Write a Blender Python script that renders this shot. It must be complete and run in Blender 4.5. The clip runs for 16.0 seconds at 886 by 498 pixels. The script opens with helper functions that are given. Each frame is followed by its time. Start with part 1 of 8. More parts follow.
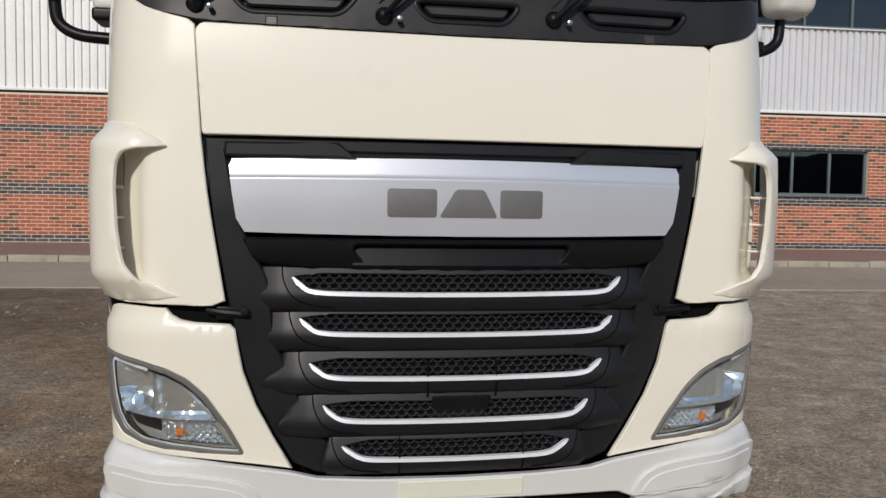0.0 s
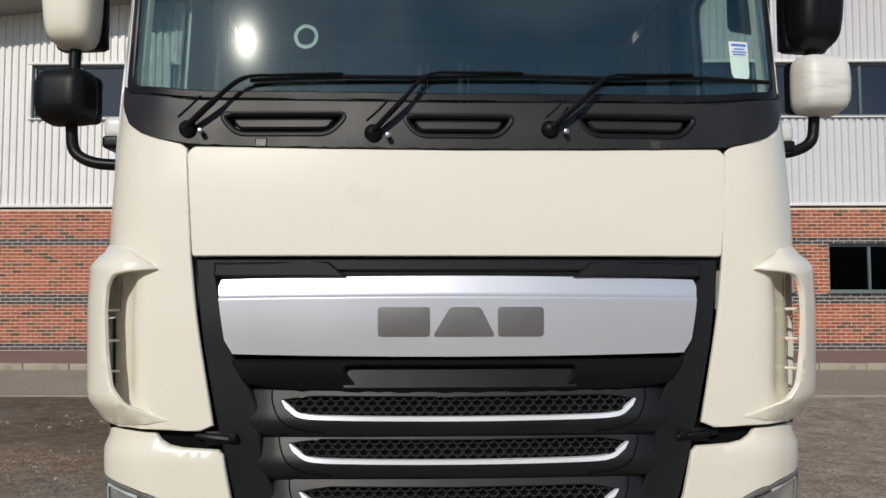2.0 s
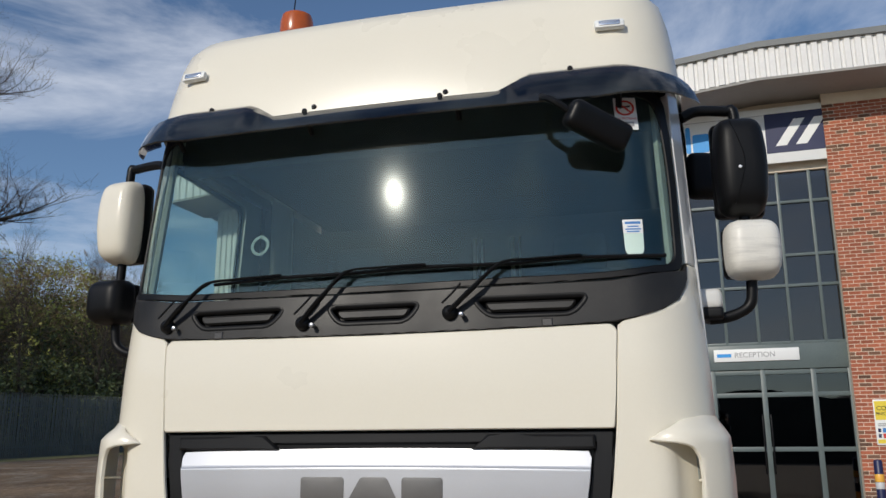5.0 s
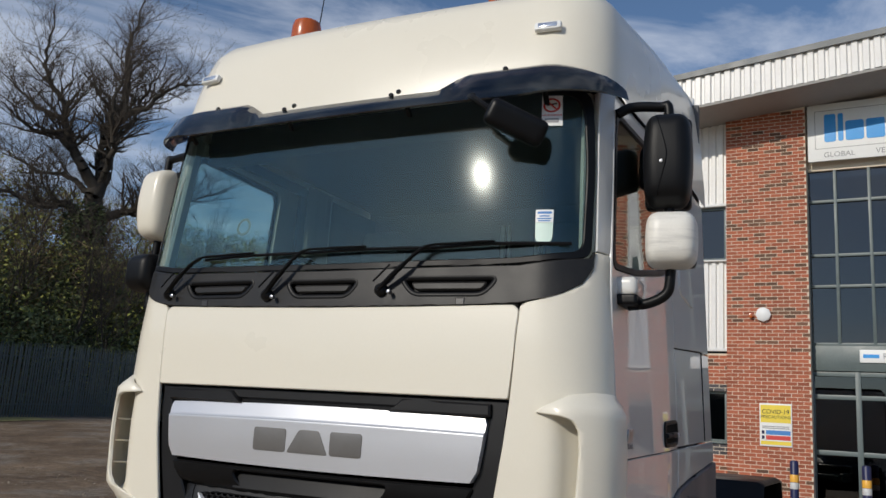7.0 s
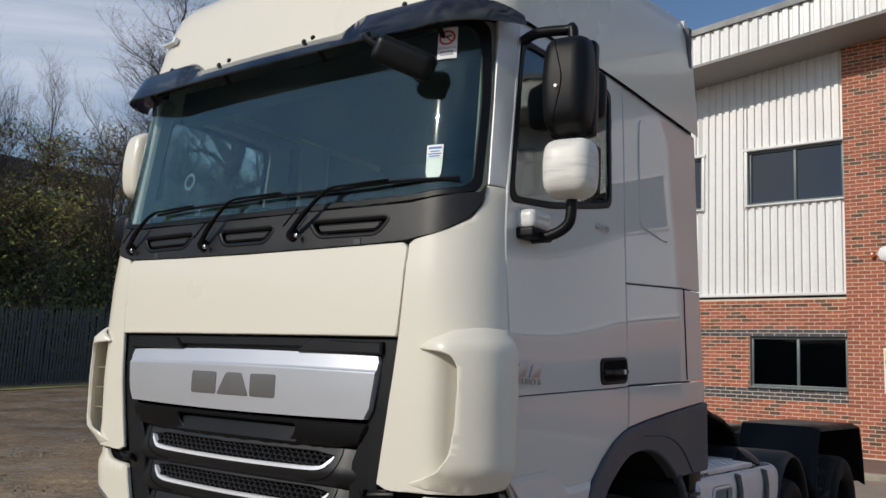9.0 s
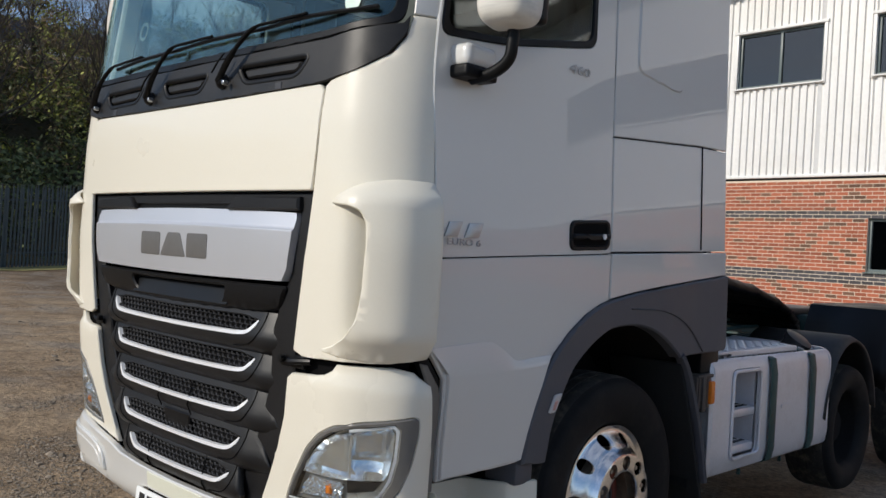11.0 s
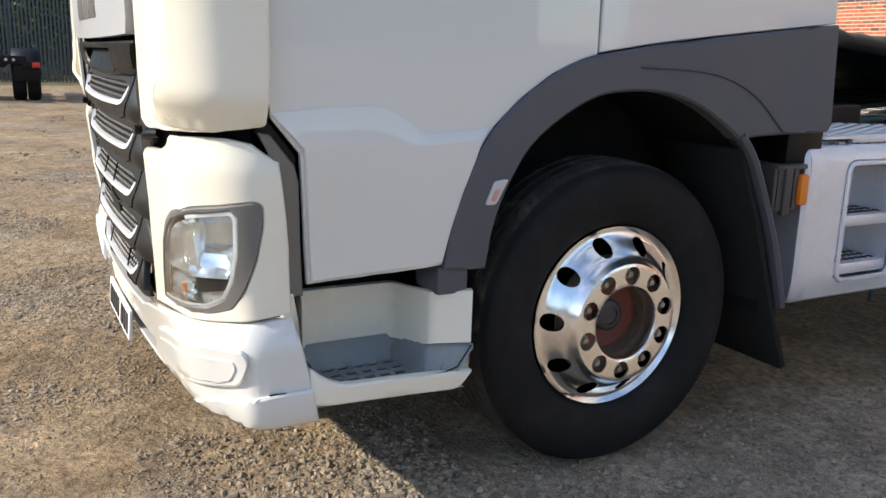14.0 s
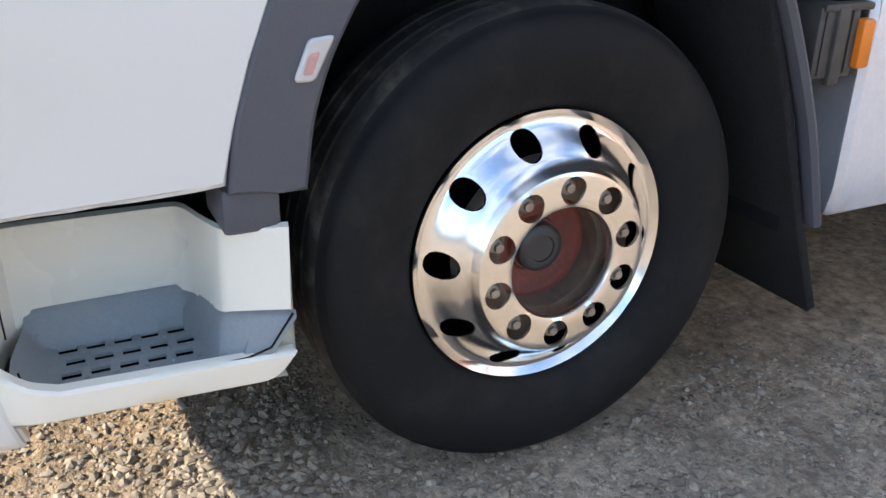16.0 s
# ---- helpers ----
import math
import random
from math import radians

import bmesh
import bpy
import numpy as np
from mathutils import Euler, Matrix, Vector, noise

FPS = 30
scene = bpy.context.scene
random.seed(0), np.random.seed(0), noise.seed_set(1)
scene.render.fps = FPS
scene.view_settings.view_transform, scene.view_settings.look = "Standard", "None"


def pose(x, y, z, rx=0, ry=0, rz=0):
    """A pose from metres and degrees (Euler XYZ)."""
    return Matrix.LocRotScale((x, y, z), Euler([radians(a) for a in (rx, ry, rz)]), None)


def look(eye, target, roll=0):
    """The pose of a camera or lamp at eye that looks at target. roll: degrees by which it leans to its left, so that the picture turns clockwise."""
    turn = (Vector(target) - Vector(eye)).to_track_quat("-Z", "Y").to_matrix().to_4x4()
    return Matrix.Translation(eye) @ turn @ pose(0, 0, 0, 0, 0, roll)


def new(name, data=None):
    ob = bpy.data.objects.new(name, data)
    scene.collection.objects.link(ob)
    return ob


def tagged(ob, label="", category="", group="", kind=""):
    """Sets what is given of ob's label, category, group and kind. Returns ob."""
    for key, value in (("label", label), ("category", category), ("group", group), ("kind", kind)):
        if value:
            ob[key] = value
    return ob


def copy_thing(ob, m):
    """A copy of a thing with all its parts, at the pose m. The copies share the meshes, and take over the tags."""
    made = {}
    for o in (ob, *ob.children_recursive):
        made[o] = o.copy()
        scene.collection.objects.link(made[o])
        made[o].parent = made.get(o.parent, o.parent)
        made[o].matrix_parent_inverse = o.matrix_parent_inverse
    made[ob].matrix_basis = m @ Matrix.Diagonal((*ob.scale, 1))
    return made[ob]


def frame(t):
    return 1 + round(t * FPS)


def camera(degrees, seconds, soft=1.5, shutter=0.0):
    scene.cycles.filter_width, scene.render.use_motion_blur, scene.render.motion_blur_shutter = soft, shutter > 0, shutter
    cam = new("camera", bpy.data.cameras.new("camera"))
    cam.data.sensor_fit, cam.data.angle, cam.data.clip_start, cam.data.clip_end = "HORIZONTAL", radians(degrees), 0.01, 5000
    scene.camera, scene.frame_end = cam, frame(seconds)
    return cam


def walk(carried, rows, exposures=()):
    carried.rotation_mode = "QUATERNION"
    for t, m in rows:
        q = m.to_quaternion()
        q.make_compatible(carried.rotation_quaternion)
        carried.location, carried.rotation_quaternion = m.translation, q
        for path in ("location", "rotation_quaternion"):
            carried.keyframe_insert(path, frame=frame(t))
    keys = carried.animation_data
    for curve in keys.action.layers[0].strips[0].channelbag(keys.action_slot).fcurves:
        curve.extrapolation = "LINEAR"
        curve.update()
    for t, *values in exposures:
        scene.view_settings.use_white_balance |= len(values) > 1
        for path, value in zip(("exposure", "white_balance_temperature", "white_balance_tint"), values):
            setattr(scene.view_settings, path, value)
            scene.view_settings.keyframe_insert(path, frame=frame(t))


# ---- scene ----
cam = camera(55.22, 16.0)
PATH = [
    (0, (-0.420, -4.651, 1.485), (-0.176, -2.670, 1.362), 0.95),
    (0.5, (-0.334, -4.652, 1.506), (-0.172, -2.660, 1.425), -0.05),
    (1, (-0.206, -4.661, 1.519), (-0.137, -2.662, 1.515), -0.1),
    (1.5, (-0.096, -4.644, 1.533), (-0.079, -2.645, 1.589), -0.23),
    (2, (-0.033, -4.549, 1.539), (-0.051, -2.552, 1.654), -0.06),
    (2.5, (0.054, -4.475, 1.576), (-0.034, -2.485, 1.755), -0.5),
    (3, (0.259, -4.449, 1.593), (0.005, -2.483, 1.860), -0.32),
    (3.5, (0.485, -4.475, 1.598), (0.109, -2.543, 1.955), 0.3),
    (4, (0.718, -4.611, 1.605), (0.305, -2.704, 2.043), -0.73),
    (4.2, (0.812, -4.662, 1.623), (0.369, -2.766, 2.081), -0.81),
    (6.3, (1.873, -4.728, 1.568), (0.998, -2.977, 1.979), 2.44),
    (6.5, (1.980, -4.677, 1.573), (1.064, -2.947, 1.978), 3.07),
    (7, (2.190, -4.650, 1.552), (1.214, -2.954, 1.966), 3.79),
    (7.5, (2.382, -4.605, 1.555), (1.351, -2.934, 1.936), 3.19),
    (8, (2.623, -4.455, 1.534), (1.521, -2.825, 1.890), 3.25),
    (8.2, (2.707, -4.390, 1.534), (1.577, -2.777, 1.882), 3.24),
    (10.3, (3.182, -3.595, 1.513), (1.751, -2.206, 1.662), 2.9),
    (10.5, (3.197, -3.525, 1.497), (1.757, -2.143, 1.610), 3.38),
    (11, (3.214, -3.343, 1.485), (1.742, -1.989, 1.499), 3.47),
    (11.5, (3.280, -3.140, 1.468), (1.732, -1.876, 1.395), 2.72),
    (12, (3.384, -2.895, 1.458), (1.763, -1.733, 1.313), 2.77),
    (12.5, (3.370, -2.692, 1.415), (1.729, -1.573, 1.172), 3.0),
    (13, (3.304, -2.490, 1.393), (1.646, -1.439, 1.012), 2.36),
    (13.5, (3.305, -2.239, 1.372), (1.586, -1.318, 0.929), 1.66),
    (14, (3.259, -2.001, 1.326), (1.494, -1.172, 0.882), 1.63),
    (14.5, (3.056, -1.836, 1.282), (1.292, -1.032, 0.790), 1.17),
    (15, (2.902, -1.657, 1.253), (1.148, -0.904, 0.656), -0.06),
    (15.5, (2.762, -1.394, 1.228), (1.026, -0.703, 0.514), 0.38),
    (16, (2.512, -1.205, 1.217), (0.823, -0.485, 0.422), 0.96),
]
EXPOSURES = [(0.0, -0.52, 6650, 11), (3.0, -0.50, 6650, 10), (6.0, -0.62, 6650, 10), (8.0, -0.63, 6650, 10), (10.5, -0.38, 6650, 10), (11.5, -0.22, 6700, 10), (12.5, 0.03, 6800, 10), (13.5, 0.54, 7050, 10), (14.5, 0.92, 7100, 10), (15.5, 1.36, 7000, 10), (16.0, 1.58, 6950, 10)]
walk(cam, [(t, look(eye, target, roll)) for t, eye, target, roll in PATH], EXPOSURES)

# ---- daylight: low spring sun in front of the lorry, blue sky with thin cloud ----
SUN = Vector((-0.251, -0.856, 0.478)).normalized()
world = bpy.data.worlds.new("sky")
scene.world = world
world.use_nodes = True
wn, wl = world.node_tree.nodes, world.node_tree.links
wn.clear()
w_out = wn.new("ShaderNodeOutputWorld")
w_bg = wn.new("ShaderNodeBackground")
w_sky = wn.new("ShaderNodeTexSky")
w_sky.sky_type = "NISHITA"
w_sky.sun_disc = False
w_sky.sun_elevation = math.asin(SUN.z)
w_sky.sun_rotation = math.atan2(SUN.x, SUN.y)
w_sky.air_density, w_sky.dust_density, w_sky.ozone_density = 1.0, 0.25, 4.5
w_co = wn.new("ShaderNodeTexCoord")
w_map = wn.new("ShaderNodeMapping")
w_map.inputs["Scale"].default_value = (1.0, 0.7, 3.0)
w_map.inputs["Rotation"].default_value = (0.25, 0.1, 0.6)
w_n = wn.new("ShaderNodeTexNoise")
w_n.inputs["Scale"].default_value, w_n.inputs["Detail"].default_value, w_n.inputs["Roughness"].default_value = 2.3, 9.0, 0.58
w_n.inputs["Distortion"].default_value = 0.7
w_r = wn.new("ShaderNodeValToRGB")
w_r.color_ramp.elements[0].position, w_r.color_ramp.elements[1].position = 0.47, 0.78
w_r.color_ramp.elements[0].color, w_r.color_ramp.elements[1].color = (0, 0, 0, 1), (0.80, 0.80, 0.80, 1)
w_mix = wn.new("ShaderNodeMixRGB")
w_mix.inputs[2].default_value = (8.6, 9.1, 10.1, 1)
wl.new(w_co.outputs["Generated"], w_map.inputs[0])
wl.new(w_map.outputs[0], w_n.inputs["Vector"])
wl.new(w_n.outputs["Fac"], w_r.inputs[0])
wl.new(w_r.outputs[0], w_mix.inputs[0])
wl.new(w_sky.outputs[0], w_mix.inputs[1])
wl.new(w_mix.outputs[0], w_bg.inputs[0])
wl.new(w_bg.outputs[0], w_out.inputs[0])
w_bg.inputs[1].default_value = 0.15
sun = new("sun", bpy.data.lights.new("sun", "SUN"))
sun.data.energy, sun.data.angle, sun.data.color = 4.0, radians(0.55), (1.0, 0.945, 0.85)
sun.matrix_world = look(SUN * 60, (0, 0, 0))

# ---- materials ----
def mat(name, col, rough=0.5, metal=0.0, var=0.12, scale=3.0, fine=40.0, bump=0.0, coat=0.0, rvar=0.08, dirt=None, dirt_amount=0.4, spec=0.5, per=None, per_amount=0.3, coat_rough=0.06):
    """A surface: base colour with coarse and fine variation, roughness variation, fine relief, and stains of another colour."""
    m = bpy.data.materials.new(name)
    m.use_nodes = True
    n, l = m.node_tree.nodes, m.node_tree.links
    p = n["Principled BSDF"]
    p.inputs["Metallic"].default_value = metal
    p.inputs["Specular IOR Level"].default_value = spec
    p.inputs["Coat Weight"].default_value = coat
    p.inputs["Coat Roughness"].default_value = coat_rough
    co = n.new("ShaderNodeTexCoord")
    big = n.new("ShaderNodeTexNoise")
    big.inputs["Scale"].default_value, big.inputs["Detail"].default_value = scale, 6.0
    small = n.new("ShaderNodeTexNoise")
    small.inputs["Scale"].default_value, small.inputs["Detail"].default_value = fine, 4.0
    for t in (big, small):
        l.new(co.outputs["Object"], t.inputs["Vector"])
    add = n.new("ShaderNodeMath")
    add.operation = "ADD"
    l.new(big.outputs["Fac"], add.inputs[0])
    l.new(small.outputs["Fac"], add.inputs[1])
    mr = n.new("ShaderNodeMapRange")
    mr.inputs["From Min"].default_value, mr.inputs["From Max"].default_value = 0.6, 1.4
    mr.inputs["To Min"].default_value, mr.inputs["To Max"].default_value = 1 - var, 1 + var
    l.new(add.outputs[0], mr.inputs["Value"])
    mul = n.new("ShaderNodeVectorMath")
    mul.operation = "SCALE"
    mul.inputs[0].default_value = col
    l.new(mr.outputs[0], mul.inputs["Scale"])
    out = mul.outputs[0]
    if per:
        src = n.new("ShaderNodeNewGeometry").outputs["Random Per Island"] if per == "island" else n.new("ShaderNodeObjectInfo").outputs["Random"]
        pr = n.new("ShaderNodeMapRange")
        pr.inputs["To Min"].default_value, pr.inputs["To Max"].default_value = 1 - per_amount, 1 + per_amount
        l.new(src, pr.inputs["Value"])
        mul2 = n.new("ShaderNodeVectorMath")
        mul2.operation = "SCALE"
        l.new(out, mul2.inputs[0])
        l.new(pr.outputs[0], mul2.inputs["Scale"])
        out = mul2.outputs[0]
    if dirt:
        st = n.new("ShaderNodeTexNoise")
        st.inputs["Scale"].default_value, st.inputs["Detail"].default_value, st.inputs["Roughness"].default_value = scale * 1.7, 9.0, 0.65
        l.new(co.outputs["Object"], st.inputs["Vector"])
        rr = n.new("ShaderNodeMapRange")
        rr.inputs["From Min"].default_value, rr.inputs["From Max"].default_value = 0.5, 0.78
        rr.inputs["To Max"].default_value = dirt_amount
        l.new(st.outputs["Fac"], rr.inputs["Value"])
        mx = n.new("ShaderNodeMixRGB")
        mx.inputs[2].default_value = (*dirt, 1)
        l.new(rr.outputs[0], mx.inputs[0])
        l.new(out, mx.inputs[1])
        out = mx.outputs[0]
    l.new(out, p.inputs["Base Color"])
    rm = n.new("ShaderNodeMapRange")
    rm.inputs["From Min"].default_value, rm.inputs["From Max"].default_value = 0.3, 0.7
    rm.inputs["To Min"].default_value, rm.inputs["To Max"].default_value = max(0.02, rough - rvar), min(1.0, rough + rvar)
    l.new(big.outputs["Fac"], rm.inputs["Value"])
    l.new(rm.outputs[0], p.inputs["Roughness"])
    if bump:
        b = n.new("ShaderNodeBump")
        b.inputs["Strength"].default_value, b.inputs["Distance"].default_value = 1.0, bump
        l.new(add.outputs[0], b.inputs["Height"])
        l.new(b.outputs[0], p.inputs["Normal"])
    return m


def glass(name, tint=(0.9, 0.95, 0.93), f0=0.08, rough=0.0, dust=0.0, haze=0.0, gloss=(1.0, 1.0, 1.0)):
    """A thin pane: tinted clear body, gloss rising towards grazing view."""
    m = bpy.data.materials.new(name)
    m.use_nodes = True
    n, l = m.node_tree.nodes, m.node_tree.links
    n.remove(n["Principled BSDF"])
    tr, gl, lw, mx = n.new("ShaderNodeBsdfTransparent"), n.new("ShaderNodeBsdfGlossy"), n.new("ShaderNodeLayerWeight"), n.new("ShaderNodeMixShader")
    pw, ma = n.new("ShaderNodeMath"), n.new("ShaderNodeMath")
    tr.inputs[0].default_value = (*tint, 1)
    gl.inputs["Roughness"].default_value = rough
    gl.inputs["Color"].default_value = (*gloss, 1)
    lw.inputs["Blend"].default_value = 0.5
    pw.operation, pw.inputs[1].default_value = "POWER", 4.5
    ma.operation, ma.inputs[1].default_value, ma.inputs[2].default_value = "MULTIPLY_ADD", 1.0 - f0, f0
    l.new(lw.outputs["Facing"], pw.inputs[0])
    l.new(pw.outputs[0], ma.inputs[0])
    l.new(ma.outputs[0], mx.inputs[0])
    l.new(tr.outputs[0], mx.inputs[1])
    shine = gl.outputs[0]
    if haze:
        gh, mh = n.new("ShaderNodeBsdfGlossy"), n.new("ShaderNodeMixShader")
        gh.inputs["Roughness"].default_value = 0.10
        mh.inputs[0].default_value = haze
        l.new(shine, mh.inputs[1])
        l.new(gh.outputs[0], mh.inputs[2])
        shine = mh.outputs[0]
    l.new(shine, mx.inputs[2])
    last = mx
    if dust:
        df, m2 = n.new("ShaderNodeBsdfDiffuse"), n.new("ShaderNodeMixShader")
        df.inputs[0].default_value = (0.52, 0.60, 0.57, 1)
        co, nz, mr = n.new("ShaderNodeTexCoord"), n.new("ShaderNodeTexNoise"), n.new("ShaderNodeMapRange")
        nz.inputs["Scale"].default_value, nz.inputs["Detail"].default_value = 5.0, 8.0
        mr.inputs["From Min"].default_value, mr.inputs["From Max"].default_value = 0.38, 0.75
        mr.inputs["To Max"].default_value = dust
        l.new(co.outputs["Object"], nz.inputs["Vector"])
        l.new(nz.outputs["Fac"], mr.inputs["Value"])
        l.new(mr.outputs[0], m2.inputs[0])
        l.new(mx.outputs[0], m2.inputs[1])
        l.new(df.outputs[0], m2.inputs[2])
        last = m2
    l.new(last.outputs[0], n["Material Output"].inputs[0])
    return m


CREAM = mat("cream_paint", (0.80, 0.755, 0.64), 0.30, var=0.015, scale=1.5, fine=120, coat=0.35, rvar=0.04, spec=0.4)
WHITE = mat("white_paint", (0.665, 0.660, 0.632), 0.32, var=0.012, scale=2.0, fine=220, coat=1.0, rvar=0.02, coat_rough=0.015)
PLASTIC = mat("dark_grey_plastic", (0.0100, 0.0102, 0.0115), 0.44, var=0.15, scale=3, fine=300, bump=0.0004, rvar=0.07, spec=0.34)
BLACK = mat("black_plastic", (0.005, 0.0052, 0.006), 0.42, var=0.2, scale=4, fine=260, bump=0.0003, rvar=0.08, spec=0.22)
# near-black: the shade inside gaps, slots and recesses is put into the colour
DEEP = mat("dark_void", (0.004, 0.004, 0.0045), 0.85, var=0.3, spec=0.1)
FADED = mat("faded_black_plastic", (0.040, 0.038, 0.038), 0.40, var=0.18, scale=5, fine=240, bump=0.0003, dirt=(0.16, 0.13, 0.10), dirt_amount=0.2)
ARCH = mat("grey_arch_plastic", (0.075, 0.078, 0.092), 0.5, var=0.10, scale=3, fine=200, bump=0.0004, dirt=(0.17, 0.15, 0.13), dirt_amount=0.12)
SCUTTLE = mat("scuttle_plastic", (0.017, 0.0165, 0.0165), 0.42, var=0.2, scale=4, fine=240, bump=0.0003, spec=0.32, dirt=(0.10, 0.085, 0.07), dirt_amount=0.14)
MESHM = mat("grille_mesh", (0.030, 0.030, 0.032), 0.45, var=0.1, spec=0.45)
SILVER = mat("brushed_silver", (0.60, 0.61, 0.64), 0.36, metal=0.5, var=0.03, scale=2, fine=300, rvar=0.04)
CHROME = mat("satin_chrome", (0.86, 0.87, 0.89), 0.36, metal=0.25, var=0.03)
POLISHED = mat("polished_alloy", (0.86, 0.85, 0.84), 0.20, metal=1.0, var=0.05, scale=6, fine=120, rvar=0.06, dirt=(0.50, 0.42, 0.34), dirt_amount=0.2)
BADGE = mat("grey_badge", (0.17, 0.165, 0.16), 0.38, metal=0.3, var=0.05)
RUBBER = mat("tyre_rubber", (0.0085, 0.0085, 0.009), 0.72, var=0.25, scale=4, fine=90, bump=0.0006, spec=0.22, dirt=(0.045, 0.039, 0.032), dirt_amount=0.35)
RUST = mat("rusty_hub", (0.23, 0.062, 0.042), 0.7, var=0.25, scale=10, fine=120, bump=0.0008, dirt=(0.08, 0.035, 0.025), dirt_amount=0.5)
DUSTY = mat("dusty_tyre_tread", (0.036, 0.034, 0.031), 0.85, var=0.4, scale=7, fine=60, bump=0.001, spec=0.2, dirt=(0.20, 0.165, 0.125), dirt_amount=0.8)
WELL = mat("wheel_well_black", (0.010, 0.010, 0.0105), 0.9, var=0.4, scale=6, fine=60, spec=0.2, dirt=(0.028, 0.025, 0.021), dirt_amount=0.6)
TANKM = mat("aluminium_tank", (0.74, 0.74, 0.77), 0.40, metal=0.40, var=0.06, scale=3, fine=80, rvar=0.08, dirt=(0.36, 0.32, 0.29), dirt_amount=0.25)
STRAP = mat("green_strap", (0.010, 0.055, 0.055), 0.5, var=0.2)
CHASSIS = mat("green_chassis", (0.010, 0.050, 0.052), 0.55, var=0.4, scale=6, fine=80, dirt=(0.06, 0.05, 0.04), dirt_amount=0.6)
STEPM = mat("grey_step_plastic", (0.225, 0.245, 0.255), 0.5, var=0.12, scale=8, fine=160, bump=0.0005, dirt=(0.32, 0.30, 0.27), dirt_amount=0.35)
AMBER = mat("amber_lens", (0.75, 0.20, 0.02), 0.2, var=0.05)
BEACON = mat("beacon_amber", (0.42, 0.085, 0.012), 0.22, var=0.15, coat=0.3)
REDLENS = mat("red_lens", (0.55, 0.03, 0.02), 0.2, var=0.05)
REFLECTOR = mat("lamp_reflector", (0.84, 0.84, 0.84), 0.13, metal=0.85, var=0.03, rvar=0.04)
BADGECHROME = mat("chrome_badge", (0.40, 0.41, 0.43), 0.32, metal=0.9, var=0.05)
BEZEL = mat("lamp_bezel", (0.165, 0.160, 0.150), 0.36, metal=0.2, var=0.05)
LAMPHOUSE = mat("lamp_housing", (0.66, 0.64, 0.60), 0.24, metal=0.55, var=0.06)
CLEAR = glass("clear_lens", (0.96, 0.98, 0.98), 0.05)
SCREEN = glass("windscreen_glass", (0.84, 0.92, 0.90), 0.062, 0.0, dust=0.012, haze=0.014, gloss=(0.80, 0.97, 0.90))
SIDEGLASS = glass("side_glass", (0.80, 0.87, 0.85), 0.08)
VISORM = glass("smoked_visor", (0.16, 0.15, 0.17), 0.08, 0.05, dust=0.05)
TRIM = mat("cab_trim_grey", (0.11, 0.11, 0.115), 0.8, var=0.15, scale=5, fine=120)
LTRIM = mat("cab_trim_light", (0.42, 0.41, 0.37), 0.8, var=0.1)
SCUFFED = mat("scuffed_white_plastic", (0.76, 0.74, 0.68), 0.45, var=0.04, scale=9, fine=120, dirt=(0.20, 0.19, 0.18), dirt_amount=0.45)
s_nodes, s_links = SCUFFED.node_tree.nodes, SCUFFED.node_tree.links
s_map = s_nodes.new("ShaderNodeMapping")
s_map.inputs["Scale"].default_value = (0.22, 0.6, 2.6)
s_links.new([q for q in s_nodes if q.bl_idname == "ShaderNodeTexCoord"][0].outputs["Object"], s_map.inputs[0])
s_links.new(s_map.outputs[0], [q for q in s_nodes if q.bl_idname == "ShaderNodeTexNoise"][2].inputs["Vector"])
MARKERLENS = mat("clear_marker_lens", (0.55, 0.52, 0.50), 0.2, var=0.08, scale=30)
PAPER = mat("white_sticker", (0.80, 0.81, 0.80), 0.5, var=0.03)
PALEGREEN = mat("pale_green_sticker", (0.62, 0.78, 0.70), 0.5, var=0.03)
BLUEINK = mat("blue_print", (0.05, 0.22, 0.55), 0.5, var=0.03)
REDINK = mat("red_print", (0.60, 0.05, 0.04), 0.5, var=0.03)
BLACKINK = mat("black_print", (0.015, 0.015, 0.016), 0.5, var=0.05)
GREYINK = mat("grey_print", (0.30, 0.30, 0.31), 0.5, var=0.05)
YELLOWINK = mat("yellow_board", (0.80, 0.62, 0.06), 0.45, var=0.05)
BRICKM = mat("red_brick", (0.37, 0.110, 0.058), 0.85, var=0.14, scale=0.5, fine=45, bump=0.002, per="island", per_amount=0.24, dirt=(0.20, 0.10, 0.065), dirt_amount=0.15)
BRICKO = mat("red_brick_single", (0.37, 0.110, 0.058), 0.85, var=0.14, scale=0.5, fine=45, bump=0.002, per="object", per_amount=0.24, dirt=(0.20, 0.10, 0.065), dirt_amount=0.15)
BROWNM = mat("brown_brick", (0.155, 0.080, 0.050), 0.85, var=0.2, scale=1.2, fine=45, bump=0.002, per="island", per_amount=0.3)
BLUEBRICK = mat("blue_engineering_brick", (0.055, 0.050, 0.056), 0.6, var=0.2, scale=2, fine=45, bump=0.001, per="island", per_amount=0.35)
MORTAR = mat("mortar", (0.70, 0.61, 0.49), 0.9, var=0.12, scale=2, fine=60, bump=0.001)
CLAD = mat("white_cladding", (0.76, 0.75, 0.73), 0.45, var=0.06, scale=0.7, fine=14, dirt=(0.48, 0.42, 0.34), dirt_amount=0.18)
# greyer copy of the white cladding; the duller light is put into the colour
CLADG = mat("greyed_cladding", (0.60, 0.60, 0.62), 0.45, var=0.05, scale=0.7, fine=14, dirt=(0.45, 0.42, 0.38), dirt_amount=0.15)
FLASH = mat("roof_flashing", (0.17, 0.18, 0.18), 0.5, var=0.1)
ALU = mat("grey_green_frame", (0.105, 0.135, 0.135), 0.45, var=0.12, scale=3, fine=30)
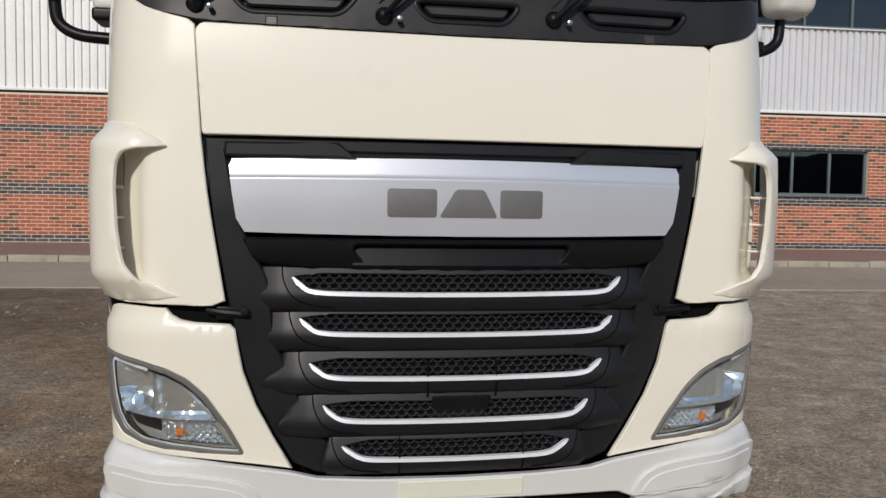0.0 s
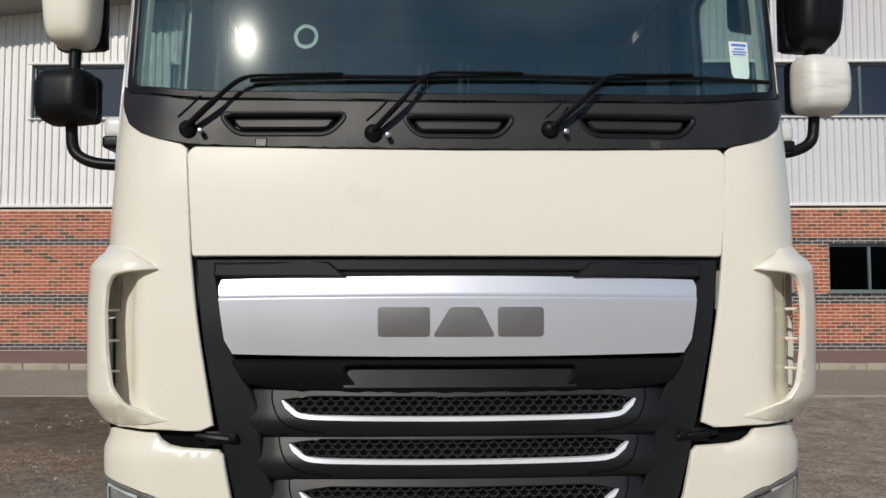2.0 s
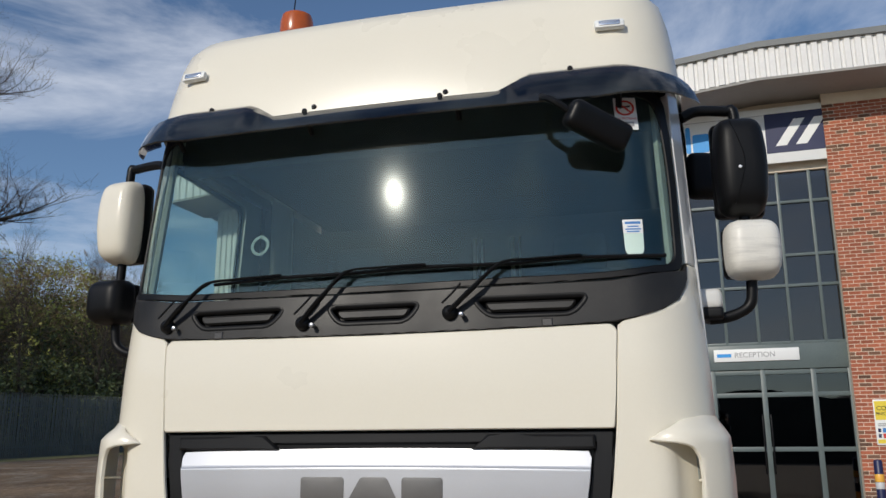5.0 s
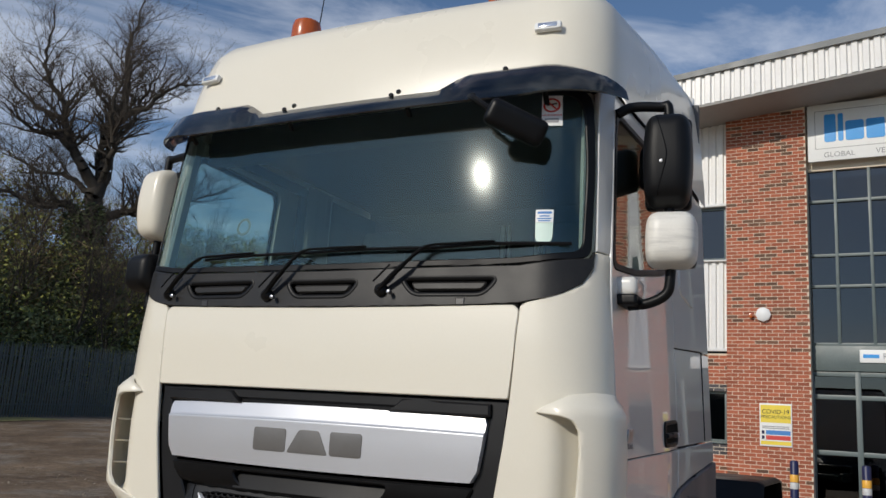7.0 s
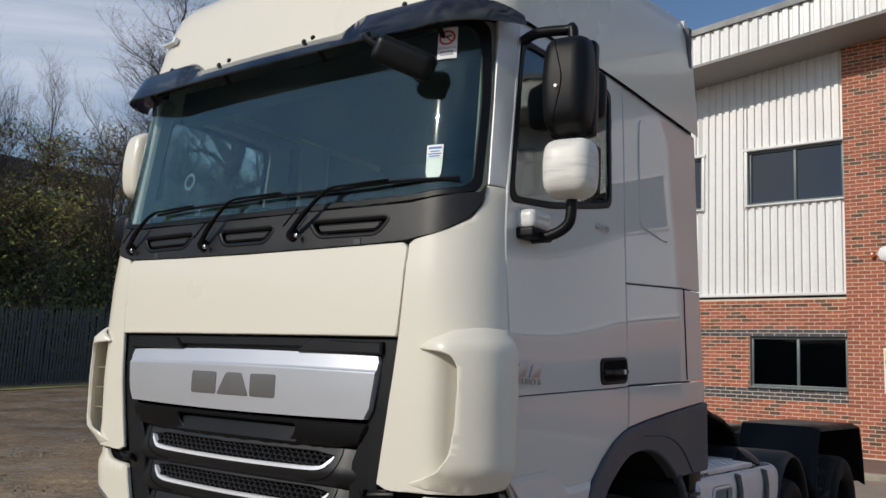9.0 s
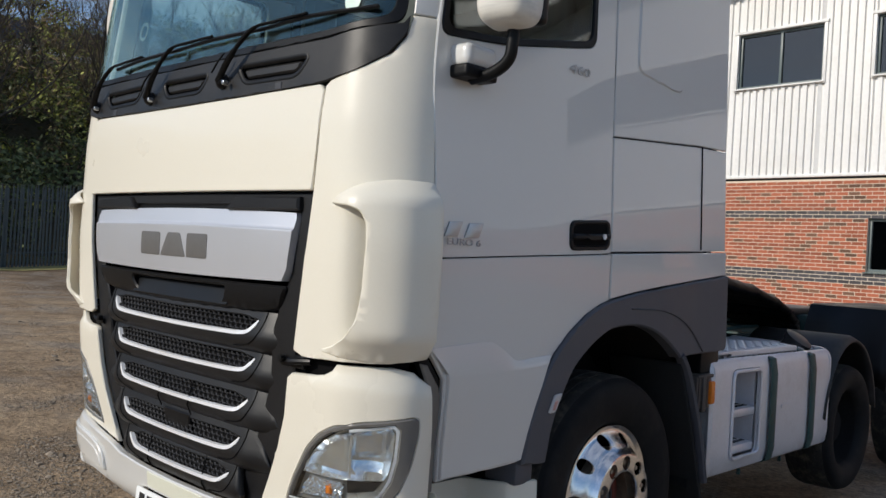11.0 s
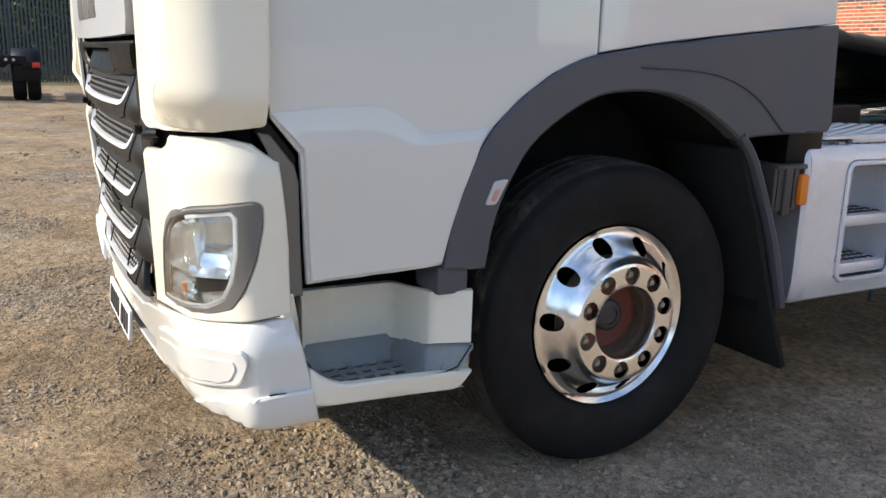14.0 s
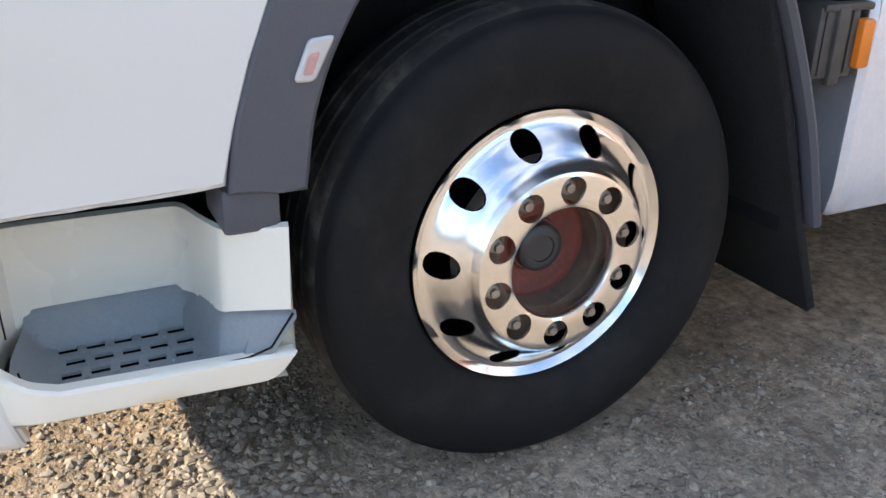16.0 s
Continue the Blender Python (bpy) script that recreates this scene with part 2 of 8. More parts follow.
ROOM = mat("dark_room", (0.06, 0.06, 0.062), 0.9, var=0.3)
WINGLASS = glass("building_glass", (0.15, 0.17, 0.18), 0.08)
CONCRETE = mat("concrete_apron", (0.33, 0.275, 0.215), 0.9, var=0.16, scale=0.35, fine=9, bump=0.004, dirt=(0.14, 0.12, 0.10), dirt_amount=0.4)
PAVE = mat("brick_paving", (0.24, 0.155, 0.125), 0.9, var=0.2, scale=0.6, fine=12, bump=0.004, dirt=(0.16, 0.13, 0.11), dirt_amount=0.5)
KERB = mat("kerb_stone", (0.36, 0.32, 0.25), 0.9, var=0.2, scale=1.5, fine=20, bump=0.004, dirt=(0.10, 0.09, 0.07), dirt_amount=0.5)
NAVY = mat("navy_band", (0.012, 0.016, 0.07), 0.4, var=0.1)
SIGNBLUE = mat("sign_blue", (0.025, 0.30, 0.72), 0.45, var=0.03)
ORANGE = mat("yellow_reflective_band", (0.80, 0.42, 0.06), 0.4, var=0.05)
SILVERBAND = mat("silver_reflective_band", (0.55, 0.56, 0.56), 0.4, var=0.05)
FENCEM = mat("dark_green_palisade", (0.058, 0.076, 0.080), 0.6, var=0.2)
BARK = mat("tree_bark", (0.052, 0.043, 0.034), 0.95, var=0.35, scale=3, fine=30, bump=0.01)
TWIG = mat("bare_twigs", (0.068, 0.054, 0.042), 0.95, var=0.3, scale=3, fine=30)
LEAFD = mat("dark_evergreen", (0.075, 0.095, 0.034), 0.7, var=0.4, scale=0.4, fine=8, per="island", per_amount=0.6)
LEAFL = mat("spring_leaves", (0.27, 0.28, 0.06), 0.7, var=0.35, scale=0.4, fine=8, per="island", per_amount=0.5)
YELLOW = mat("yellow_cab_paint", (0.80, 0.46, 0.015), 0.3, var=0.03, coat=0.4)
STONE = mat("loose_stone", (0.255, 0.208, 0.155), 0.9, var=0.25, scale=14, fine=120, bump=0.001, per="island", per_amount=0.4)
TWIGMASS = mat("brown_twiggy_scrub", (0.21, 0.150, 0.085), 0.95, var=0.4, scale=0.4, fine=8, per="island", per_amount=0.5)


def ground_mat():
    """Compacted brown grit: wheel-worn patches, fine stone grain and relief."""
    m = bpy.data.materials.new("compacted_grit")
    m.use_nodes = True
    n, l = m.node_tree.nodes, m.node_tree.links
    p = n["Principled BSDF"]
    p.inputs["Roughness"].default_value = 0.95
    p.inputs["Specular IOR Level"].default_value = 0.25
    co = n.new("ShaderNodeTexCoord")

    def noise_(s, d, r=0.55):
        t = n.new("ShaderNodeTexNoise")
        t.inputs["Scale"].default_value, t.inputs["Detail"].default_value, t.inputs["Roughness"].default_value = s, d, r
        l.new(co.outputs["Object"], t.inputs["Vector"])
        return t.outputs["Fac"]

    def ramp(src, a, b, ca, cb):
        r = n.new("ShaderNodeValToRGB")
        r.color_ramp.elements[0].position, r.color_ramp.elements[1].position = a, b
        r.color_ramp.elements[0].color, r.color_ramp.elements[1].color = (*ca, 1), (*cb, 1)
        l.new(src, r.inputs[0])
        return r.outputs[0]

    damp = ramp(noise_(0.55, 8), 0.35, 0.68, (0.142, 0.100, 0.068), (0.275, 0.203, 0.140))
    dry = ramp(noise_(0.9, 8), 0.32, 0.66, (0.255, 0.178, 0.110), (0.48, 0.358, 0.236))
    xyz = n.new("ShaderNodeSeparateXYZ")
    l.new(co.outputs["Object"], xyz.inputs[0])
    yw = n.new("ShaderNodeMath")
    yw.operation, yw.inputs[1].default_value = "MULTIPLY_ADD", 5.0
    l.new(noise_(0.35, 5), yw.inputs[0])
    l.new(xyz.outputs["Y"], yw.inputs[2])
    yr = n.new("ShaderNodeMapRange")
    yr.inputs["From Min"].default_value, yr.inputs["From Max"].default_value = 4.6, 7.6
    l.new(yw.outputs[0], yr.inputs["Value"])
    bm_ = n.new("ShaderNodeMixRGB")
    l.new(yr.outputs[0], bm_.inputs[0])
    l.new(dry, bm_.inputs[1])
    l.new(damp, bm_.inputs[2])
    gravel = n.new("ShaderNodeMixRGB")
    gravel.inputs[2].default_value = (0.30, 0.270, 0.232, 1)
    l.new(ramp(noise_(0.75, 7, 0.6), 0.48, 0.62, (0, 0, 0), (0.6, 0.6, 0.6)), gravel.inputs[0])
    l.new(bm_.outputs[0], gravel.inputs[1])
    # paler gravel towards +x, lightened further to lift the lorry's shaded side
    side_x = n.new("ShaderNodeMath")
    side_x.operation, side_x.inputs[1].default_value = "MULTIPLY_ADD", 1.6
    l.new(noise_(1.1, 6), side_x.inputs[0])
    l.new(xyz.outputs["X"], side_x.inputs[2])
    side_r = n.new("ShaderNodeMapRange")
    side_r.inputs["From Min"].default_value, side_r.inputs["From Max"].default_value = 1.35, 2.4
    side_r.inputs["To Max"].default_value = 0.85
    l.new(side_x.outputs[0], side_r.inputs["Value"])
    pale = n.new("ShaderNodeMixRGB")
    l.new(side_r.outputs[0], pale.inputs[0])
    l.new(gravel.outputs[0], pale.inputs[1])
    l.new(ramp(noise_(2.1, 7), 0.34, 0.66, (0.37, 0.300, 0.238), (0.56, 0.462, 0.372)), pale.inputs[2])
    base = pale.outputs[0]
    grain = ramp(noise_(26, 6, 0.7), 0.34, 0.66, (0.52, 0.52, 0.52), (1.36, 1.34, 1.30))
    mx = n.new("ShaderNodeMixRGB")
    mx.blend_type, mx.inputs[0].default_value = "MULTIPLY", 1.0
    clod = ramp(noise_(5.5, 7, 0.65), 0.36, 0.64, (0.70, 0.69, 0.68), (1.16, 1.15, 1.12))
    mc = n.new("ShaderNodeMixRGB")
    mc.blend_type, mc.inputs[0].default_value = "MULTIPLY", 1.0
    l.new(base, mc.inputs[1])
    l.new(clod, mc.inputs[2])
    l.new(mc.outputs[0], mx.inputs[1])
    l.new(grain, mx.inputs[2])
    v = n.new("ShaderNodeTexVoronoi")
    v.inputs["Scale"].default_value = 42.0
    l.new(co.outputs["Object"], v.inputs["Vector"])
    peb = ramp(v.outputs["Distance"], 0.16, 0.34, (1, 1, 1), (0, 0, 0))
    pick = ramp(noise_(3.2, 5), 0.50, 0.62, (0, 0, 0), (1, 1, 1))
    pm = n.new("ShaderNodeMath")
    pm.operation = "MULTIPLY"
    l.new(peb, pm.inputs[0])
    l.new(pick, pm.inputs[1])
    mx2 = n.new("ShaderNodeMixRGB")
    mx2.inputs[2].default_value = (0.40, 0.345, 0.28, 1)
    l.new(pm.outputs[0], mx2.inputs[0])
    l.new(mx.outputs[0], mx2.inputs[1])
    l.new(mx2.outputs[0], p.inputs["Base Color"])
    hs = n.new("ShaderNodeMath")
    hs.operation = "ADD"
    l.new(noise_(18, 8, 0.7), hs.inputs[0])
    l.new(pm.outputs[0], hs.inputs[1])
    hm = n.new("ShaderNodeMath")
    hm.operation, hm.inputs[1].default_value = "MULTIPLY_ADD", 1.6
    l.new(noise_(6.0, 6, 0.6), hm.inputs[0])
    l.new(hs.outputs[0], hm.inputs[2])
    b = n.new("ShaderNodeBump")
    b.inputs["Strength"].default_value, b.inputs["Distance"].default_value = 1.0, 0.030
    l.new(hm.outputs[0], b.inputs["Height"])
    l.new(b.outputs[0], p.inputs["Normal"])
    return m


GRIT = ground_mat()

# ---- geometry helpers ----
from mathutils.geometry import delaunay_2d_cdt


def finish(name, bm, material, parent=None, label="", smooth=40.0):
    me = bpy.data.meshes.new(name)
    bmesh.ops.recalc_face_normals(bm, faces=bm.faces[:])
    bm.to_mesh(me)
    bm.free()
    if smooth:
        me.shade_smooth()
        me.set_sharp_from_angle(angle=radians(smooth))
    me.materials.append(material)
    ob = new(name, me)
    if parent is not None:
        ob.parent = parent
    if label:
        ob["label"] = label
    return ob


def part(name, bm, material, parent, label="", smooth=40.0):
    return finish(name, bm, material, parent, label, smooth)


def thing(name, m=Matrix(), label="", category="", group="", kind=""):
    ob = new(name)
    ob.empty_display_size = 0.2
    ob.matrix_world = m
    return tagged(ob, label, category, group, kind)


def box(bm, a, b, bevel=0.0, m=None):
    """A box between two corners, its edges rounded."""
    g = bmesh.ops.create_cube(bm, size=1.0)
    c, s = [(p + q) / 2 for p, q in zip(a, b)], [abs(q - p) for p, q in zip(a, b)]
    t = Matrix.LocRotScale(c, None, s)
    vs = g["verts"]
    bmesh.ops.transform(bm, matrix=t, verts=vs)
    if bevel:
        es = list({e for v in vs for e in v.link_edges})
        r = bmesh.ops.bevel(bm, geom=es, offset=bevel, segments=2, affect="EDGES", profile=0.5)
        vs = list({v for f in r["faces"] for v in f.verts} | {v for v in vs if v.is_valid})
    if m is not None:
        bmesh.ops.transform(bm, matrix=m, verts=vs)
    return bm


def boxes(*items, bevel=0.0):
    bm = bmesh.new()
    for a, b in items:
        box(bm, a, b, bevel)
    return bm


def lathe(profile, n=48, m=None, close=False):
    """A body of revolution about z from (radius, height) pairs."""
    bm = bmesh.new()
    rings = []
    for r, z in profile:
        rings.append([bm.verts.new((r * math.cos(2 * math.pi * k / n), r * math.sin(2 * math.pi * k / n), z)) for k in range(n)] if r > 1e-5 else [bm.verts.new((0, 0, z))])
    if close:
        rings.append(rings[0])
    for p, q in zip(rings, rings[1:]):
        for k in range(n):
            j = (k + 1) % n
            f = [p[k % len(p)], p[j % len(p)], q[j % len(q)], q[k % len(q)]]
            f = list(dict.fromkeys(f))
            if len(f) > 2:
                bm.faces.new(f)
    if m is not None:
        bmesh.ops.transform(bm, matrix=m, verts=bm.verts[:])
    return bm


def tube(points, radius, n=10, bm=None, flat=1.0):
    """A round bar along points; radius may be a list."""
    bm = bm or bmesh.new()
    pts = [Vector(p) for p in points]
    rr = radius if isinstance(radius, (list, tuple)) else [radius] * len(pts)
    rings, up = [], None
    for i, p in enumerate(pts):
        d = (pts[min(i + 1, len(pts) - 1)] - pts[max(i - 1, 0)]).normalized()
        if up is None:
            up = Vector((0, 0, 1)) if abs(d.z) < 0.9 else Vector((1, 0, 0))
        side = d.cross(up).normalized()
        up = side.cross(d).normalized()
        rings.append([bm.verts.new(p + (side * math.cos(2 * math.pi * k / n) + up * flat * math.sin(2 * math.pi * k / n)) * rr[i]) for k in range(n)])
    for a, b in zip(rings, rings[1:]):
        for k in range(n):
            bm.faces.new((a[k], a[(k + 1) % n], b[(k + 1) % n], b[k]))
    for r in (rings[0][::-1], rings[-1]):
        bm.faces.new(r)
    return bm


def curve_points(pts, n=8):
    """Points on a smooth curve through pts."""
    p = [Vector(q) for q in pts]
    p = [2 * p[0] - p[1]] + p + [2 * p[-1] - p[-2]]
    out = []
    for i in range(1, len(p) - 2):
        for k in range(n):
            t = k / n
            out.append(0.5 * (2 * p[i] + (p[i + 1] - p[i - 1]) * t + (2 * p[i - 1] - 5 * p[i] + 4 * p[i + 1] - p[i + 2]) * t * t + (3 * p[i] - p[i - 1] - 3 * p[i + 1] + p[i + 2]) * t ** 3))
    out.append(p[-2])
    return out


def rounded(poly, r, n=5):
    """A polygon in the plane with its corners rounded; r may be a list."""
    out = []
    k = len(poly)
    for i in range(k):
        rad = r[i] if isinstance(r, (list, tuple)) else r
        a, b, c = Vector(poly[i - 1]), Vector(poly[i]), Vector(poly[(i + 1) % k])
        u, v = a - b, c - b
        d = min(rad, u.length * 0.45, v.length * 0.45)
        if d < 1e-4:
            out.append(tuple(b))
            continue
        p, q = b + u.normalized() * d, b + v.normalized() * d
        for j in range(n + 1):
            t = j / n
            out.append(tuple(p * (1 - t) ** 2 + b * 2 * t * (1 - t) + q * t * t))
    return out


def inside(p, poly):
    x, y, hit = p[0], p[1], False
    for (x0, y0), (x1, y1) in zip(poly, poly[1:] + poly[:1]):
        if (y0 > y) != (y1 > y) and x < (x1 - x0) * (y - y0) / (y1 - y0) + x0:
            hit = not hit
    return hit


def split(poly, step):
    out = []
    for a, b in zip(poly, poly[1:] + poly[:1]):
        k = max(1, int(math.dist(a, b) / step))
        out += [(a[0] + (b[0] - a[0]) * j / k, a[1] + (b[1] - a[1]) * j / k) for j in range(k)]
    return out


def sheet(outline, where, thick=0.015, step=0.06, holes=(), off=0.0, lip=0.004):
    """A panel of the given outline laid on a curved surface where(u, v, off), with thickness, softened rims and holes through it."""
    loops = [split(list(map(tuple, lp)), step) for lp in (outline, *holes)]
    pts, edges = [], []
    for lp in loops:
        b = len(pts)
        pts += lp
        edges += [(b + i, b + (i + 1) % len(lp)) for i in range(len(lp))]
    if lip >= 0.003:
        for k, lp in enumerate(loops):
            area = sum(a[0] * b[1] - b[0] * a[1] for a, b in zip(lp, lp[1:] + lp[:1]))
            turn = (1 if area > 0 else -1) * (1 if k == 0 else -1)
            ring, wid, rim0 = [], lip * 0.95, np.array(lp)
            for i, p in enumerate(lp):
                a, c = lp[i - 1], lp[(i + 1) % len(lp)]
                e0, e1 = (p[0] - a[0], p[1] - a[1]), (c[0] - p[0], c[1] - p[1])
                n0, n1 = math.hypot(*e0) or 1e-9, math.hypot(*e1) or 1e-9
                nx, ny = -(e0[1] / n0 + e1[1] / n1), e0[0] / n0 + e1[0] / n1
                h = math.hypot(nx, ny)
                if h < 0.5:
                    ring.append(None)
                    continue
                q = (p[0] + turn * nx / h * wid * min(1.6, 2 / h), p[1] + turn * ny / h * wid * min(1.6, 2 / h))
                far = np.hypot(rim0[:, 0] - q[0], rim0[:, 1] - q[1]).min() > wid * 0.7
                ring.append(q if far and inside(q, lp) == (k == 0) else None)
            b = len(pts)
            idx = {}
            for i, q in enumerate(ring):
                if q is not None:
                    idx[i] = len(pts)
                    pts.append(q)
            edges += [(idx[i], idx[(i + 1) % len(ring)]) for i in idx if (i + 1) % len(ring) in idx]
    us, vs = [p[0] for p in loops[0]], [p[1] for p in loops[0]]
    rim = np.array(pts)
    for u in np.arange(min(us) + step / 2, max(us), step):
        for v in np.arange(min(vs) + step / 2, max(vs), step):
            if np.hypot(rim[:, 0] - u, rim[:, 1] - v).min() > step * 0.45 and inside((u, v), loops[0]) and not any(inside((u, v), h) for h in loops[1:]):
                pts.append((u, v))
    vv, ee, ff = delaunay_2d_cdt([Vector(p) for p in pts], edges, [], 0, 1e-6)[:3]
    faces = []
    for f in ff:
        c = sum((vv[i] for i in f), Vector((0, 0))) / len(f)
        if inside(c, loops[0]) and not any(inside(c, h) for h in loops[1:]):
            faces.append(f)
    count = {}
    for f in faces:
        for a, b in zip(f, (*f[1:], f[0])):
            count[tuple(sorted((a, b)))] = count.get(tuple(sorted((a, b))), 0) + 1
    edge = {i for k, c in count.items() if c == 1 for i in k}
    bm = bmesh.new()
    top = [bm.verts.new(where(v[0], v[1], off - (lip if i in edge else 0))) for i, v in enumerate(vv)]
    low = [bm.verts.new(where(v[0], v[1], off - thick)) for v in vv]
    for f in faces:
        bm.faces.new([top[i] for i in f])
        bm.faces.new([low[i] for i in reversed(f)])
    for (a, b), c in count.items():
        if c == 1:
            bm.faces.new((top[a], top[b], low[b], low[a]))
    for v in [v for v in bm.verts if not v.link_faces]:
        bm.verts.remove(v)
    return bm


def strip(path, where, width, off=0.0, height=0.01):
    """A raised bead along a path on a surface."""
    return tube([where(u, v, off) for u, v in path], width, 8, flat=max(0.2, height / width))


def text_bm(words, size, align="CENTER"):
    """Lettering as a mesh in the xz plane, facing -y."""
    cu = bpy.data.curves.new("lettering", "FONT")
    cu.body, cu.size, cu.align_x, cu.align_y, cu.extrude = words, size, align, "CENTER", 0.0015
    ob = bpy.data.objects.new("lettering", cu)
    me = bpy.data.meshes.new_from_object(ob)
    bm = bmesh.new()
    bm.from_mesh(me)
    bpy.data.objects.remove(ob)
    bpy.data.curves.remove(cu)
    bpy.data.meshes.remove(me)
    bmesh.ops.transform(bm, matrix=pose(0, 0, 0, 90, 0, 0), verts=bm.verts[:])
    return bm


def moved(bm, m):
    bmesh.ops.transform(bm, matrix=m, verts=bm.verts[:])
    return bm


def poly_bm(outline, depth):
    """A flat plate in the xz plane, facing -y, depth thick."""
    bm = bmesh.new()
    f = bm.faces.new([bm.verts.new((u, 0, v)) for u, v in outline])
    r = bmesh.ops.extrude_face_region(bm, geom=[f])
    bmesh.ops.translate(bm, vec=(0, depth, 0), verts=[v for v in r["geom"] if isinstance(v, bmesh.types.BMVert)])
    return bm

# ---- the yard: ground, apron, kerb, pavement ----
WALL = 13.63


def ground_z(x, y):
    """Height of the yard: level round the lorry, rising gently towards the far left corner and the apron."""
    z = 0.013 * max(0.0, min(y, 12.0) - 6.0) + 0.0
    left = max(0.0, min(1.0, (-x - 11.0) / 3.5))
    z = z * (1 - left) + left * min(0.07 * max(0.0, y - 6.0), 0.9 + 0.03 * max(0.0, y - 18.0)) if y > 4 else z
    far = max(0.0, math.hypot(x, y) - 90.0)
    return min(z, 2.6) + 0.012 * noise.noise((x * 0.35, y * 0.35, 3.0)) * min(1, 0.4 + abs(y) / 6) - far * 0.0


def make_ground():
    xs = sorted({*np.round(np.arange(-60, 40, 2.0), 3), *np.round(np.arange(-8, 8, 0.4), 3), -1500.0, -600.0, -250.0, -120.0, 80.0, 200.0, 600.0, 1500.0})
    ys = sorted({*np.round(np.arange(-40, 60, 2.0), 3), *np.round(np.arange(-7, 9, 0.4), 3), -1500.0, -600.0, -200.0, -80.0, 90.0, 200.0, 600.0, 1500.0})
    bm = bmesh.new()
    vs = [[bm.verts.new((x, y, ground_z(x, y) if abs(x) < 100 and abs(y) < 100 else ground_z(max(-90, min(90, x)), max(-90, min(60, y))))) for x in xs] for y in ys]
    for a, b in zip(vs, vs[1:]):
        for i in range(len(xs) - 1):
            bm.faces.new((a[i], a[i + 1], b[i + 1], b[i]))
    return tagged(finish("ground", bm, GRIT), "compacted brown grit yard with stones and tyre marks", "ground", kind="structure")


make_ground()


def slab_rows(x0, x1, ys, zs, n=40):
    bm = bmesh.new()
    rows = [[bm.verts.new((x0 + (x1 - x0) * i / n, y, z + 0.008 * noise.noise((x0 + (x1 - x0) * i / n, y, 7)))) for i in range(n + 1)] for y, z in zip(ys, zs)]
    for a, b in zip(rows, rows[1:]):
        for i in range(n):
            bm.faces.new((a[i], a[i + 1], b[i + 1], b[i]))
    return bm


tagged(finish("road", slab_rows(-13.5, 40, (8.45, 8.5, 10.4, 12.1), (0.0, 0.05, 0.11, 0.135)), CONCRETE), "worn pale concrete apron in front of the building", "road", kind="structure")
tagged(finish("pavement", slab_rows(-13.0, 40, (12.2, 12.9, 13.75), (0.245, 0.33, 0.43)), PAVE), "reddish block paving along the building wall", "pavement", kind="structure")
kerb_run = thing("kerb", label="weathered sandstone-coloured kerb stones edging the pavement", category="kerb", kind="structure")
kerb_bm = bmesh.new()
box(kerb_bm, (0.004, 0, 0), (0.906, 0.13, 0.19), 0.018)
kerb_first = part("kerb_stone", kerb_bm, KERB, kerb_run)
kerb_first.location = (-13.0, 12.08, 0.07)
for i in range(1, 40):
    k = new("kerb_stone", kerb_first.data)
    k.parent = kerb_run
    k.location = (-13.0 + 0.915 * i, 12.08 + random.uniform(-0.01, 0.01), 0.07 + random.uniform(-0.012, 0.012))
    k.rotation_euler = (random.uniform(-0.02, 0.02), random.uniform(-0.01, 0.01), random.uniform(-0.01, 0.01))

# ---- the building ----
COURSE, BASE = 0.075, 0.43
L_END, R_END = -10.85, 16.8
PIERS = ((-1.34, 0.26), (3.65, 5.25))
LOW_WINDOWS = ((-3.26, -1.37, 2), (5.27, 7.3, 2), (8.06, 11.69, 4))
HIGH_WINDOWS = ((-9.15, -7.08, 2), (-6.12, -4.28, 2), (-3.27, -1.36, 2), (5.40, 12.3, 6))
LW, HW = (1.65, 2.685), (5.44, 6.62)


def hole_boxes(y, d, bands):
    """Wall pieces (a, b) of a long wall with openings: bands are (z0, z1, [(x0, x1) openings], x start, x end)."""
    out = []
    for z0, z1, holes, xa, xb in bands:
        x = xa
        for h0, h1 in sorted(holes):
            if h0 > x:
                out.append(((x, y, z0), (h0, y + d, z1)))
            x = max(x, h1)
        if x < xb:
            out.append(((x, y, z0), (xb, y + d, z1)))
    return out


ENT = (0.24, 3.67)
lowh = [(a, b) for a, b, _ in LOW_WINDOWS] + [ENT]
tagged(finish("wall_brick", boxes(*hole_boxes(WALL + 0.012, 0.25, [(0.2, LW[0], [ENT], L_END, R_END), (LW[0], LW[1], lowh, L_END, R_END), (LW[1], 3.46, [ENT], L_END, R_END)])), MORTAR), "red brick ground-floor wall with dark brick bands", "wall", kind="structure")
wall_low = bpy.data.objects["wall_brick"]


def bands_of(course):
    """Kind of brick in a course, counted from the base."""
    return "blue" if course < 2 or 13 <= course < 16 or 30 <= course < 32 else "red"


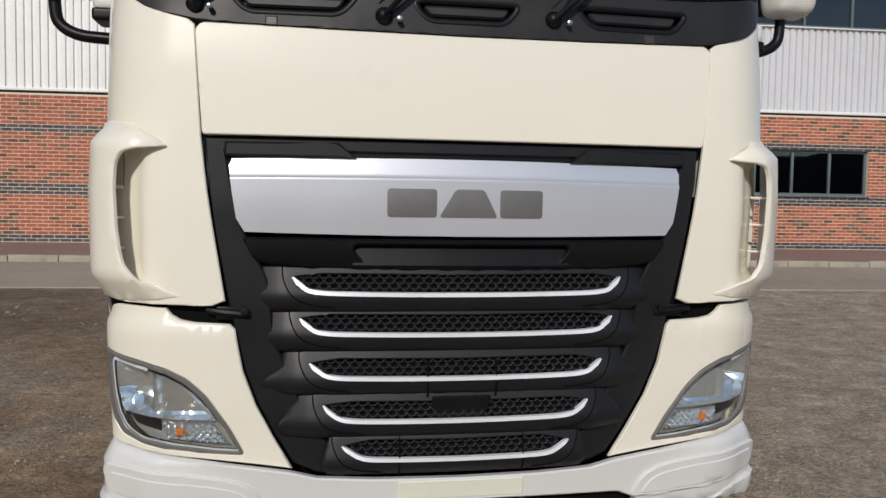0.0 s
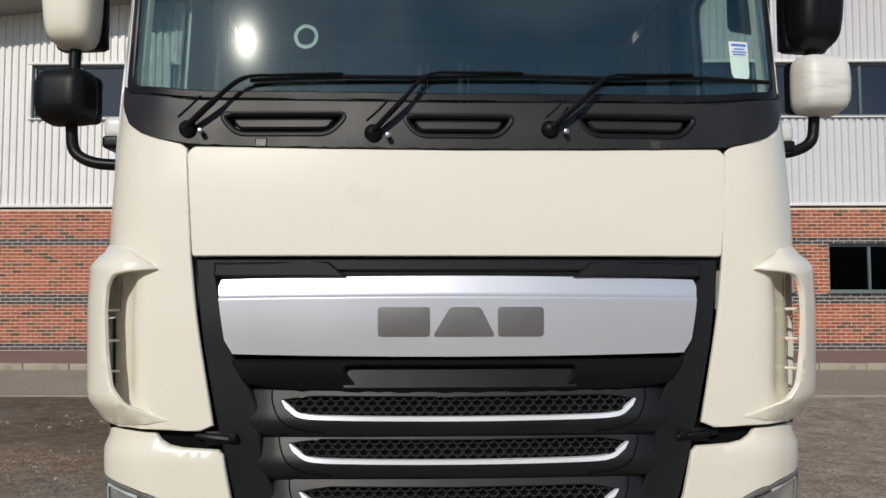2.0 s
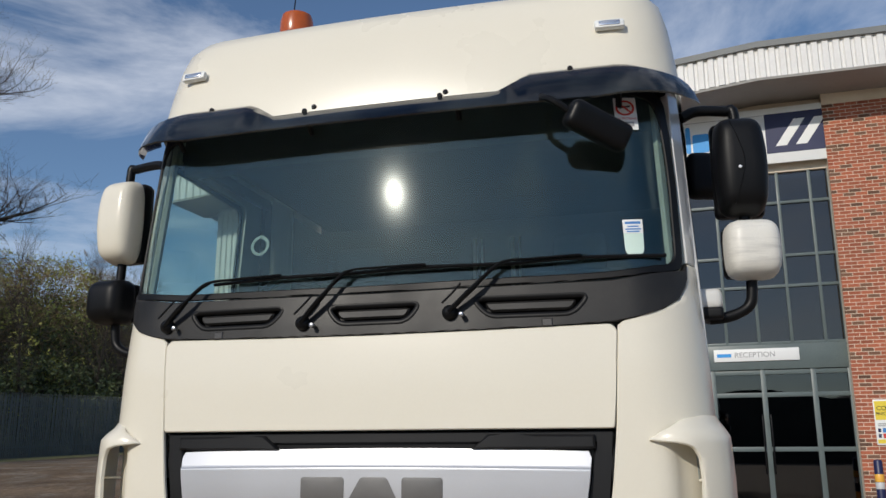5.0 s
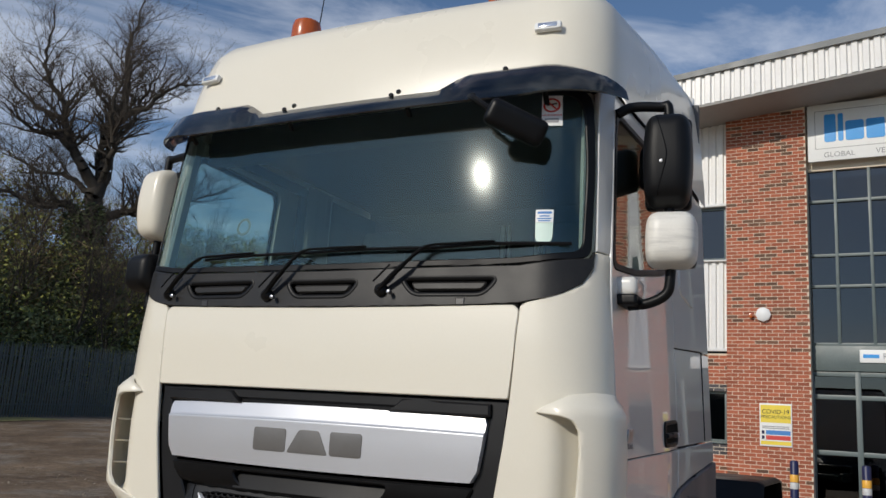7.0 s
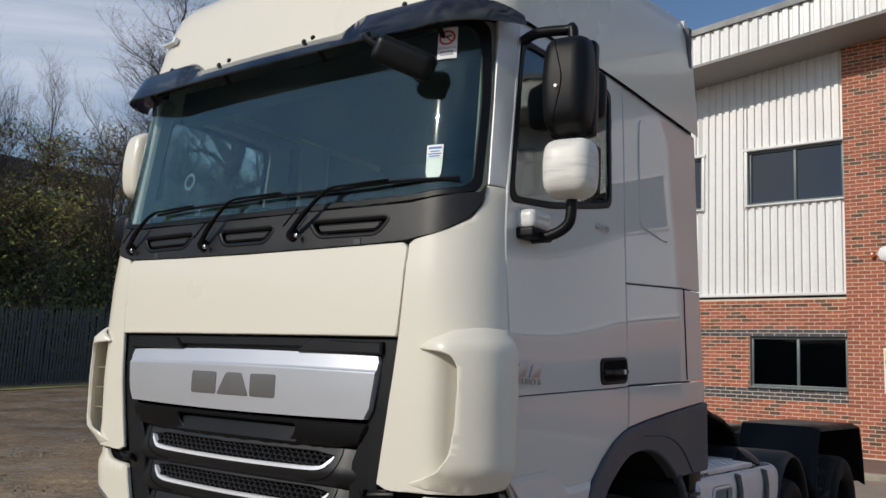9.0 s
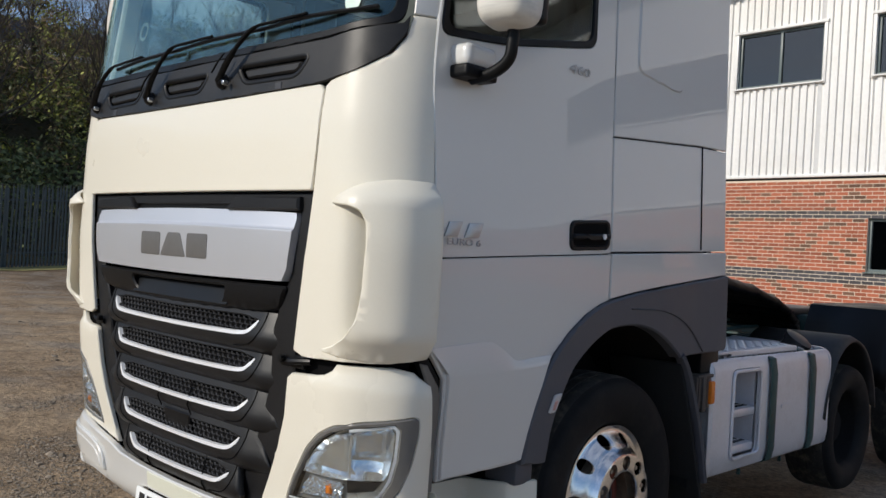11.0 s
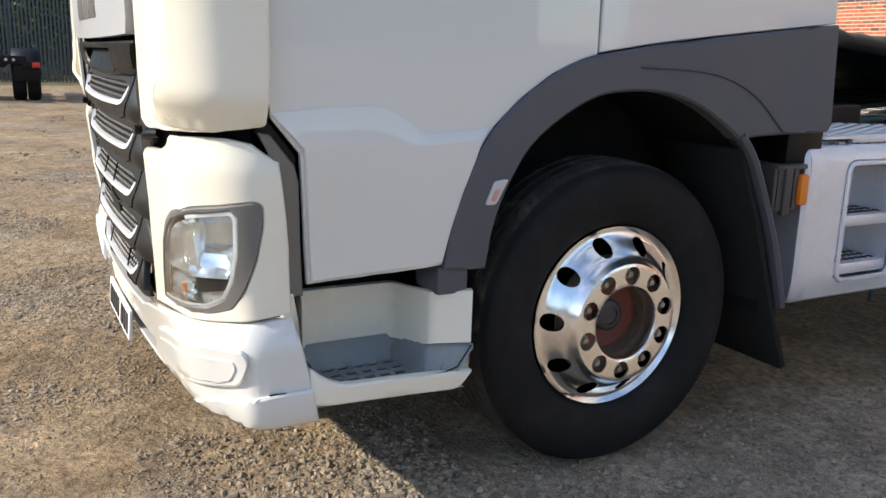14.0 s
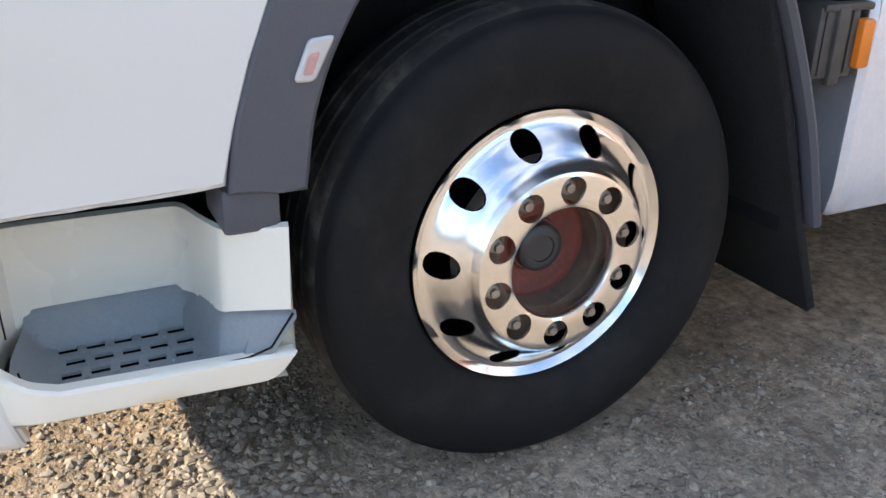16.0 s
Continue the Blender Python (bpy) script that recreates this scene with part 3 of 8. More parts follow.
def lay(regions, y, proud, dy):
    """Bricks of a stretcher wall as boxes: regions are (x0, x1, z0, z1, holes). Returns lists by kind."""
    out = {"red": [], "blue": [], "brown": []}
    rnd = random.Random(5)
    for x0, x1, z0, z1, holes, banded in regions:
        k0 = int(round((z0 - BASE) / COURSE))
        k1 = int(round((z1 - BASE) / COURSE))
        for k in range(k0, k1):
            z = BASE + k * COURSE
            x = x0 - (0.1125 if k % 2 else 0.0)
            while x < x1:
                a, b = max(x, x0), min(x + 0.212, x1)
                x += 0.225
                if b - a < 0.03:
                    continue
                for h0, h1, hz0, hz1 in holes:
                    if hz0 < z + 0.05 and hz1 > z + 0.02:
                        if a >= h0 - 0.01 and b <= h1 + 0.01:
                            a = b
                        elif a < h0 < b:
                            b = h0
                        elif a < h1 < b:
                            a = h1
                if b - a < 0.03:
                    continue
                kind = bands_of(k) if banded else "red"
                if kind == "red" and rnd.random() < 0.17:
                    kind = "brown"
                out[kind].append(((a, y - proud - rnd.uniform(0, 0.002), z), (b, y + dy, z + 0.062)))
    return out


def brick_mesh(items):
    """Many small boxes in one mesh, quickly."""
    v, f = [], []
    for (x0, y0, z0), (x1, y1, z1) in items:
        b = len(v)
        v += [(x0, y0, z0), (x1, y0, z0), (x1, y1, z0), (x0, y1, z0), (x0, y0, z1), (x1, y0, z1), (x1, y1, z1), (x0, y1, z1)]
        f += [(b, b + 1, b + 5, b + 4), (b + 1, b + 2, b + 6, b + 5), (b + 3, b, b + 4, b + 7), (b + 4, b + 5, b + 6, b + 7), (b, b + 3, b + 2, b + 1)]
    me = bpy.data.meshes.new("bricks")
    me.from_pydata(v, [], f)
    me.update()
    return me


win_holes = [(a - 0.0, b + 0.0, LW[0], LW[1]) for a, b, _ in LOW_WINDOWS]
front = lay([(L_END, PIERS[0][0], BASE, 3.44, win_holes, True), (PIERS[1][1], R_END, BASE, 3.44, win_holes, True)], WALL + 0.012, 0.005, 0.0)
pier_y = WALL - 0.12
piers = lay([(a, b, BASE, 8.62, (), False) for a, b in PIERS], pier_y + 0.012, 0.005, 0.0)
wall_piers = finish("wall_piers", boxes(*[((a + 0.004, pier_y + 0.012, 0.2), (b - 0.004, WALL + 0.4, 8.9)) for a, b in PIERS], ((PIERS[0][1] - 0.01, WALL + 0.15, 7.3), (PIERS[1][0] + 0.01, WALL + 0.4, 8.9))), MORTAR)
tagged(wall_piers, "tall red brick piers either side of the glazed entrance", "wall", kind="structure")
# nearest stretch of the left pier as single bricks, the rest joined
single = [q for kind in ("red", "brown") for q in piers[kind] if q[0][0] < 0.6 and 1.2 < q[0][2] < 3.5][:290]
keep = set(single)
for kind, material in (("red", BRICKM), ("brown", BROWNM), ("blue", BLUEBRICK)):
    for nm, src, par in (("brickwork", front, wall_low), ("brickwork", piers, wall_piers)):
        items = [q for q in src[kind] if q not in keep]
        if items:
            me = brick_mesh(items)
            me.materials.append(material)
            ob = new(nm, me)
            ob.parent = par
            ob["kind"] = "stuff"


# ribbed cladding
def ribbed(x0, x1, z0, z1, y, pitch=0.155, deep=0.045):
    prof, x = [], x0
    while x < x1:
        for dx, dy in ((0.0, 0), (pitch * 0.26, 0), (pitch * 0.36, -deep), (pitch * 0.90, -deep)):
            if x + dx <= x1:
                prof.append((x + dx, y + deep + dy))
        x += pitch
    prof.append((x1, y + deep))
    v = [(px, py, z) for z in (z0, z1) for px, py in prof]
    k = len(prof)
    f = [(i, i + 1, k + i + 1, k + i) for i in range(k - 1)]
    return v, f


def cladding(name, pieces, y, material, label):
    v, f = [], []
    for x0, x1, z0, z1 in pieces:
        a, b = ribbed(x0, x1, z0, z1, y)
        o = len(v)
        v += a
        f += [tuple(o + i for i in q) for q in b]
    me = bpy.data.meshes.new(name)
    me.from_pydata(v, [], f)
    me.materials.append(material)
    return tagged(new(name, me), label, "wall", kind="structure")


def around(x0, x1, z0, z1, wins):
    out, x = [], x0
    for a, b, _ in sorted(wins):
        if a >= x0 - 0.01 and b <= x1 + 0.01:
            out += [(x, a, z0, z1)] if a - x > 0.02 else []
            out += [(a, b, z0, HW[0]), (a, b, HW[1], z1)]
            x = b
    return out + ([(x, x1, z0, z1)] if x1 - x > 0.02 else [])


cladding("wall_cladding_left", around(L_END, PIERS[0][0], 3.56, 8.8, HIGH_WINDOWS), WALL - 0.03, CLAD, "white ribbed metal cladding above the brickwork")
cladding("wall_cladding_right", around(PIERS[1][1], R_END, 3.56, 8.8, HIGH_WINDOWS), WALL - 0.03, CLADG, "ribbed metal cladding above the brickwork, greyed for its duller light")
tr = boxes(((L_END, WALL - 0.07, 3.50), (PIERS[0][0], WALL + 0.02, 3.565)), ((PIERS[1][1], WALL - 0.07, 3.50), (R_END, WALL + 0.02, 3.565)), bevel=0.006)
tagged(finish("trim_drip", tr, CLAD), "white metal drip flashing under the cladding", "trim", kind="structure")
# shell behind the windows; the rooms' dimness is put into its dark colour
shell = boxes(*hole_boxes(WALL + 0.03, 0.22, [(3.4, HW[0], [ENT], L_END, R_END), (HW[0], HW[1], [(a, b) for a, b, _ in HIGH_WINDOWS] + [ENT], L_END, R_END), (HW[1], 8.8, [ENT], L_END, R_END)]))
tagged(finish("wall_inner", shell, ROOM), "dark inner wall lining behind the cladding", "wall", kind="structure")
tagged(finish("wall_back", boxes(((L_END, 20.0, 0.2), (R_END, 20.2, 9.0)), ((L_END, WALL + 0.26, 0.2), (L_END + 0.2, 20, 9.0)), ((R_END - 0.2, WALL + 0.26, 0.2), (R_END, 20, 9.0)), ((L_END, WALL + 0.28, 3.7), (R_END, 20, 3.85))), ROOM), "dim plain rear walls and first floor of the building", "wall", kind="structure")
tagged(finish("wall_gable", boxes(((L_END - 0.03, WALL + 0.02, 0.2), (L_END - 0.002, 34.0, 3.46))), BRICKM), "red brick end wall of the building", "wall", kind="structure")


# roof: overhanging fascia with a shallow gable
def fascia_z(x):
    return 9.58 - 0.095 * abs(x - 2.2) if x < 2.2 else 9.58 - 0.012 * (x - 2.2)


FY = 12.45
fv, ff_ = [], []
xx, pitch = -11.35, 0.2
prof = []
while xx < 17.2:
    prof += [(xx, FY), (xx + 0.10, FY), (xx + 0.125, FY + 0.04), (xx + 0.175, FY + 0.04)]
    xx += pitch
k = len(prof)
fv = [(px, py, fascia_z(px) - 0.66) for px, py in prof] + [(px, py, fascia_z(px)) for px, py in prof]
me = bpy.data.meshes.new("fascia")
me.from_pydata(fv, [], [(i, i + 1, k + i + 1, k + i) for i in range(k - 1)])
me.materials.append(CLAD)
tagged(new("wall_fascia", me), "white ribbed fascia band along the overhanging roof edge", "wall", kind="structure")


def eave(dz0, dz1, y0, y1, x0=-11.42, x1=17.3):
    bm = bmesh.new()
    xs = [x0, 2.4, x1]
    rows = [[bm.verts.new((x, y, fascia_z(x) + dz)) for x in xs] for y, dz in ((y0, dz0), (y1, dz0), (y1, dz1), (y0, dz1))]
    for i in range(2):
        for a in range(4):
            b = (a + 1) % 4
            bm.faces.new((rows[a][i], rows[a][i + 1], rows[b][i + 1], rows[b][i]))
    for i in (0, 2):
        bm.faces.new([rows[a][i] for a in range(4)])
    return bm


tagged(finish("roof_edge", eave(0.0, 0.13, FY - 0.05, 20.0), FLASH), "grey metal roof edge flashing", "roof", kind="structure")
# darker than the fascia: shade under the overhang is put into the colour
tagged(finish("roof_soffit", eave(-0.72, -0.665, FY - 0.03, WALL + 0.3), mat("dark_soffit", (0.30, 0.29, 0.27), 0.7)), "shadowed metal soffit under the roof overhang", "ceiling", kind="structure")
tagged(finish("roof_end", boxes(((-11.38, FY, fascia_z(-11.4) - 0.68), (-11.34, 20, fascia_z(-11.4)))), CLAD), "white end of the roof fascia", "wall", kind="structure")


# windows: frame, panes, sill
def window(n, x0, x1, z0, z1, panes, y, sill=True):
    w = thing(f"window_{n}", label="grey-framed window with dark glass", category="window", kind="structure")
    f, d = 0.055, 0.09
    xs = [x0 + (x1 - x0) * i / panes for i in range(panes + 1)]
    items = [((x0, y, z1 - f), (x1, y + d, z1)), ((x0, y, z0), (x1, y + d, z0 + f))]
    items += [((max(x0, x - f / 2 - (f / 2 if i == panes else 0)), y + 0.004, z0 + f), (min(x1, x + f / 2 + (f / 2 if i == 0 else 0)), y + d - 0.004, z1 - f)) for i, x in enumerate(xs)]
    part("window_frame", boxes(*items, bevel=0.004), ALU, w)
    for a, b in zip(xs, xs[1:]):
        part("pane", boxes(((a + 0.03, y + 0.045, z0 + f), (b - 0.03, y + 0.051, z1 - f))), WINGLASS, w)
    if sill:
        part("window_sill", boxes(((x0 - 0.04, y - 0.12, z0 - 0.03), (x1 + 0.04, y + 0.02, z0 - 0.002)), bevel=0.005), ALU if sill == 2 else CLAD, w)
    return w


for i, (a, b, k) in enumerate(LOW_WINDOWS):
    window(i + 1, a, b, LW[0], LW[1], k, WALL + 0.08, 2)
for i, (a, b, k) in enumerate(HIGH_WINDOWS):
    window(i + 4, a, b, HW[0], HW[1], k, WALL + 0.03)
    fr = boxes(((a - 0.09, WALL - 0.075, HW[1]), (b + 0.09, WALL + 0.03, HW[1] + 0.06)), ((a - 0.07, WALL - 0.06, HW[0] - 0.05), (a - 0.001, WALL + 0.03, HW[1])), ((b + 0.001, WALL - 0.06, HW[0] - 0.05), (b + 0.07, WALL + 0.03, HW[1])), bevel=0.005)
    tagged(finish("trim_window", fr, CLAD), "white metal window surround", "trim", kind="structure")

# bottles standing on the ledge behind one upper window
tagged(finish("trim_ledge", boxes(((-6.10, WALL + 0.12, HW[0] - 0.02), (-4.30, WALL + 0.45, HW[0] + 0.05))), PAPER), "white window ledge inside the upper room", "ledge", kind="structure")
BOTTLEM = mat("blue_bottle_plastic", (0.16, 0.38, 0.60), 0.25, var=0.2, per="object", per_amount=0.5)
bottle = thing("bottle", pose(-4.36, WALL + 0.20, HW[0] + 0.05), "pale blue plastic bottle with a white cap on the window ledge", "bottle", "bottles behind the window")
part("body", lathe([(0, 0), (0.036, 0), (0.038, 0.01), (0.038, 0.13), (0.030, 0.165), (0.014, 0.185), (0.014, 0.20), (0, 0.20)], 14), BOTTLEM, bottle)
part("cap", lathe([(0.0155, 0.198), (0.0165, 0.20), (0.0165, 0.225), (0.006, 0.23), (0.006, 0.245), (0, 0.245)], 10), PAPER, bottle)
rb2 = random.Random(3)
for k in range(1, 11):
    sc = rb2.uniform(0.75, 1.15)
    copy_thing(bottle, pose(-4.36 - 0.072 * k - (0.05 if k > 5 else 0), WALL + 0.18 + rb2.uniform(0, 0.08), HW[0] + 0.05)).scale = (1, 1, sc)

# glazed entrance between the piers
ex0, ex1, ey = ENT[0], ENT[1], WALL + 0.16
gw = thing("window_8", label="tall grey-framed entrance glazing reflecting the sky", category="window", kind="structure")
gx = [ex0 + 0.0, 0.77, 1.40, 2.03, 2.66, 3.29, ex1]
gz = [3.69, 4.86, 5.50, 6.64, 7.36]
items = [((x - 0.03, ey, gz[0]), (x + 0.03, ey + 0.12, gz[-1])) for x in gx] + [((ex0, ey + 0.005, z - 0.03), (ex1, ey + 0.115, z + 0.03)) for z in gz]
part("window_frame", boxes(*items, bevel=0.004), ALU, gw)
for a, b in zip(gx, gx[1:]):
    for c, d in zip(gz, gz[1:]):
        tilt = random.uniform(-0.004, 0.004)
        part("pane", moved(boxes(((-(b - a) / 2 + 0.03, 0, -(d - c) / 2 + 0.03), ((b - a) / 2 - 0.03, 0.006, (d - c) / 2 - 0.03))), pose((a + b) / 2, ey + 0.06, (c + d) / 2, 57 * tilt, 0, 40 * tilt)), WINGLASS, gw)
tagged(finish("trim_entrance", boxes(((ex0, ey - 0.03, 3.16), (ex1, ey + 0.2, 3.66)), bevel=0.006), ALU), "grey metal panel over the entrance doors", "trim", kind="structure")
dw = thing("door_1", label="grey aluminium entrance doors with dark glass", category="door", kind="structure")
dx = [ex0, 1.07, 2.04, 2.99, ex1]
items = [((x - 0.05, ey, 0.43), (x + 0.05, ey + 0.12, 3.16)) for x in dx] + [((ex0, ey + 0.005, z - 0.045), (ex1, ey + 0.115, z + 0.045)) for z in (0.47, 1.58, 2.65, 3.1)]
part("door_frame", boxes(*items, bevel=0.005), ALU, dw)
for a, b in zip(dx, dx[1:]):
    for c, d in ((0.5, 1.56), (1.6, 2.62), (2.68, 3.07)):
        part("pane", boxes(((a + 0.05, ey + 0.06, c), (b - 0.05, ey + 0.066, d))), WINGLASS, dw)
for hx in (1.96, 2.12):
    part("door_handle", tube([(hx, ey - 0.03, 1.1), (hx, ey - 0.05, 1.15), (hx, ey - 0.05, 2.2), (hx, ey - 0.03, 2.25)], 0.018), BLACK, dw)

# signs on the building
SIGN_X, SIGN_Z = -0.26, -0.14
sg = thing("sign_board", pose(SIGN_X, 0, SIGN_Z), label="white company sign board with blue shapes over the entrance", category="sign")
part("board", boxes(((0.56, WALL - 0.06, 7.58), (4.25, WALL - 0.01, 8.82)), bevel=0.006), PAPER, sg)
part("border_line", boxes(((0.70, WALL - 0.064, 7.84), (2.76, WALL - 0.061, 7.85)), ((0.70, WALL - 0.064, 8.66), (2.76, WALL - 0.061, 8.67)), ((0.70, WALL - 0.064, 7.85), (0.71, WALL - 0.061, 8.66))), GREYINK, sg)
for a, b, c, d in ((0.88, 1.10, 7.98, 8.58), (1.14, 1.24, 7.98, 8.58), (1.28, 1.62, 7.98, 8.40), (1.66, 2.0, 7.98, 8.40), (2.06, 2.18, 7.98, 8.62), (2.19, 2.34, 8.28, 8.40)):
    part("blue_shape", moved(poly_bm(rounded([(a, c), (b, c), (b, d), (a, d)], 0.05), 0.005), pose(0, WALL - 0.068, 0)), SIGNBLUE, sg, "sky-blue block shape")
part("navy_panel", boxes(((2.77, WALL - 0.066, 7.80), (4.12, WALL - 0.0605, 8.68))), NAVY, sg)
for a in (2.95, 3.35):
    part("white_shape", moved(poly_bm([(a, 7.95), (a + 0.22, 7.95), (a + 0.62, 8.52), (a + 0.40, 8.52)], 0.004), pose(0, WALL - 0.071, 0)), PAPER, sg)
for j, (wd, xc) in enumerate((("GLOBAL", 1.15), ("VEHICLE", 2.05))):
    part("lettering", moved(text_bm(wd, 0.155), pose(xc + 0.06 * j, WALL - 0.064, 7.70)), GREYINK, sg)
rs = thing("reception_sign", pose(-0.24, 0, 0.04), label="white reception sign with grey capital letters over the doors", category="sign")
part("board", boxes(((1.36, ey - 0.06, 3.29), (3.0, ey - 0.033, 3.54)), bevel=0.004), PAPER, rs)
part("lettering", moved(text_bm("RECEPTION", 0.15, "LEFT"), pose(1.76, ey - 0.063, 3.415)), GREYINK, rs)
part("blue_mark", boxes(((1.42, ey - 0.064, 3.38), (1.70, ey - 0.0605, 3.45))), SIGNBLUE, rs)


def covid_board(x0, x1, z0, z1):
    c = thing("notice_board", label="yellow and white health notice fixed to the brick pier", category="sign", group="notices by the entrance")
    y = pier_y - 0.022
    part("board", boxes(((x0, y, z0), (x1, y + 0.016, z1)), bevel=0.003), PAPER, c)
    h = z1 - z0
    part("yellow_field", boxes(((x0 + 0.02, y - 0.003, z0 + h * 0.55), (x1 - 0.02, y - 0.0002, z1 - 0.03))), YELLOWINK, c)
    part("yellow_field", boxes(((x0 + 0.02, y - 0.003, z0 + 0.03), (x1 - 0.02, y - 0.0002, z0 + h * 0.12))), YELLOWINK, c)
    part("blue_field", boxes(((x0 + 0.12, y - 0.003, z0 + h * 0.27), (x1 - 0.03, y - 0.0002, z0 + h * 0.37))), BLUEINK, c)
    part("red_field", boxes(((x0 + 0.12, y - 0.003, z0 + h * 0.15), (x1 - 0.03, y - 0.0002, z0 + h * 0.25))), REDINK, c)
    for k0, k1 in ((0.28, 0.36), (0.16, 0.24)):
        part("symbol", boxes(((x0 + 0.04, y - 0.003, z0 + h * k0), (x0 + 0.09, y - 0.0002, z0 + h * k1))), NAVY, c)
    part("small_print", boxes(*[((x0 + 0.05, y - 0.003, z0 + h * q), (x1 - 0.05, y - 0.0002, z0 + h * (q + 0.02))) for q in (0.41, 0.45)]), GREYINK, c)
    part("heading", moved(text_bm("COVID-19", 0.115), pose((x0 + x1) / 2, y - 0.006, z0 + h * 0.80)), BLACKINK, c)
    part("subheading", moved(text_bm("PRECAUTIONS", 0.085), pose((x0 + x1) / 2, y - 0.006, z0 + h * 0.68)), BLACKINK, c)
    return c


covid_board(-0.71, -0.105, 1.63, 2.465)
covid_board(3.95, 4.56, 1.65, 2.50)
al = thing("alarm_box", label="white octagonal alarm box on the brick pier", category="alarm")
part("case", moved(lathe([(0, 0), (0.15, 0), (0.15, 0.06), (0.11, 0.09), (0, 0.09)], 8), pose(-0.61, pier_y, 4.25, 90, 0, 0)), PAPER, al)
al2 = thing("alarm_lamp", label="small amber alarm strobe on the brick pier", category="lamp")
part("lens", moved(lathe([(0, 0), (0.05, 0), (0.045, 0.08), (0, 0.09)], 12), pose(-0.85, pier_y, 4.22, 90, 0, 0)), BEACON, al2)


def bollard(x, y):
    z0 = 0.2
    b = thing("bollard", pose(x, y, z0), "navy, yellow and silver banded steel bollard", "bollard", "bollards by the building")
    part("post", lathe([(0, 0), (0.075, 0), (0.075, 1.16), (0.06, 1.19), (0, 1.20)], 20), NAVY, b)
    for z, m_ in ((0.94, ORANGE), (0.80, SILVERBAND), (0.52, ORANGE), (0.38, SILVERBAND)):
        part("band", lathe([(0.0765, z - (0.13 if m_ is ORANGE else 0.11)), (0.079, z - 0.1), (0.079, z), (0.0765, z + 0.004)], 20), m_, b)
    return b


for x, y in ((1.23, 12.5), (0.04, 12.5), (3.77, 12.5), (-10.22, 12.5)):
    bollard(x, y)

# ---- the tractor unit; its own axes: x to its left-hand side, y to its rear, z up, front panel at y = 0 ----
TRUCK = thing("tractor_unit", pose(0, -1.85, 0, 0, 0, 3.0), "cream-white three-axle lorry tractor unit parked on grit", "lorry")


def ease(t):
    t = max(0.0, min(1.0, t))
    return t * t * (3 - 2 * t)


def waist(y):
    """How far the cab's sides draw in towards its front corners."""
    return 0.035 * ease((1.15 - y) / 0.9)


def _contour():
    p = [(x, 0.03 * (x / 0.85) ** 2) for x in np.linspace(0, 0.97, 20)]
    p += [(0.97 + 0.245 * math.sin(a), 0.039 + 0.235 * (1 - math.cos(a)) + 0.02 * math.sin(a)) for a in np.linspace(0, math.pi / 2, 25)[1:]]
    p += [(1.25 - waist(y), y) for y in np.linspace(0.294, 2.6, 24)[1:]]
    return np.array(p)


CP = _contour()
CS = np.r_[0, np.cumsum(np.hypot(*np.diff(CP, axis=0).T))]


def half_width(z):
    return float(np.interp(z, [0.3, 0.7, 1.0, 1.5, 2.03, 2.95, 3.6], [1.205, 1.215, 1.230, 1.236, 1.212, 1.172, 1.115]))


def lean(z):
    return float(np.interp(z, [0.3, 1.9, 2.05, 3.2], [0, 0, 0.01, 0.01 + 1.15 * 0.103]))


def set_back(z):
    """How far the lower front stands back under the bonnet."""
    return float(np.interp(z, [0.3, 0.45, 0.62, 0.8, 0.95, 1.1, 1.25, 1.45], [0.110, 0.100, 0.075, 0.050, 0.035, 0.020, 0.010, 0.0]))


def skin(s, z, off=0.0):
    """The cab's outer skin: s runs round the plan from the middle of the front, z is height, off stands proud of it."""
    a = abs(s)
    x, y = np.interp(a, CS, CP[:, 0]), np.interp(a, CS, CP[:, 1])
    b0, b1 = max(0.0, a - 0.004), a + 0.004
    dx = np.interp(b1, CS, CP[:, 0]) - np.interp(b0, CS, CP[:, 0])
    dy = np.interp(b1, CS, CP[:, 1]) - np.interp(b0, CS, CP[:, 1])
    n = math.hypot(dx, dy) or 1.0
    g = 1 if s >= 0 else -1
    return Vector((g * (x * half_width(z) / 1.25 + dy / n * off), y - dx / n * off + lean(z) + set_back(z) * (1 - ease((a - 1.12) / 0.24)), z))


def flank(side):
    """The cab's side skin in (y, z): drawn in towards the front, more so below the door."""
    def f(y, z, off=0.0):
        yy = y + float(np.interp(y, [0.2, 0.35, 0.75, 0.95, 1.25, 2.0, 2.3], [0.055, 0.045, 0.022, 0.022, 0.0, -0.03, -0.04])) * (1 - 0.75 * ease((z - 1.65) / 0.5) * ease((1.0 - y) / 0.3))
        tuck = waist(yy) * (1 + 0.75 * ease((1.15 - z) / 0.4) * ease((0.8 - yy) / 0.4))
        return Vector((side * (half_width(z) - tuck + off), yy, z))
    return f


def mirror(poly, side):
    return [(side * u, v) for u, v in poly]


# front: bonnet panel, corner panels
part("bonnet_panel", sheet(rounded([(-0.871, 1.672), (0.871, 1.672), (0.906, 2.005), (0.885, 2.026), (0.45, 2.016), (0, 2.012), (-0.45, 2.016), (-0.885, 2.026), (-0.905, 2.005)], [0.012, 0.012, 0.02, 0.02, 0, 0, 0, 0.02, 0.02]), skin, 0.02, 0.07, off=0.004), CREAM, TRUCK)
# dark sheet added behind the panels to blacken their gaps and stop light
part("cab_frame", sheet([(-1.34, 0.45), (1.34, 0.45), (1.34, 2.12), (1.2, 2.09), (0, 2.05), (-1.2, 2.09), (-1.34, 2.12)], skin, 0.02, 0.12, off=-0.15), DEEP, TRUCK)


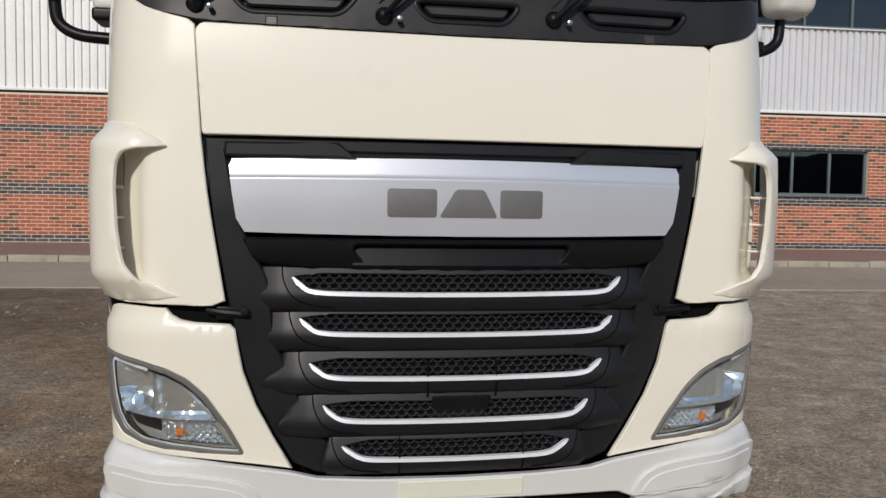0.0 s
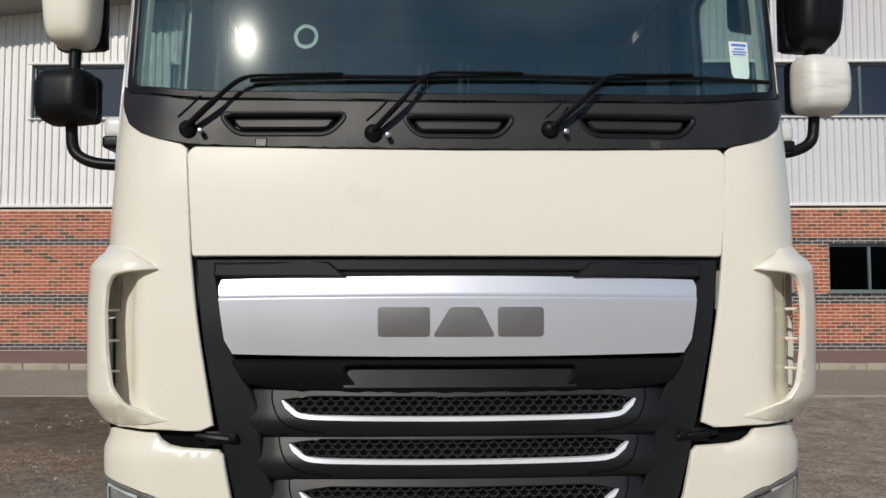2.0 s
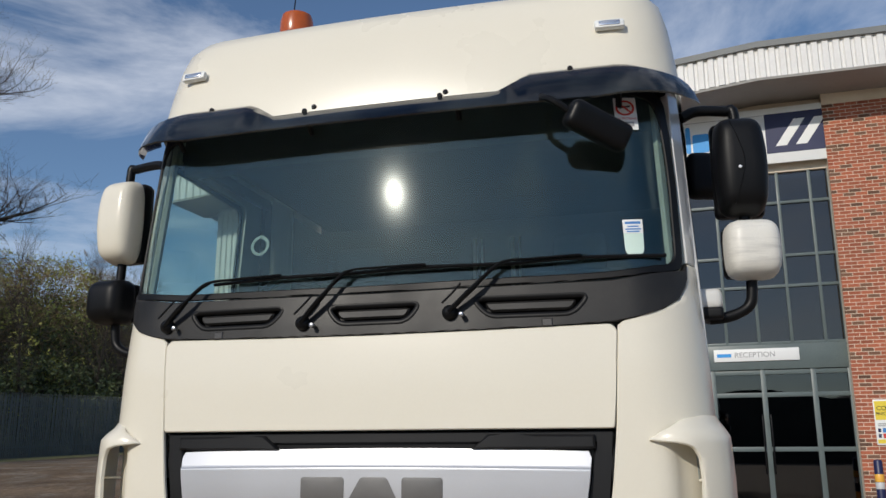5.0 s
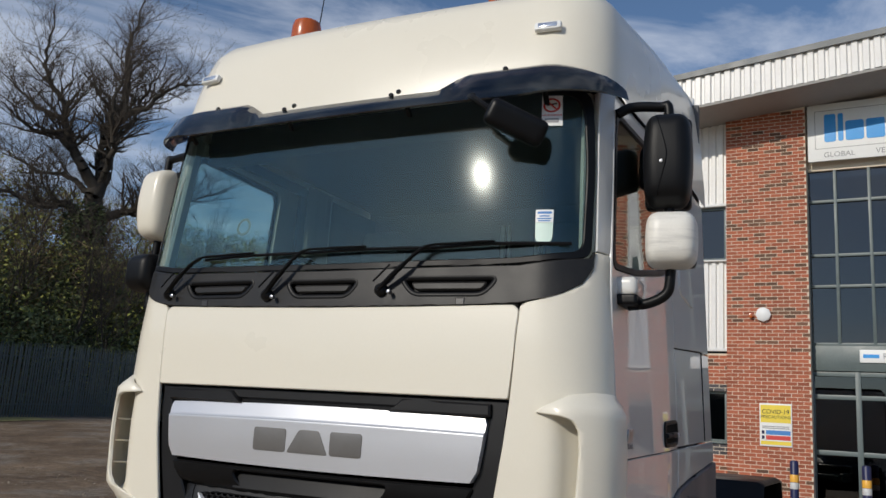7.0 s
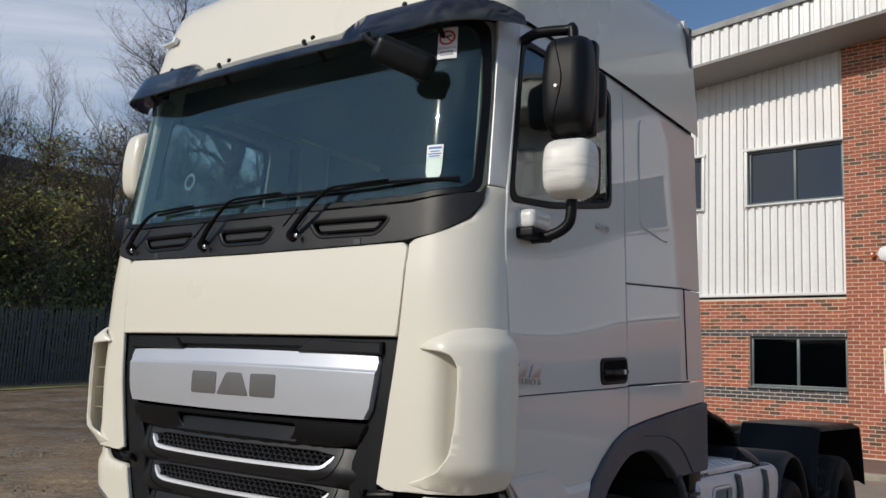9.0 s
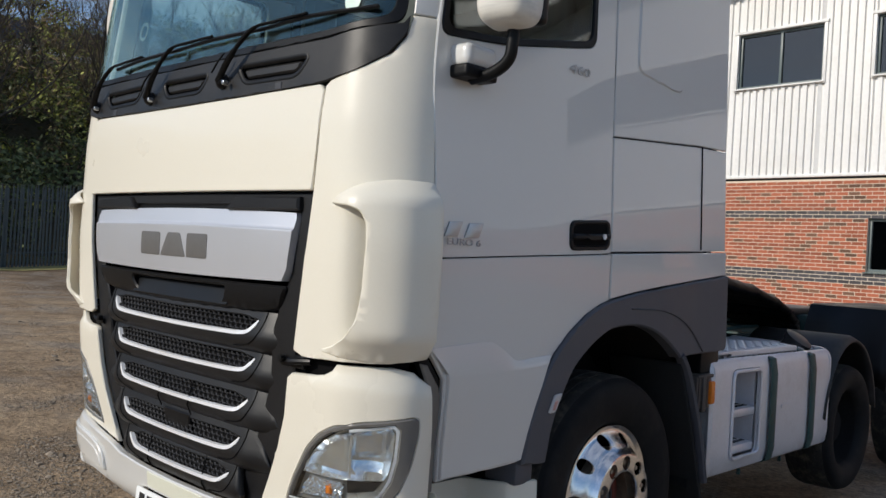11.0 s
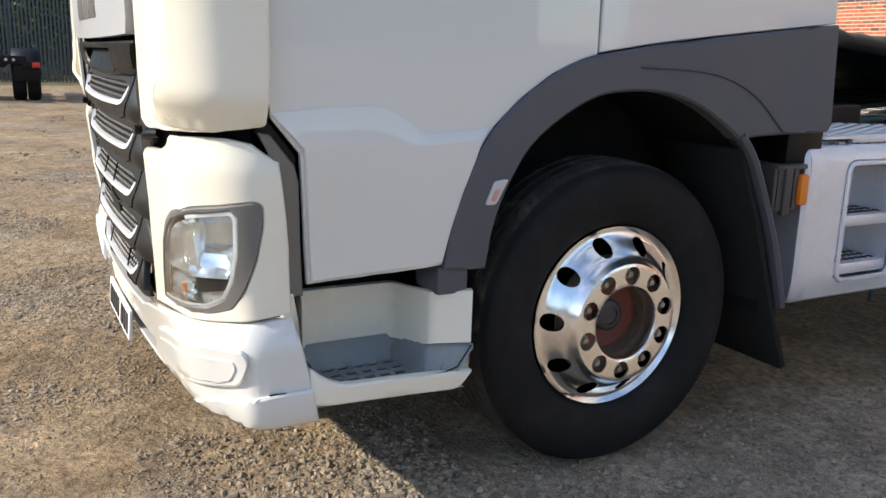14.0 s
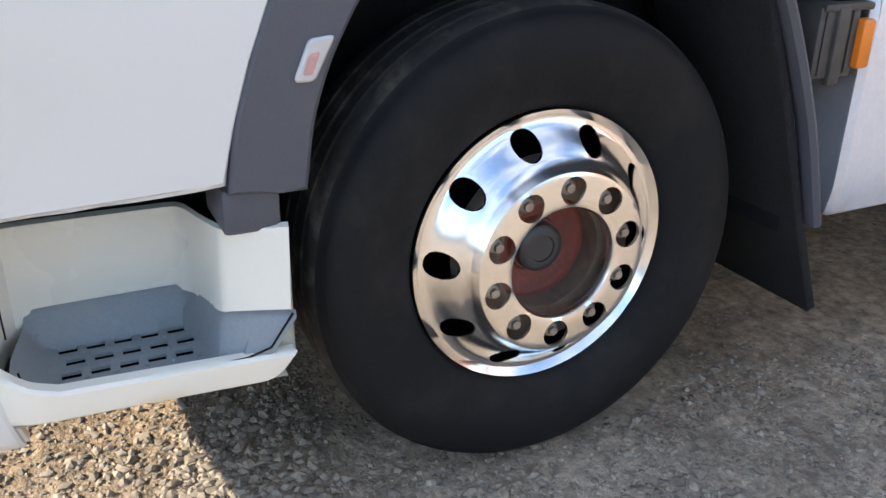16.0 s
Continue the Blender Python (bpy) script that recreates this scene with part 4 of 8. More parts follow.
def bulge(s, z):
    """How far the air deflector on the corner panel stands proud."""
    a = abs(s)
    rise = ease((a - 0.95) / 0.15) * ease((z - 1.125) / 0.10) * ease((1.715 - z) / 0.075)
    return (0.058 - 0.020 * ease((a - 1.20) / 0.15)) * rise


def dent(s, z):
    """The corner panel falls back behind the deflector, leaving an air slot."""
    return 0.034 * ease((abs(s) - 1.03) / 0.09) * ease((z - 1.17) / 0.07) * ease((1.66 - z) / 0.06)


def corner_skin(s, z, off=0.0):
    return skin(s, z, off + bulge(s, z))


def dented_skin(s, z, off=0.0):
    return skin(s, z, off - dent(s, z))


for side in (-1, 1):
    o = [(0.797, 1.135), (0.84, 1.118), (1.0, 1.122), (1.2, 1.128), (1.335, 1.15), (1.338, 1.30), (1.338, 1.6), (1.33, 1.8), (1.318, 2.0), (1.315, 2.25), (1.214, 2.25), (1.198, 2.175), (1.158, 2.122), (1.085, 2.083), (0.985, 2.053), (0.93, 2.036), (0.908, 2.02), (0.876, 1.672), (0.835, 1.38)]
    part("corner_panel", sheet(mirror(o, side), dented_skin, 0.014, 0.03, lip=0.004), CREAM, TRUCK, "cream corner panel")
    wing = [(0.925, 1.150), (1.0, 1.172), (1.062, 1.205), (1.098, 1.26), (1.115, 1.36), (1.120, 1.50), (1.118, 1.575), (1.098, 1.610), (1.06, 1.622), (0.975, 1.630), (1.01, 1.655), (1.10, 1.700), (1.20, 1.715), (1.335, 1.715), (1.342, 1.6), (1.342, 1.3), (1.338, 1.145), (1.2, 1.13), (1.05, 1.134)]
    df = part("air_deflector", sheet(mirror(rounded(wing, 0.012, 3), side), corner_skin, 0.016, 0.024, off=0.004, lip=0.004), CREAM, TRUCK, "cream wing-shaped air deflector standing off the corner")
    for zz in (1.30, 1.40, 1.50):
        part("deflector_fin", tube([skin(side * 1.185, zz, -0.03), skin(side * 1.185, zz, 0.038)], 0.005, 6), CREAM, df)
    # A pillar beside the screen
    o = [(1.215, 2.255), (1.315, 2.255), (1.315, 2.99), (1.215, 2.99)]
    part("pillar_panel", sheet(mirror(o, side), skin, 0.03, 0.05, off=0.0), WHITE, TRUCK)

# black panel under the windscreen with three grab recesses
REC = [(-0.59, 0.215), (-0.005, 0.19), (0.60, 0.215)]
rec_out = []
for cx, hw in REC:
    w0, w1 = hw, hw * 0.80
    z0 = 2.060 if abs(cx) < 0.1 else 2.066
    rec_out.append(rounded([(cx - w0, z0 + 0.066), (cx - w1 * 0.9, z0), (cx + w1 * 0.9, z0), (cx + w0, z0 + 0.066)], 0.035))
band = [(-1.20, 2.19), (-1.185, 2.165), (-1.145, 2.114), (-1.075, 2.075), (-0.975, 2.045), (-0.9, 2.032), (-0.45, 2.020), (0, 2.016), (0.45, 2.020), (0.9, 2.032), (0.975, 2.045), (1.075, 2.075), (1.145, 2.114), (1.185, 2.165), (1.20, 2.19), (1.205, 2.25), (1.185, 2.222), (0.9, 2.182), (0, 2.172), (-0.9, 2.182), (-1.185, 2.222), (-1.205, 2.25)]
cowl = part("scuttle_panel", sheet(band, skin, 0.02, 0.03, holes=rec_out, off=0.006), SCUTTLE, TRUCK, "sun-faded black plastic panel under the windscreen")
for (cx, hw), ro in zip(REC, rec_out):
    part("recess_lining", sheet([(cx - hw - 0.03, 2.04), (cx + hw + 0.03, 2.04), (cx + hw + 0.03, 2.15), (cx - hw - 0.03, 2.15)], skin, 0.004, 0.05, off=-0.04), BLACK, cowl)
    zt = 2.060 if abs(cx) < 0.1 else 2.066
    part("grab_bar", sheet(rounded([(cx - hw * 0.80, zt + 0.052), (cx - hw * 0.70, zt + 0.016), (cx + hw * 0.70, zt + 0.016), (cx + hw * 0.80, zt + 0.052)], 0.018), skin, 0.02, 0.03, off=0.004, lip=0.008), SCUTTLE, cowl)
    part("recess_rim", strip([(u, v) for u, v in ro + ro[:1]], skin, 0.0035, off=0.005), BLACK, cowl)
for cx in (-0.66, 0.66):
    part("catch_tab", sheet([(cx - 0.02, 2.022), (cx + 0.02, 2.022), (cx + 0.02, 2.052), (cx - 0.02, 2.052)], skin, 0.006, 0.03, off=0.010), FADED, cowl)

# windscreen with its black border
ws = [(-1.19, 2.222), (-0.9, 2.186), (0, 2.176), (0.9, 2.186), (1.19, 2.222), (1.205, 2.6), (1.185, 2.93), (0.9, 2.955), (0, 2.965), (-0.9, 2.955), (-1.185, 2.93), (-1.205, 2.6)]
ws_in = [(-1.15, 2.245), (-0.9, 2.213), (0, 2.203), (0.9, 2.213), (1.15, 2.245), (1.163, 2.6), (1.14, 2.895), (0.9, 2.915), (0, 2.925), (-0.9, 2.915), (-1.14, 2.895), (-1.163, 2.6)]
wsr = rounded(ws, [0.05, 0.1, 0.1, 0.1, 0.05, 0.1, 0.08, 0.1, 0.1, 0.1, 0.08, 0.1])
wsi = rounded(ws_in, [0.05, 0.1, 0.1, 0.1, 0.05, 0.1, 0.09, 0.1, 0.1, 0.1, 0.09, 0.1])
screen = part("windscreen", sheet(wsi, skin, 0.004, 0.05, off=-0.004, lip=0.0), SCREEN, TRUCK, "large tinted windscreen with a few dusty streaks")
part("rubber_surround", sheet(wsr, skin, 0.012, 0.04, holes=[wsi], off=0.002), BLACK, TRUCK)

# roof: high front lip, rising to the rear
levels = [(2.97, 0, 0.108, 1.19), (3.06, 0.02, 0.115, 1.186), (3.18, 0.06, 0.138, 1.172), (3.29, 0.13, 0.163, 1.156), (3.375, 0.20, 0.193, 1.135), (3.43, 0.26, 0.235, 1.10), (3.458, 0.30, 0.29, 1.03), (3.47, 0.32, 0.40, 0.8), (3.475, 0.325, 0.5, 0.4), (3.475, 0.325, 0.55, 0.004)]


def roof_point(s, k):
    zf, rise, ys, hw = levels[k]
    a = abs(s)
    x, y = float(np.interp(a, CS, CP[:, 0])), float(np.interp(a, CS, CP[:, 1]))
    y = min(y + ys, 2.262)
    return Vector(((1 if s >= 0 else -1) * x / 1.25 * hw, y, zf + rise * max(0, (y - ys)) / 2.0))


rb = bmesh.new()
ss = list(np.linspace(-3.4, 3.4, 91))
rows = [[rb.verts.new(roof_point(s, k)) for s in ss] for k in range(len(levels))]
for a, b in zip(rows, rows[1:]):
    for i in range(len(ss) - 1):
        rb.faces.new((a[i], a[i + 1], b[i + 1], b[i]))
bmesh.ops.remove_doubles(rb, verts=rb.verts[:], dist=0.003)
roof = part("roof", rb, CREAM, TRUCK, "cream high roof with a rounded front lip", smooth=60)
part("rear_wall", boxes(((-1.13, 2.20, 1.0), (1.13, 2.24, 3.68)), bevel=0.01), WHITE, TRUCK)
part("header_rail", sheet([(-1.24, 2.94), (1.24, 2.94), (1.24, 3.0), (-1.24, 3.0)], skin, 0.03, 0.06, off=-0.004), DEEP, TRUCK)

# doors and side panels
LOWER_ARCH = [(0.748, 0.74), (0.765, 0.86), (0.795, 0.96), (0.83, 1.05), (0.89, 1.14), (0.97, 1.215), (1.08, 1.285), (1.18, 1.325), (1.246, 1.342)]
for side in (-1, 1):
    fl = flank(side)
    door_out = [(0.215, 1.474), (1.242, 1.532), (1.242, 2.0), (1.25, 2.4), (1.262, 2.97), (0.345, 2.97), (0.30, 2.6), (0.252, 2.25), (0.228, 2.0)]
    win = rounded([(0.262, 2.205), (0.60, 2.235), (1.10, 2.335), (1.12, 2.90), (0.36, 2.90), (0.315, 2.6)], [0.05, 0.1, 0.05, 0.06, 0.05, 0.05])
    door = part("cab_door", sheet(door_out, fl, 0.03, 0.08, holes=[win]), WHITE, TRUCK, "plain white cab door with a black handle")
    gi = rounded([(0.295, 2.235), (0.60, 2.262), (1.072, 2.358), (1.09, 2.872), (0.385, 2.872), (0.345, 2.6)], [0.05, 0.1, 0.05, 0.06, 0.05, 0.05])
    part("window_rubber", sheet(win, fl, 0.012, 0.05, holes=[gi], off=0.003), BLACK, door)
    part("side_window", sheet(gi, fl, 0.004, 0.1, off=-0.006, lip=0), SIDEGLASS, door)
    ho = rounded([(0.941, 1.530), (1.226, 1.545), (1.228, 1.664), (0.941, 1.646)], 0.035)
    hi_ = rounded([(0.962, 1.550), (1.204, 1.563), (1.206, 1.646), (0.962, 1.628)], 0.025)
    hb = part("handle_recess", sheet(ho, fl, 0.012, 0.03, holes=[hi_], off=0.008, lip=0.006), BLACK, door, "black door handle in a recess")
    part("recess_back", sheet(hi_, fl, 0.004, 0.05, off=0.002, lip=0), DEEP, door)
    part("pull_handle", sheet(rounded([(0.950, 1.572), (1.215, 1.585), (1.216, 1.608), (0.951, 1.595)], 0.014), fl, 0.014, 0.02, off=0.020, lip=0.008), BLACK, door)
    part("door_lock", moved(lathe([(0, 0), (0.011, 0), (0.011, 0.006), (0, 0.007)], 14), pose(side * (half_width(1.6) + 0.018), 1.165, 1.594, 0, 90 * side, 0)), CHROME, door)
    low = [(0.215, 1.469), (0.222, 1.22), (0.235, 1.165), (0.315, 1.075), (0.345, 0.722), (0.748, 0.752)] + LOWER_ARCH[1:] + [(1.242, 1.527)]
    lower = part("door_extension", sheet(low, fl, 0.02, 0.05), WHITE, TRUCK, "white lower door panel with a raised crease")
    crest = curve_points([(0.232, 1.179, 0), (0.358, 1.187, 0), (0.513, 1.195, 0), (0.565, 1.184, 0), (0.622, 1.155, 0), (0.68, 1.124, 0), (0.778, 1.130, 0), (0.868, 1.137, 0)], 4)
    foot = curve_points([(0.318, 1.092, 0), (0.40, 1.095, 0), (0.50, 1.096, 0), (0.56, 1.096, 0), (0.61, 1.095, 0), (0.665, 1.094, 0), (0.765, 1.10, 0), (0.850, 1.108, 0)], 4)
    band = bmesh.new()
    edge_rows = [[band.verts.new(fl(p.x + (q.x - p.x) * k, p.y + (q.y - p.y) * k, h)) for k, h in ((0, -0.002), (0, 0.0035), (0.5, 0.0105), (1, 0.0150), (1.12, 0.0152))] for p, q in zip(crest, foot)]
    for a, b in zip(edge_rows, edge_rows[1:]):
        for k in range(4):
            band.faces.new((a[k], a[k + 1], b[k + 1], b[k]))
    part("door_crease", band, WHITE, lower)
    raised = [(0.325, 1.07), (0.352, 0.732), (0.742, 0.762)] + LOWER_ARCH[1:4] + [(p.x, p.y) for p in reversed(foot)]
    part("raised_panel", sheet(raised, fl, 0.016, 0.04, off=0.0148, lip=0.003), WHITE, lower)
    seal = [(0.205, 1.215), (0.228, 1.16), (0.305, 1.07), (0.335, 0.70), (0.275, 0.70), (0.262, 1.05), (0.20, 1.13)]
    part("door_seal", sheet(seal, fl, 0.03, 0.05, off=-0.012), BLACK, TRUCK)
    part("panel_flange", sheet([(0.296, 0.69), (0.334, 0.69), (0.314, 1.00), (0.300, 1.045), (0.232, 1.125), (0.20, 1.130), (0.256, 1.03)], fl, 0.01, 0.04, off=-0.004), BEZEL, TRUCK, "grey plastic edge strip beside the door")
    # rear quarter: four panels with seams
    part("quarter_panel", sheet([(1.250, 1.538), (2.275, 1.585), (2.275, 2.065), (2.0, 2.055), (1.250, 2.0)], fl, 0.02, 0.12), WHITE, TRUCK, "white side panel behind the door")
    part("quarter_panel", sheet([(1.250, 2.006), (2.0, 2.062), (2.275, 2.072), (2.29, 2.97), (1.270, 2.97), (1.257, 2.4)], fl, 0.02, 0.12), WHITE, TRUCK, "white upper side panel behind the door")
    blister = rounded([(1.42, 2.30), (1.80, 2.27), (1.86, 2.34), (1.86, 2.86), (1.45, 2.86)], 0.06)
    part("pressed_blister", sheet(blister, fl, 0.01, 0.05, off=0.007, lip=0.007), WHITE, TRUCK)
    part("side_skirt", sheet([(1.250, 1.348), (1.45, 1.378), (1.7, 1.408), (2.0, 1.44), (2.28, 1.468), (2.28, 1.578), (1.250, 1.530)], fl, 0.02, 0.1, off=0.004), WHITE, TRUCK)
    part("panel_seam", tube([fl(2.02, 1.58, 0.001), fl(2.02, 2.06, 0.001)], 0.004, 6), DEEP, TRUCK)
    part("inner_side", boxes(((side * 1.11, 0.38, 1.30), (side * 1.14, 2.20, 2.18)), ((side * 1.11, 1.28, 2.18), (side * 1.135, 2.20, 2.98)), ((side * 1.09, 0.42, 2.925), (side * 1.12, 1.3, 2.98))), TRIM, TRUCK)
    # wheel arch in grey plastic
    outer = [(p.x, p.y) for p in curve_points([(u, v, 0) for u, v in LOWER_ARCH], 4)] + [(1.45, 1.374), (1.7, 1.404), (2.0, 1.436), (2.285, 1.466), (2.315, 1.13), (2.30, 1.105), (1.955, 1.095)]
    inner = [(1.86, 1.085), (1.80, 1.125), (1.70, 1.178), (1.60, 1.215), (1.485, 1.237), (1.36, 1.238), (1.245, 1.222), (1.12, 1.165), (1.01, 1.085), (0.94, 0.98), (0.90, 0.87), (0.885, 0.775), (0.88, 0.735)]
    inner = [(p.x, p.y) for p in curve_points([(u, v, 0) for u, v in inner], 4)]
    part("wheel_arch", sheet(outer + inner, fl, 0.06, 0.035, off=0.018, lip=0.008), ARCH, TRUCK, "dark grey plastic wheel arch")
    part("arch_ridge", tube([fl(y, z, 0.018) for y, z in curve_points([(1.40, 1.30, 0), (1.70, 1.285, 0), (1.90, 1.22, 0), (2.05, 1.12, 0)], 6) and [(p.x, p.y) for p in curve_points([(1.40, 1.31, 0), (1.70, 1.295, 0), (1.90, 1.23, 0), (2.06, 1.11, 0)], 6)]], 0.007, 8, flat=0.4), ARCH, TRUCK)
    mk = part("marker_lamp", sheet(rounded([(0.860, 0.922), (0.894, 0.922), (0.930, 0.995), (0.887, 0.990)], 0.01), fl, 0.02, 0.02, off=0.028), MARKERLENS, TRUCK, "small clear side marker lamp")
    part("lamp_core", sheet(rounded([(0.873, 0.934), (0.889, 0.934), (0.903, 0.970), (0.886, 0.968)], 0.006), fl, 0.008, 0.02, off=0.0295, lip=0), mat("faded_red_lens", (0.52, 0.29, 0.26), 0.25, var=0.2, scale=20) if side < 0 else bpy.data.materials["faded_red_lens"], mk)
    # wheel well liner
    wl_ = bmesh.new()
    ring = []
    for a in np.linspace(math.radians(-8), math.radians(188), 28):
        ring.append([wl_.verts.new((side * x, 1.42 + 0.66 * math.cos(a) * (1 if a < 1.6 else 0.93), 0.55 + 0.705 * math.sin(a))) for x in (0.72, 1.185)])
    for p, q in zip(ring, ring[1:]):
        wl_.faces.new((p[0], p[1], q[1], q[0]))
    wl_.faces.new([q[0] for q in ring])
    part("wheel_well", wl_, WELL, TRUCK)

# lettering on the door: model badges as plain raised shapes, engine class and power as read
for side in (1,):
    fl = flank(side)

    def on_side(bm, y, z, off=0.006):
        return moved(bm, Matrix.Translation(flank(side)(y, z, off)) @ pose(0, 0, 0, 0, 0, 90))

    for y0, y1 in ((0.262, 0.352), (0.362, 0.458)):
        part("badge", sheet([(y0, 1.546), (y1 - 0.025, 1.549), (y1, 1.600), (y0 + 0.025, 1.596)], fl, 0.008, 0.03, off=0.008, lip=0.002), BADGECHROME, TRUCK, "plain chrome badge shape")
    part("badge", on_side(moved(text_bm("EURO 6", 0.032), Matrix.Diagonal((1.55, 1, 1, 1))), 0.360, 1.530), BADGECHROME, TRUCK, "small chrome engine class lettering")
    part("badge", on_side(moved(text_bm("460", 0.046), Matrix.Diagonal((1.9, 1, 1, 1))), 0.985, 2.222), BADGECHROME, TRUCK, "small chrome power figure")

# lower front corners with headlamps
LAMP = [(0.745, 0.605), (0.795, 0.70), (0.87, 0.815), (0.93, 0.872), (1.0, 0.908), (1.10, 0.932), (1.30, 0.957), (1.325, 0.95), (1.328, 0.90), (1.305, 0.80), (1.26, 0.72), (1.195, 0.668), (1.10, 0.642), (0.97, 0.626), (0.85, 0.612)]
LAMP_IN = [(0.768, 0.620), (0.813, 0.70), (0.884, 0.802), (0.940, 0.856), (1.0, 0.889), (1.08, 0.911), (1.225, 0.932), (1.246, 0.915), (1.240, 0.82), (1.216, 0.748), (1.172, 0.694), (1.10, 0.662), (0.97, 0.643), (0.85, 0.626)]
BOWL = [(0.842, 0.728), (0.862, 0.765), (0.905, 0.815), (0.952, 0.853), (1.005, 0.879), (1.08, 0.900), (1.215, 0.920), (1.230, 0.902), (1.224, 0.83), (1.204, 0.768), (1.185, 0.748), (1.05, 0.737)]


def rim_distance(u, v, poly):
    best = 9.0
    for (x0, y0), (x1, y1) in zip(poly, poly[1:] + poly[:1]):
        dx, dy = x1 - x0, y1 - y0
        t = max(0.0, min(1.0, ((u - x0) * dx + (v - y0) * dy) / (dx * dx + dy * dy)))
        best = min(best, math.hypot(u - x0 - t * dx, v - y0 - t * dy))
    return best


def lamp_bowl(s, z, off=0.0):
    """Reflector: a flat fluted pane on the inner side, a deep bowl with a stepped scoop on the outer."""
    a = abs(s)
    d = min(1.0, rim_distance(a, z, BOWL) / 0.022)
    t = ease((a - 1.030) / 0.016)
    pane = 0.026 + 0.0012 * math.sin(a * 150)
    q = ((a - 1.135) / 0.115) ** 2 + ((z - 0.845) / 0.10) ** 2
    bowl = 0.040 + 0.040 * max(0.0, 1 - q) - 0.024 * ease((0.815 - z) / 0.008) * ease((a - 1.052) / 0.006)
    return skin(s, z, off - 0.006 - (pane * (1 - t) + bowl * t) * math.sin(d * 1.5708))


for side in (-1, 1):
    o = [(0.766, 1.040), (0.785, 1.056), (0.90, 1.062), (0.945, 1.070), (0.975, 1.086), (0.995, 1.108), (1.12, 1.112), (1.22, 1.112), (1.30, 1.10), (1.372, 1.055), (1.392, 0.90), (1.400, 0.76), (1.405, 0.655), (1.15, 0.626), (0.9, 0.595), (0.72, 0.572), (0.585, 0.553), (0.65, 0.67), (0.705, 0.78), (0.745, 0.90)]

    def panel_skin(s_, z_, off=0.0):
        return skin(s_, z_, off - 0.020 * ease((z_ - 1.035) / 0.06) - 0.010 * ease((abs(s_) - 1.375) / 0.04))

    part("lamp_panel", sheet(mirror(o, side), panel_skin, 0.02, 0.032, holes=[mirror(rounded(LAMP, 0.02, 3), side)], off=0.002, lip=0.005), CREAM, TRUCK, "cream lower corner panel round the headlamp")
    hl = part("headlamp", sheet(mirror(rounded(LAMP, 0.02, 3), side), skin, 0.014, 0.025, holes=[mirror(LAMP_IN, side)], off=0.005, lip=0.005), BEZEL, TRUCK, "clear headlamp in a grey bezel")
    part("lamp_housing", sheet(mirror(LAMP_IN, side), skin, 0.006, 0.03, holes=[mirror(BOWL, side)], off=-0.032, lip=0), LAMPHOUSE, hl, "satin grey-brown lamp housing")
    part("lamp_bowl", sheet(mirror(BOWL, side), lamp_bowl, 0.006, 0.011, lip=0), REFLECTOR, hl, "fluted silver reflector", smooth=14)
    part("chrome_liner", strip([(side * u, v) for u, v in rounded(LAMP_IN, 0.02, 3)[20:] + LAMP_IN[:1]], skin, 0.0018, off=-0.002), CHROME, hl, "thin chrome liner")
    part("lamp_lens", sheet(mirror(LAMP_IN, side), skin, 0.004, 0.04, off=0.004, lip=0.003), CLEAR, hl)
    part("beam_divider", sheet(mirror([(1.050, 0.752), (1.057, 0.752), (1.064, 0.885), (1.056, 0.884)], side), skin, 0.03, 0.03, off=-0.020, lip=0), REFLECTOR, hl)
    part("beam_shelf", sheet(mirror([(0.875, 0.722), (1.185, 0.738), (1.190, 0.746), (0.880, 0.730)], side), skin, 0.035, 0.03, off=-0.022, lip=0), REFLECTOR, hl)
    part("indicator_bowl", sheet(mirror([(0.80, 0.640), (1.02, 0.664), (1.03, 0.722), (0.855, 0.712)], side), lambda s_, z_, off=0.0: skin(s_, z_, off - 0.016 + 0.008 * math.sin(s_ * 260) * math.sin(z_ * 300)), 0.006, 0.006), REFLECTOR, hl, "crystal-cut indicator bowl", smooth=10)
    part("indicator", sheet(mirror([(0.950, 0.672), (0.976, 0.675), (0.976, 0.702), (0.953, 0.700)], side), skin, 0.01, 0.03, off=-0.004), AMBER, hl, "amber indicator element")
    part("lamp_pocket", sheet(mirror([(1.04, 0.688), (1.145, 0.706), (1.185, 0.742), (1.04, 0.738)], side), skin, 0.01, 0.03, off=-0.018), BLACK, hl)
    # hinge pocket over the panel, its shade put into a near-black sheet
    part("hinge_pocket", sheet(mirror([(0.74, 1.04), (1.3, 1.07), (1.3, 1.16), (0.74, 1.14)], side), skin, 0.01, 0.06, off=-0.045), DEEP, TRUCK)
    part("hinge_plate", moved(boxes(((-0.030, -0.01, -0.022), (0.030, 0.01, 0.022)), bevel=0.004), Matrix.Translation(skin(side * 0.80, 1.092, -0.030))), BLACK, TRUCK, "dark hinge plate in the gap")
    part("hinge_bolt", moved(lathe([(0, 0), (0.013, 0), (0.013, 0.02), (0, 0.022)], 8), Matrix.Translation(skin(side * 0.735, 1.10, -0.012)) @ pose(0, 0, 0, 90, 0, 0)), BLACK, TRUCK)
    part("hinge_bracket", tube([skin(side * 0.72, 1.085, -0.02), skin(side * 0.80, 1.095, -0.01), skin(side * 0.86, 1.10, -0.03)], 0.012, 8), BLACK, TRUCK)


# bumper
def bumper_skin(s, z, off=0.0):
    t = max(0.0, min(1.0, (0.64 - z) / 0.07))
    b = max(0.0, min(1.0, (0.42 - z) / 0.1))
    return skin(s, z, off + 0.034 * t * t * (3 - 2 * t) - 0.03 * b * b)


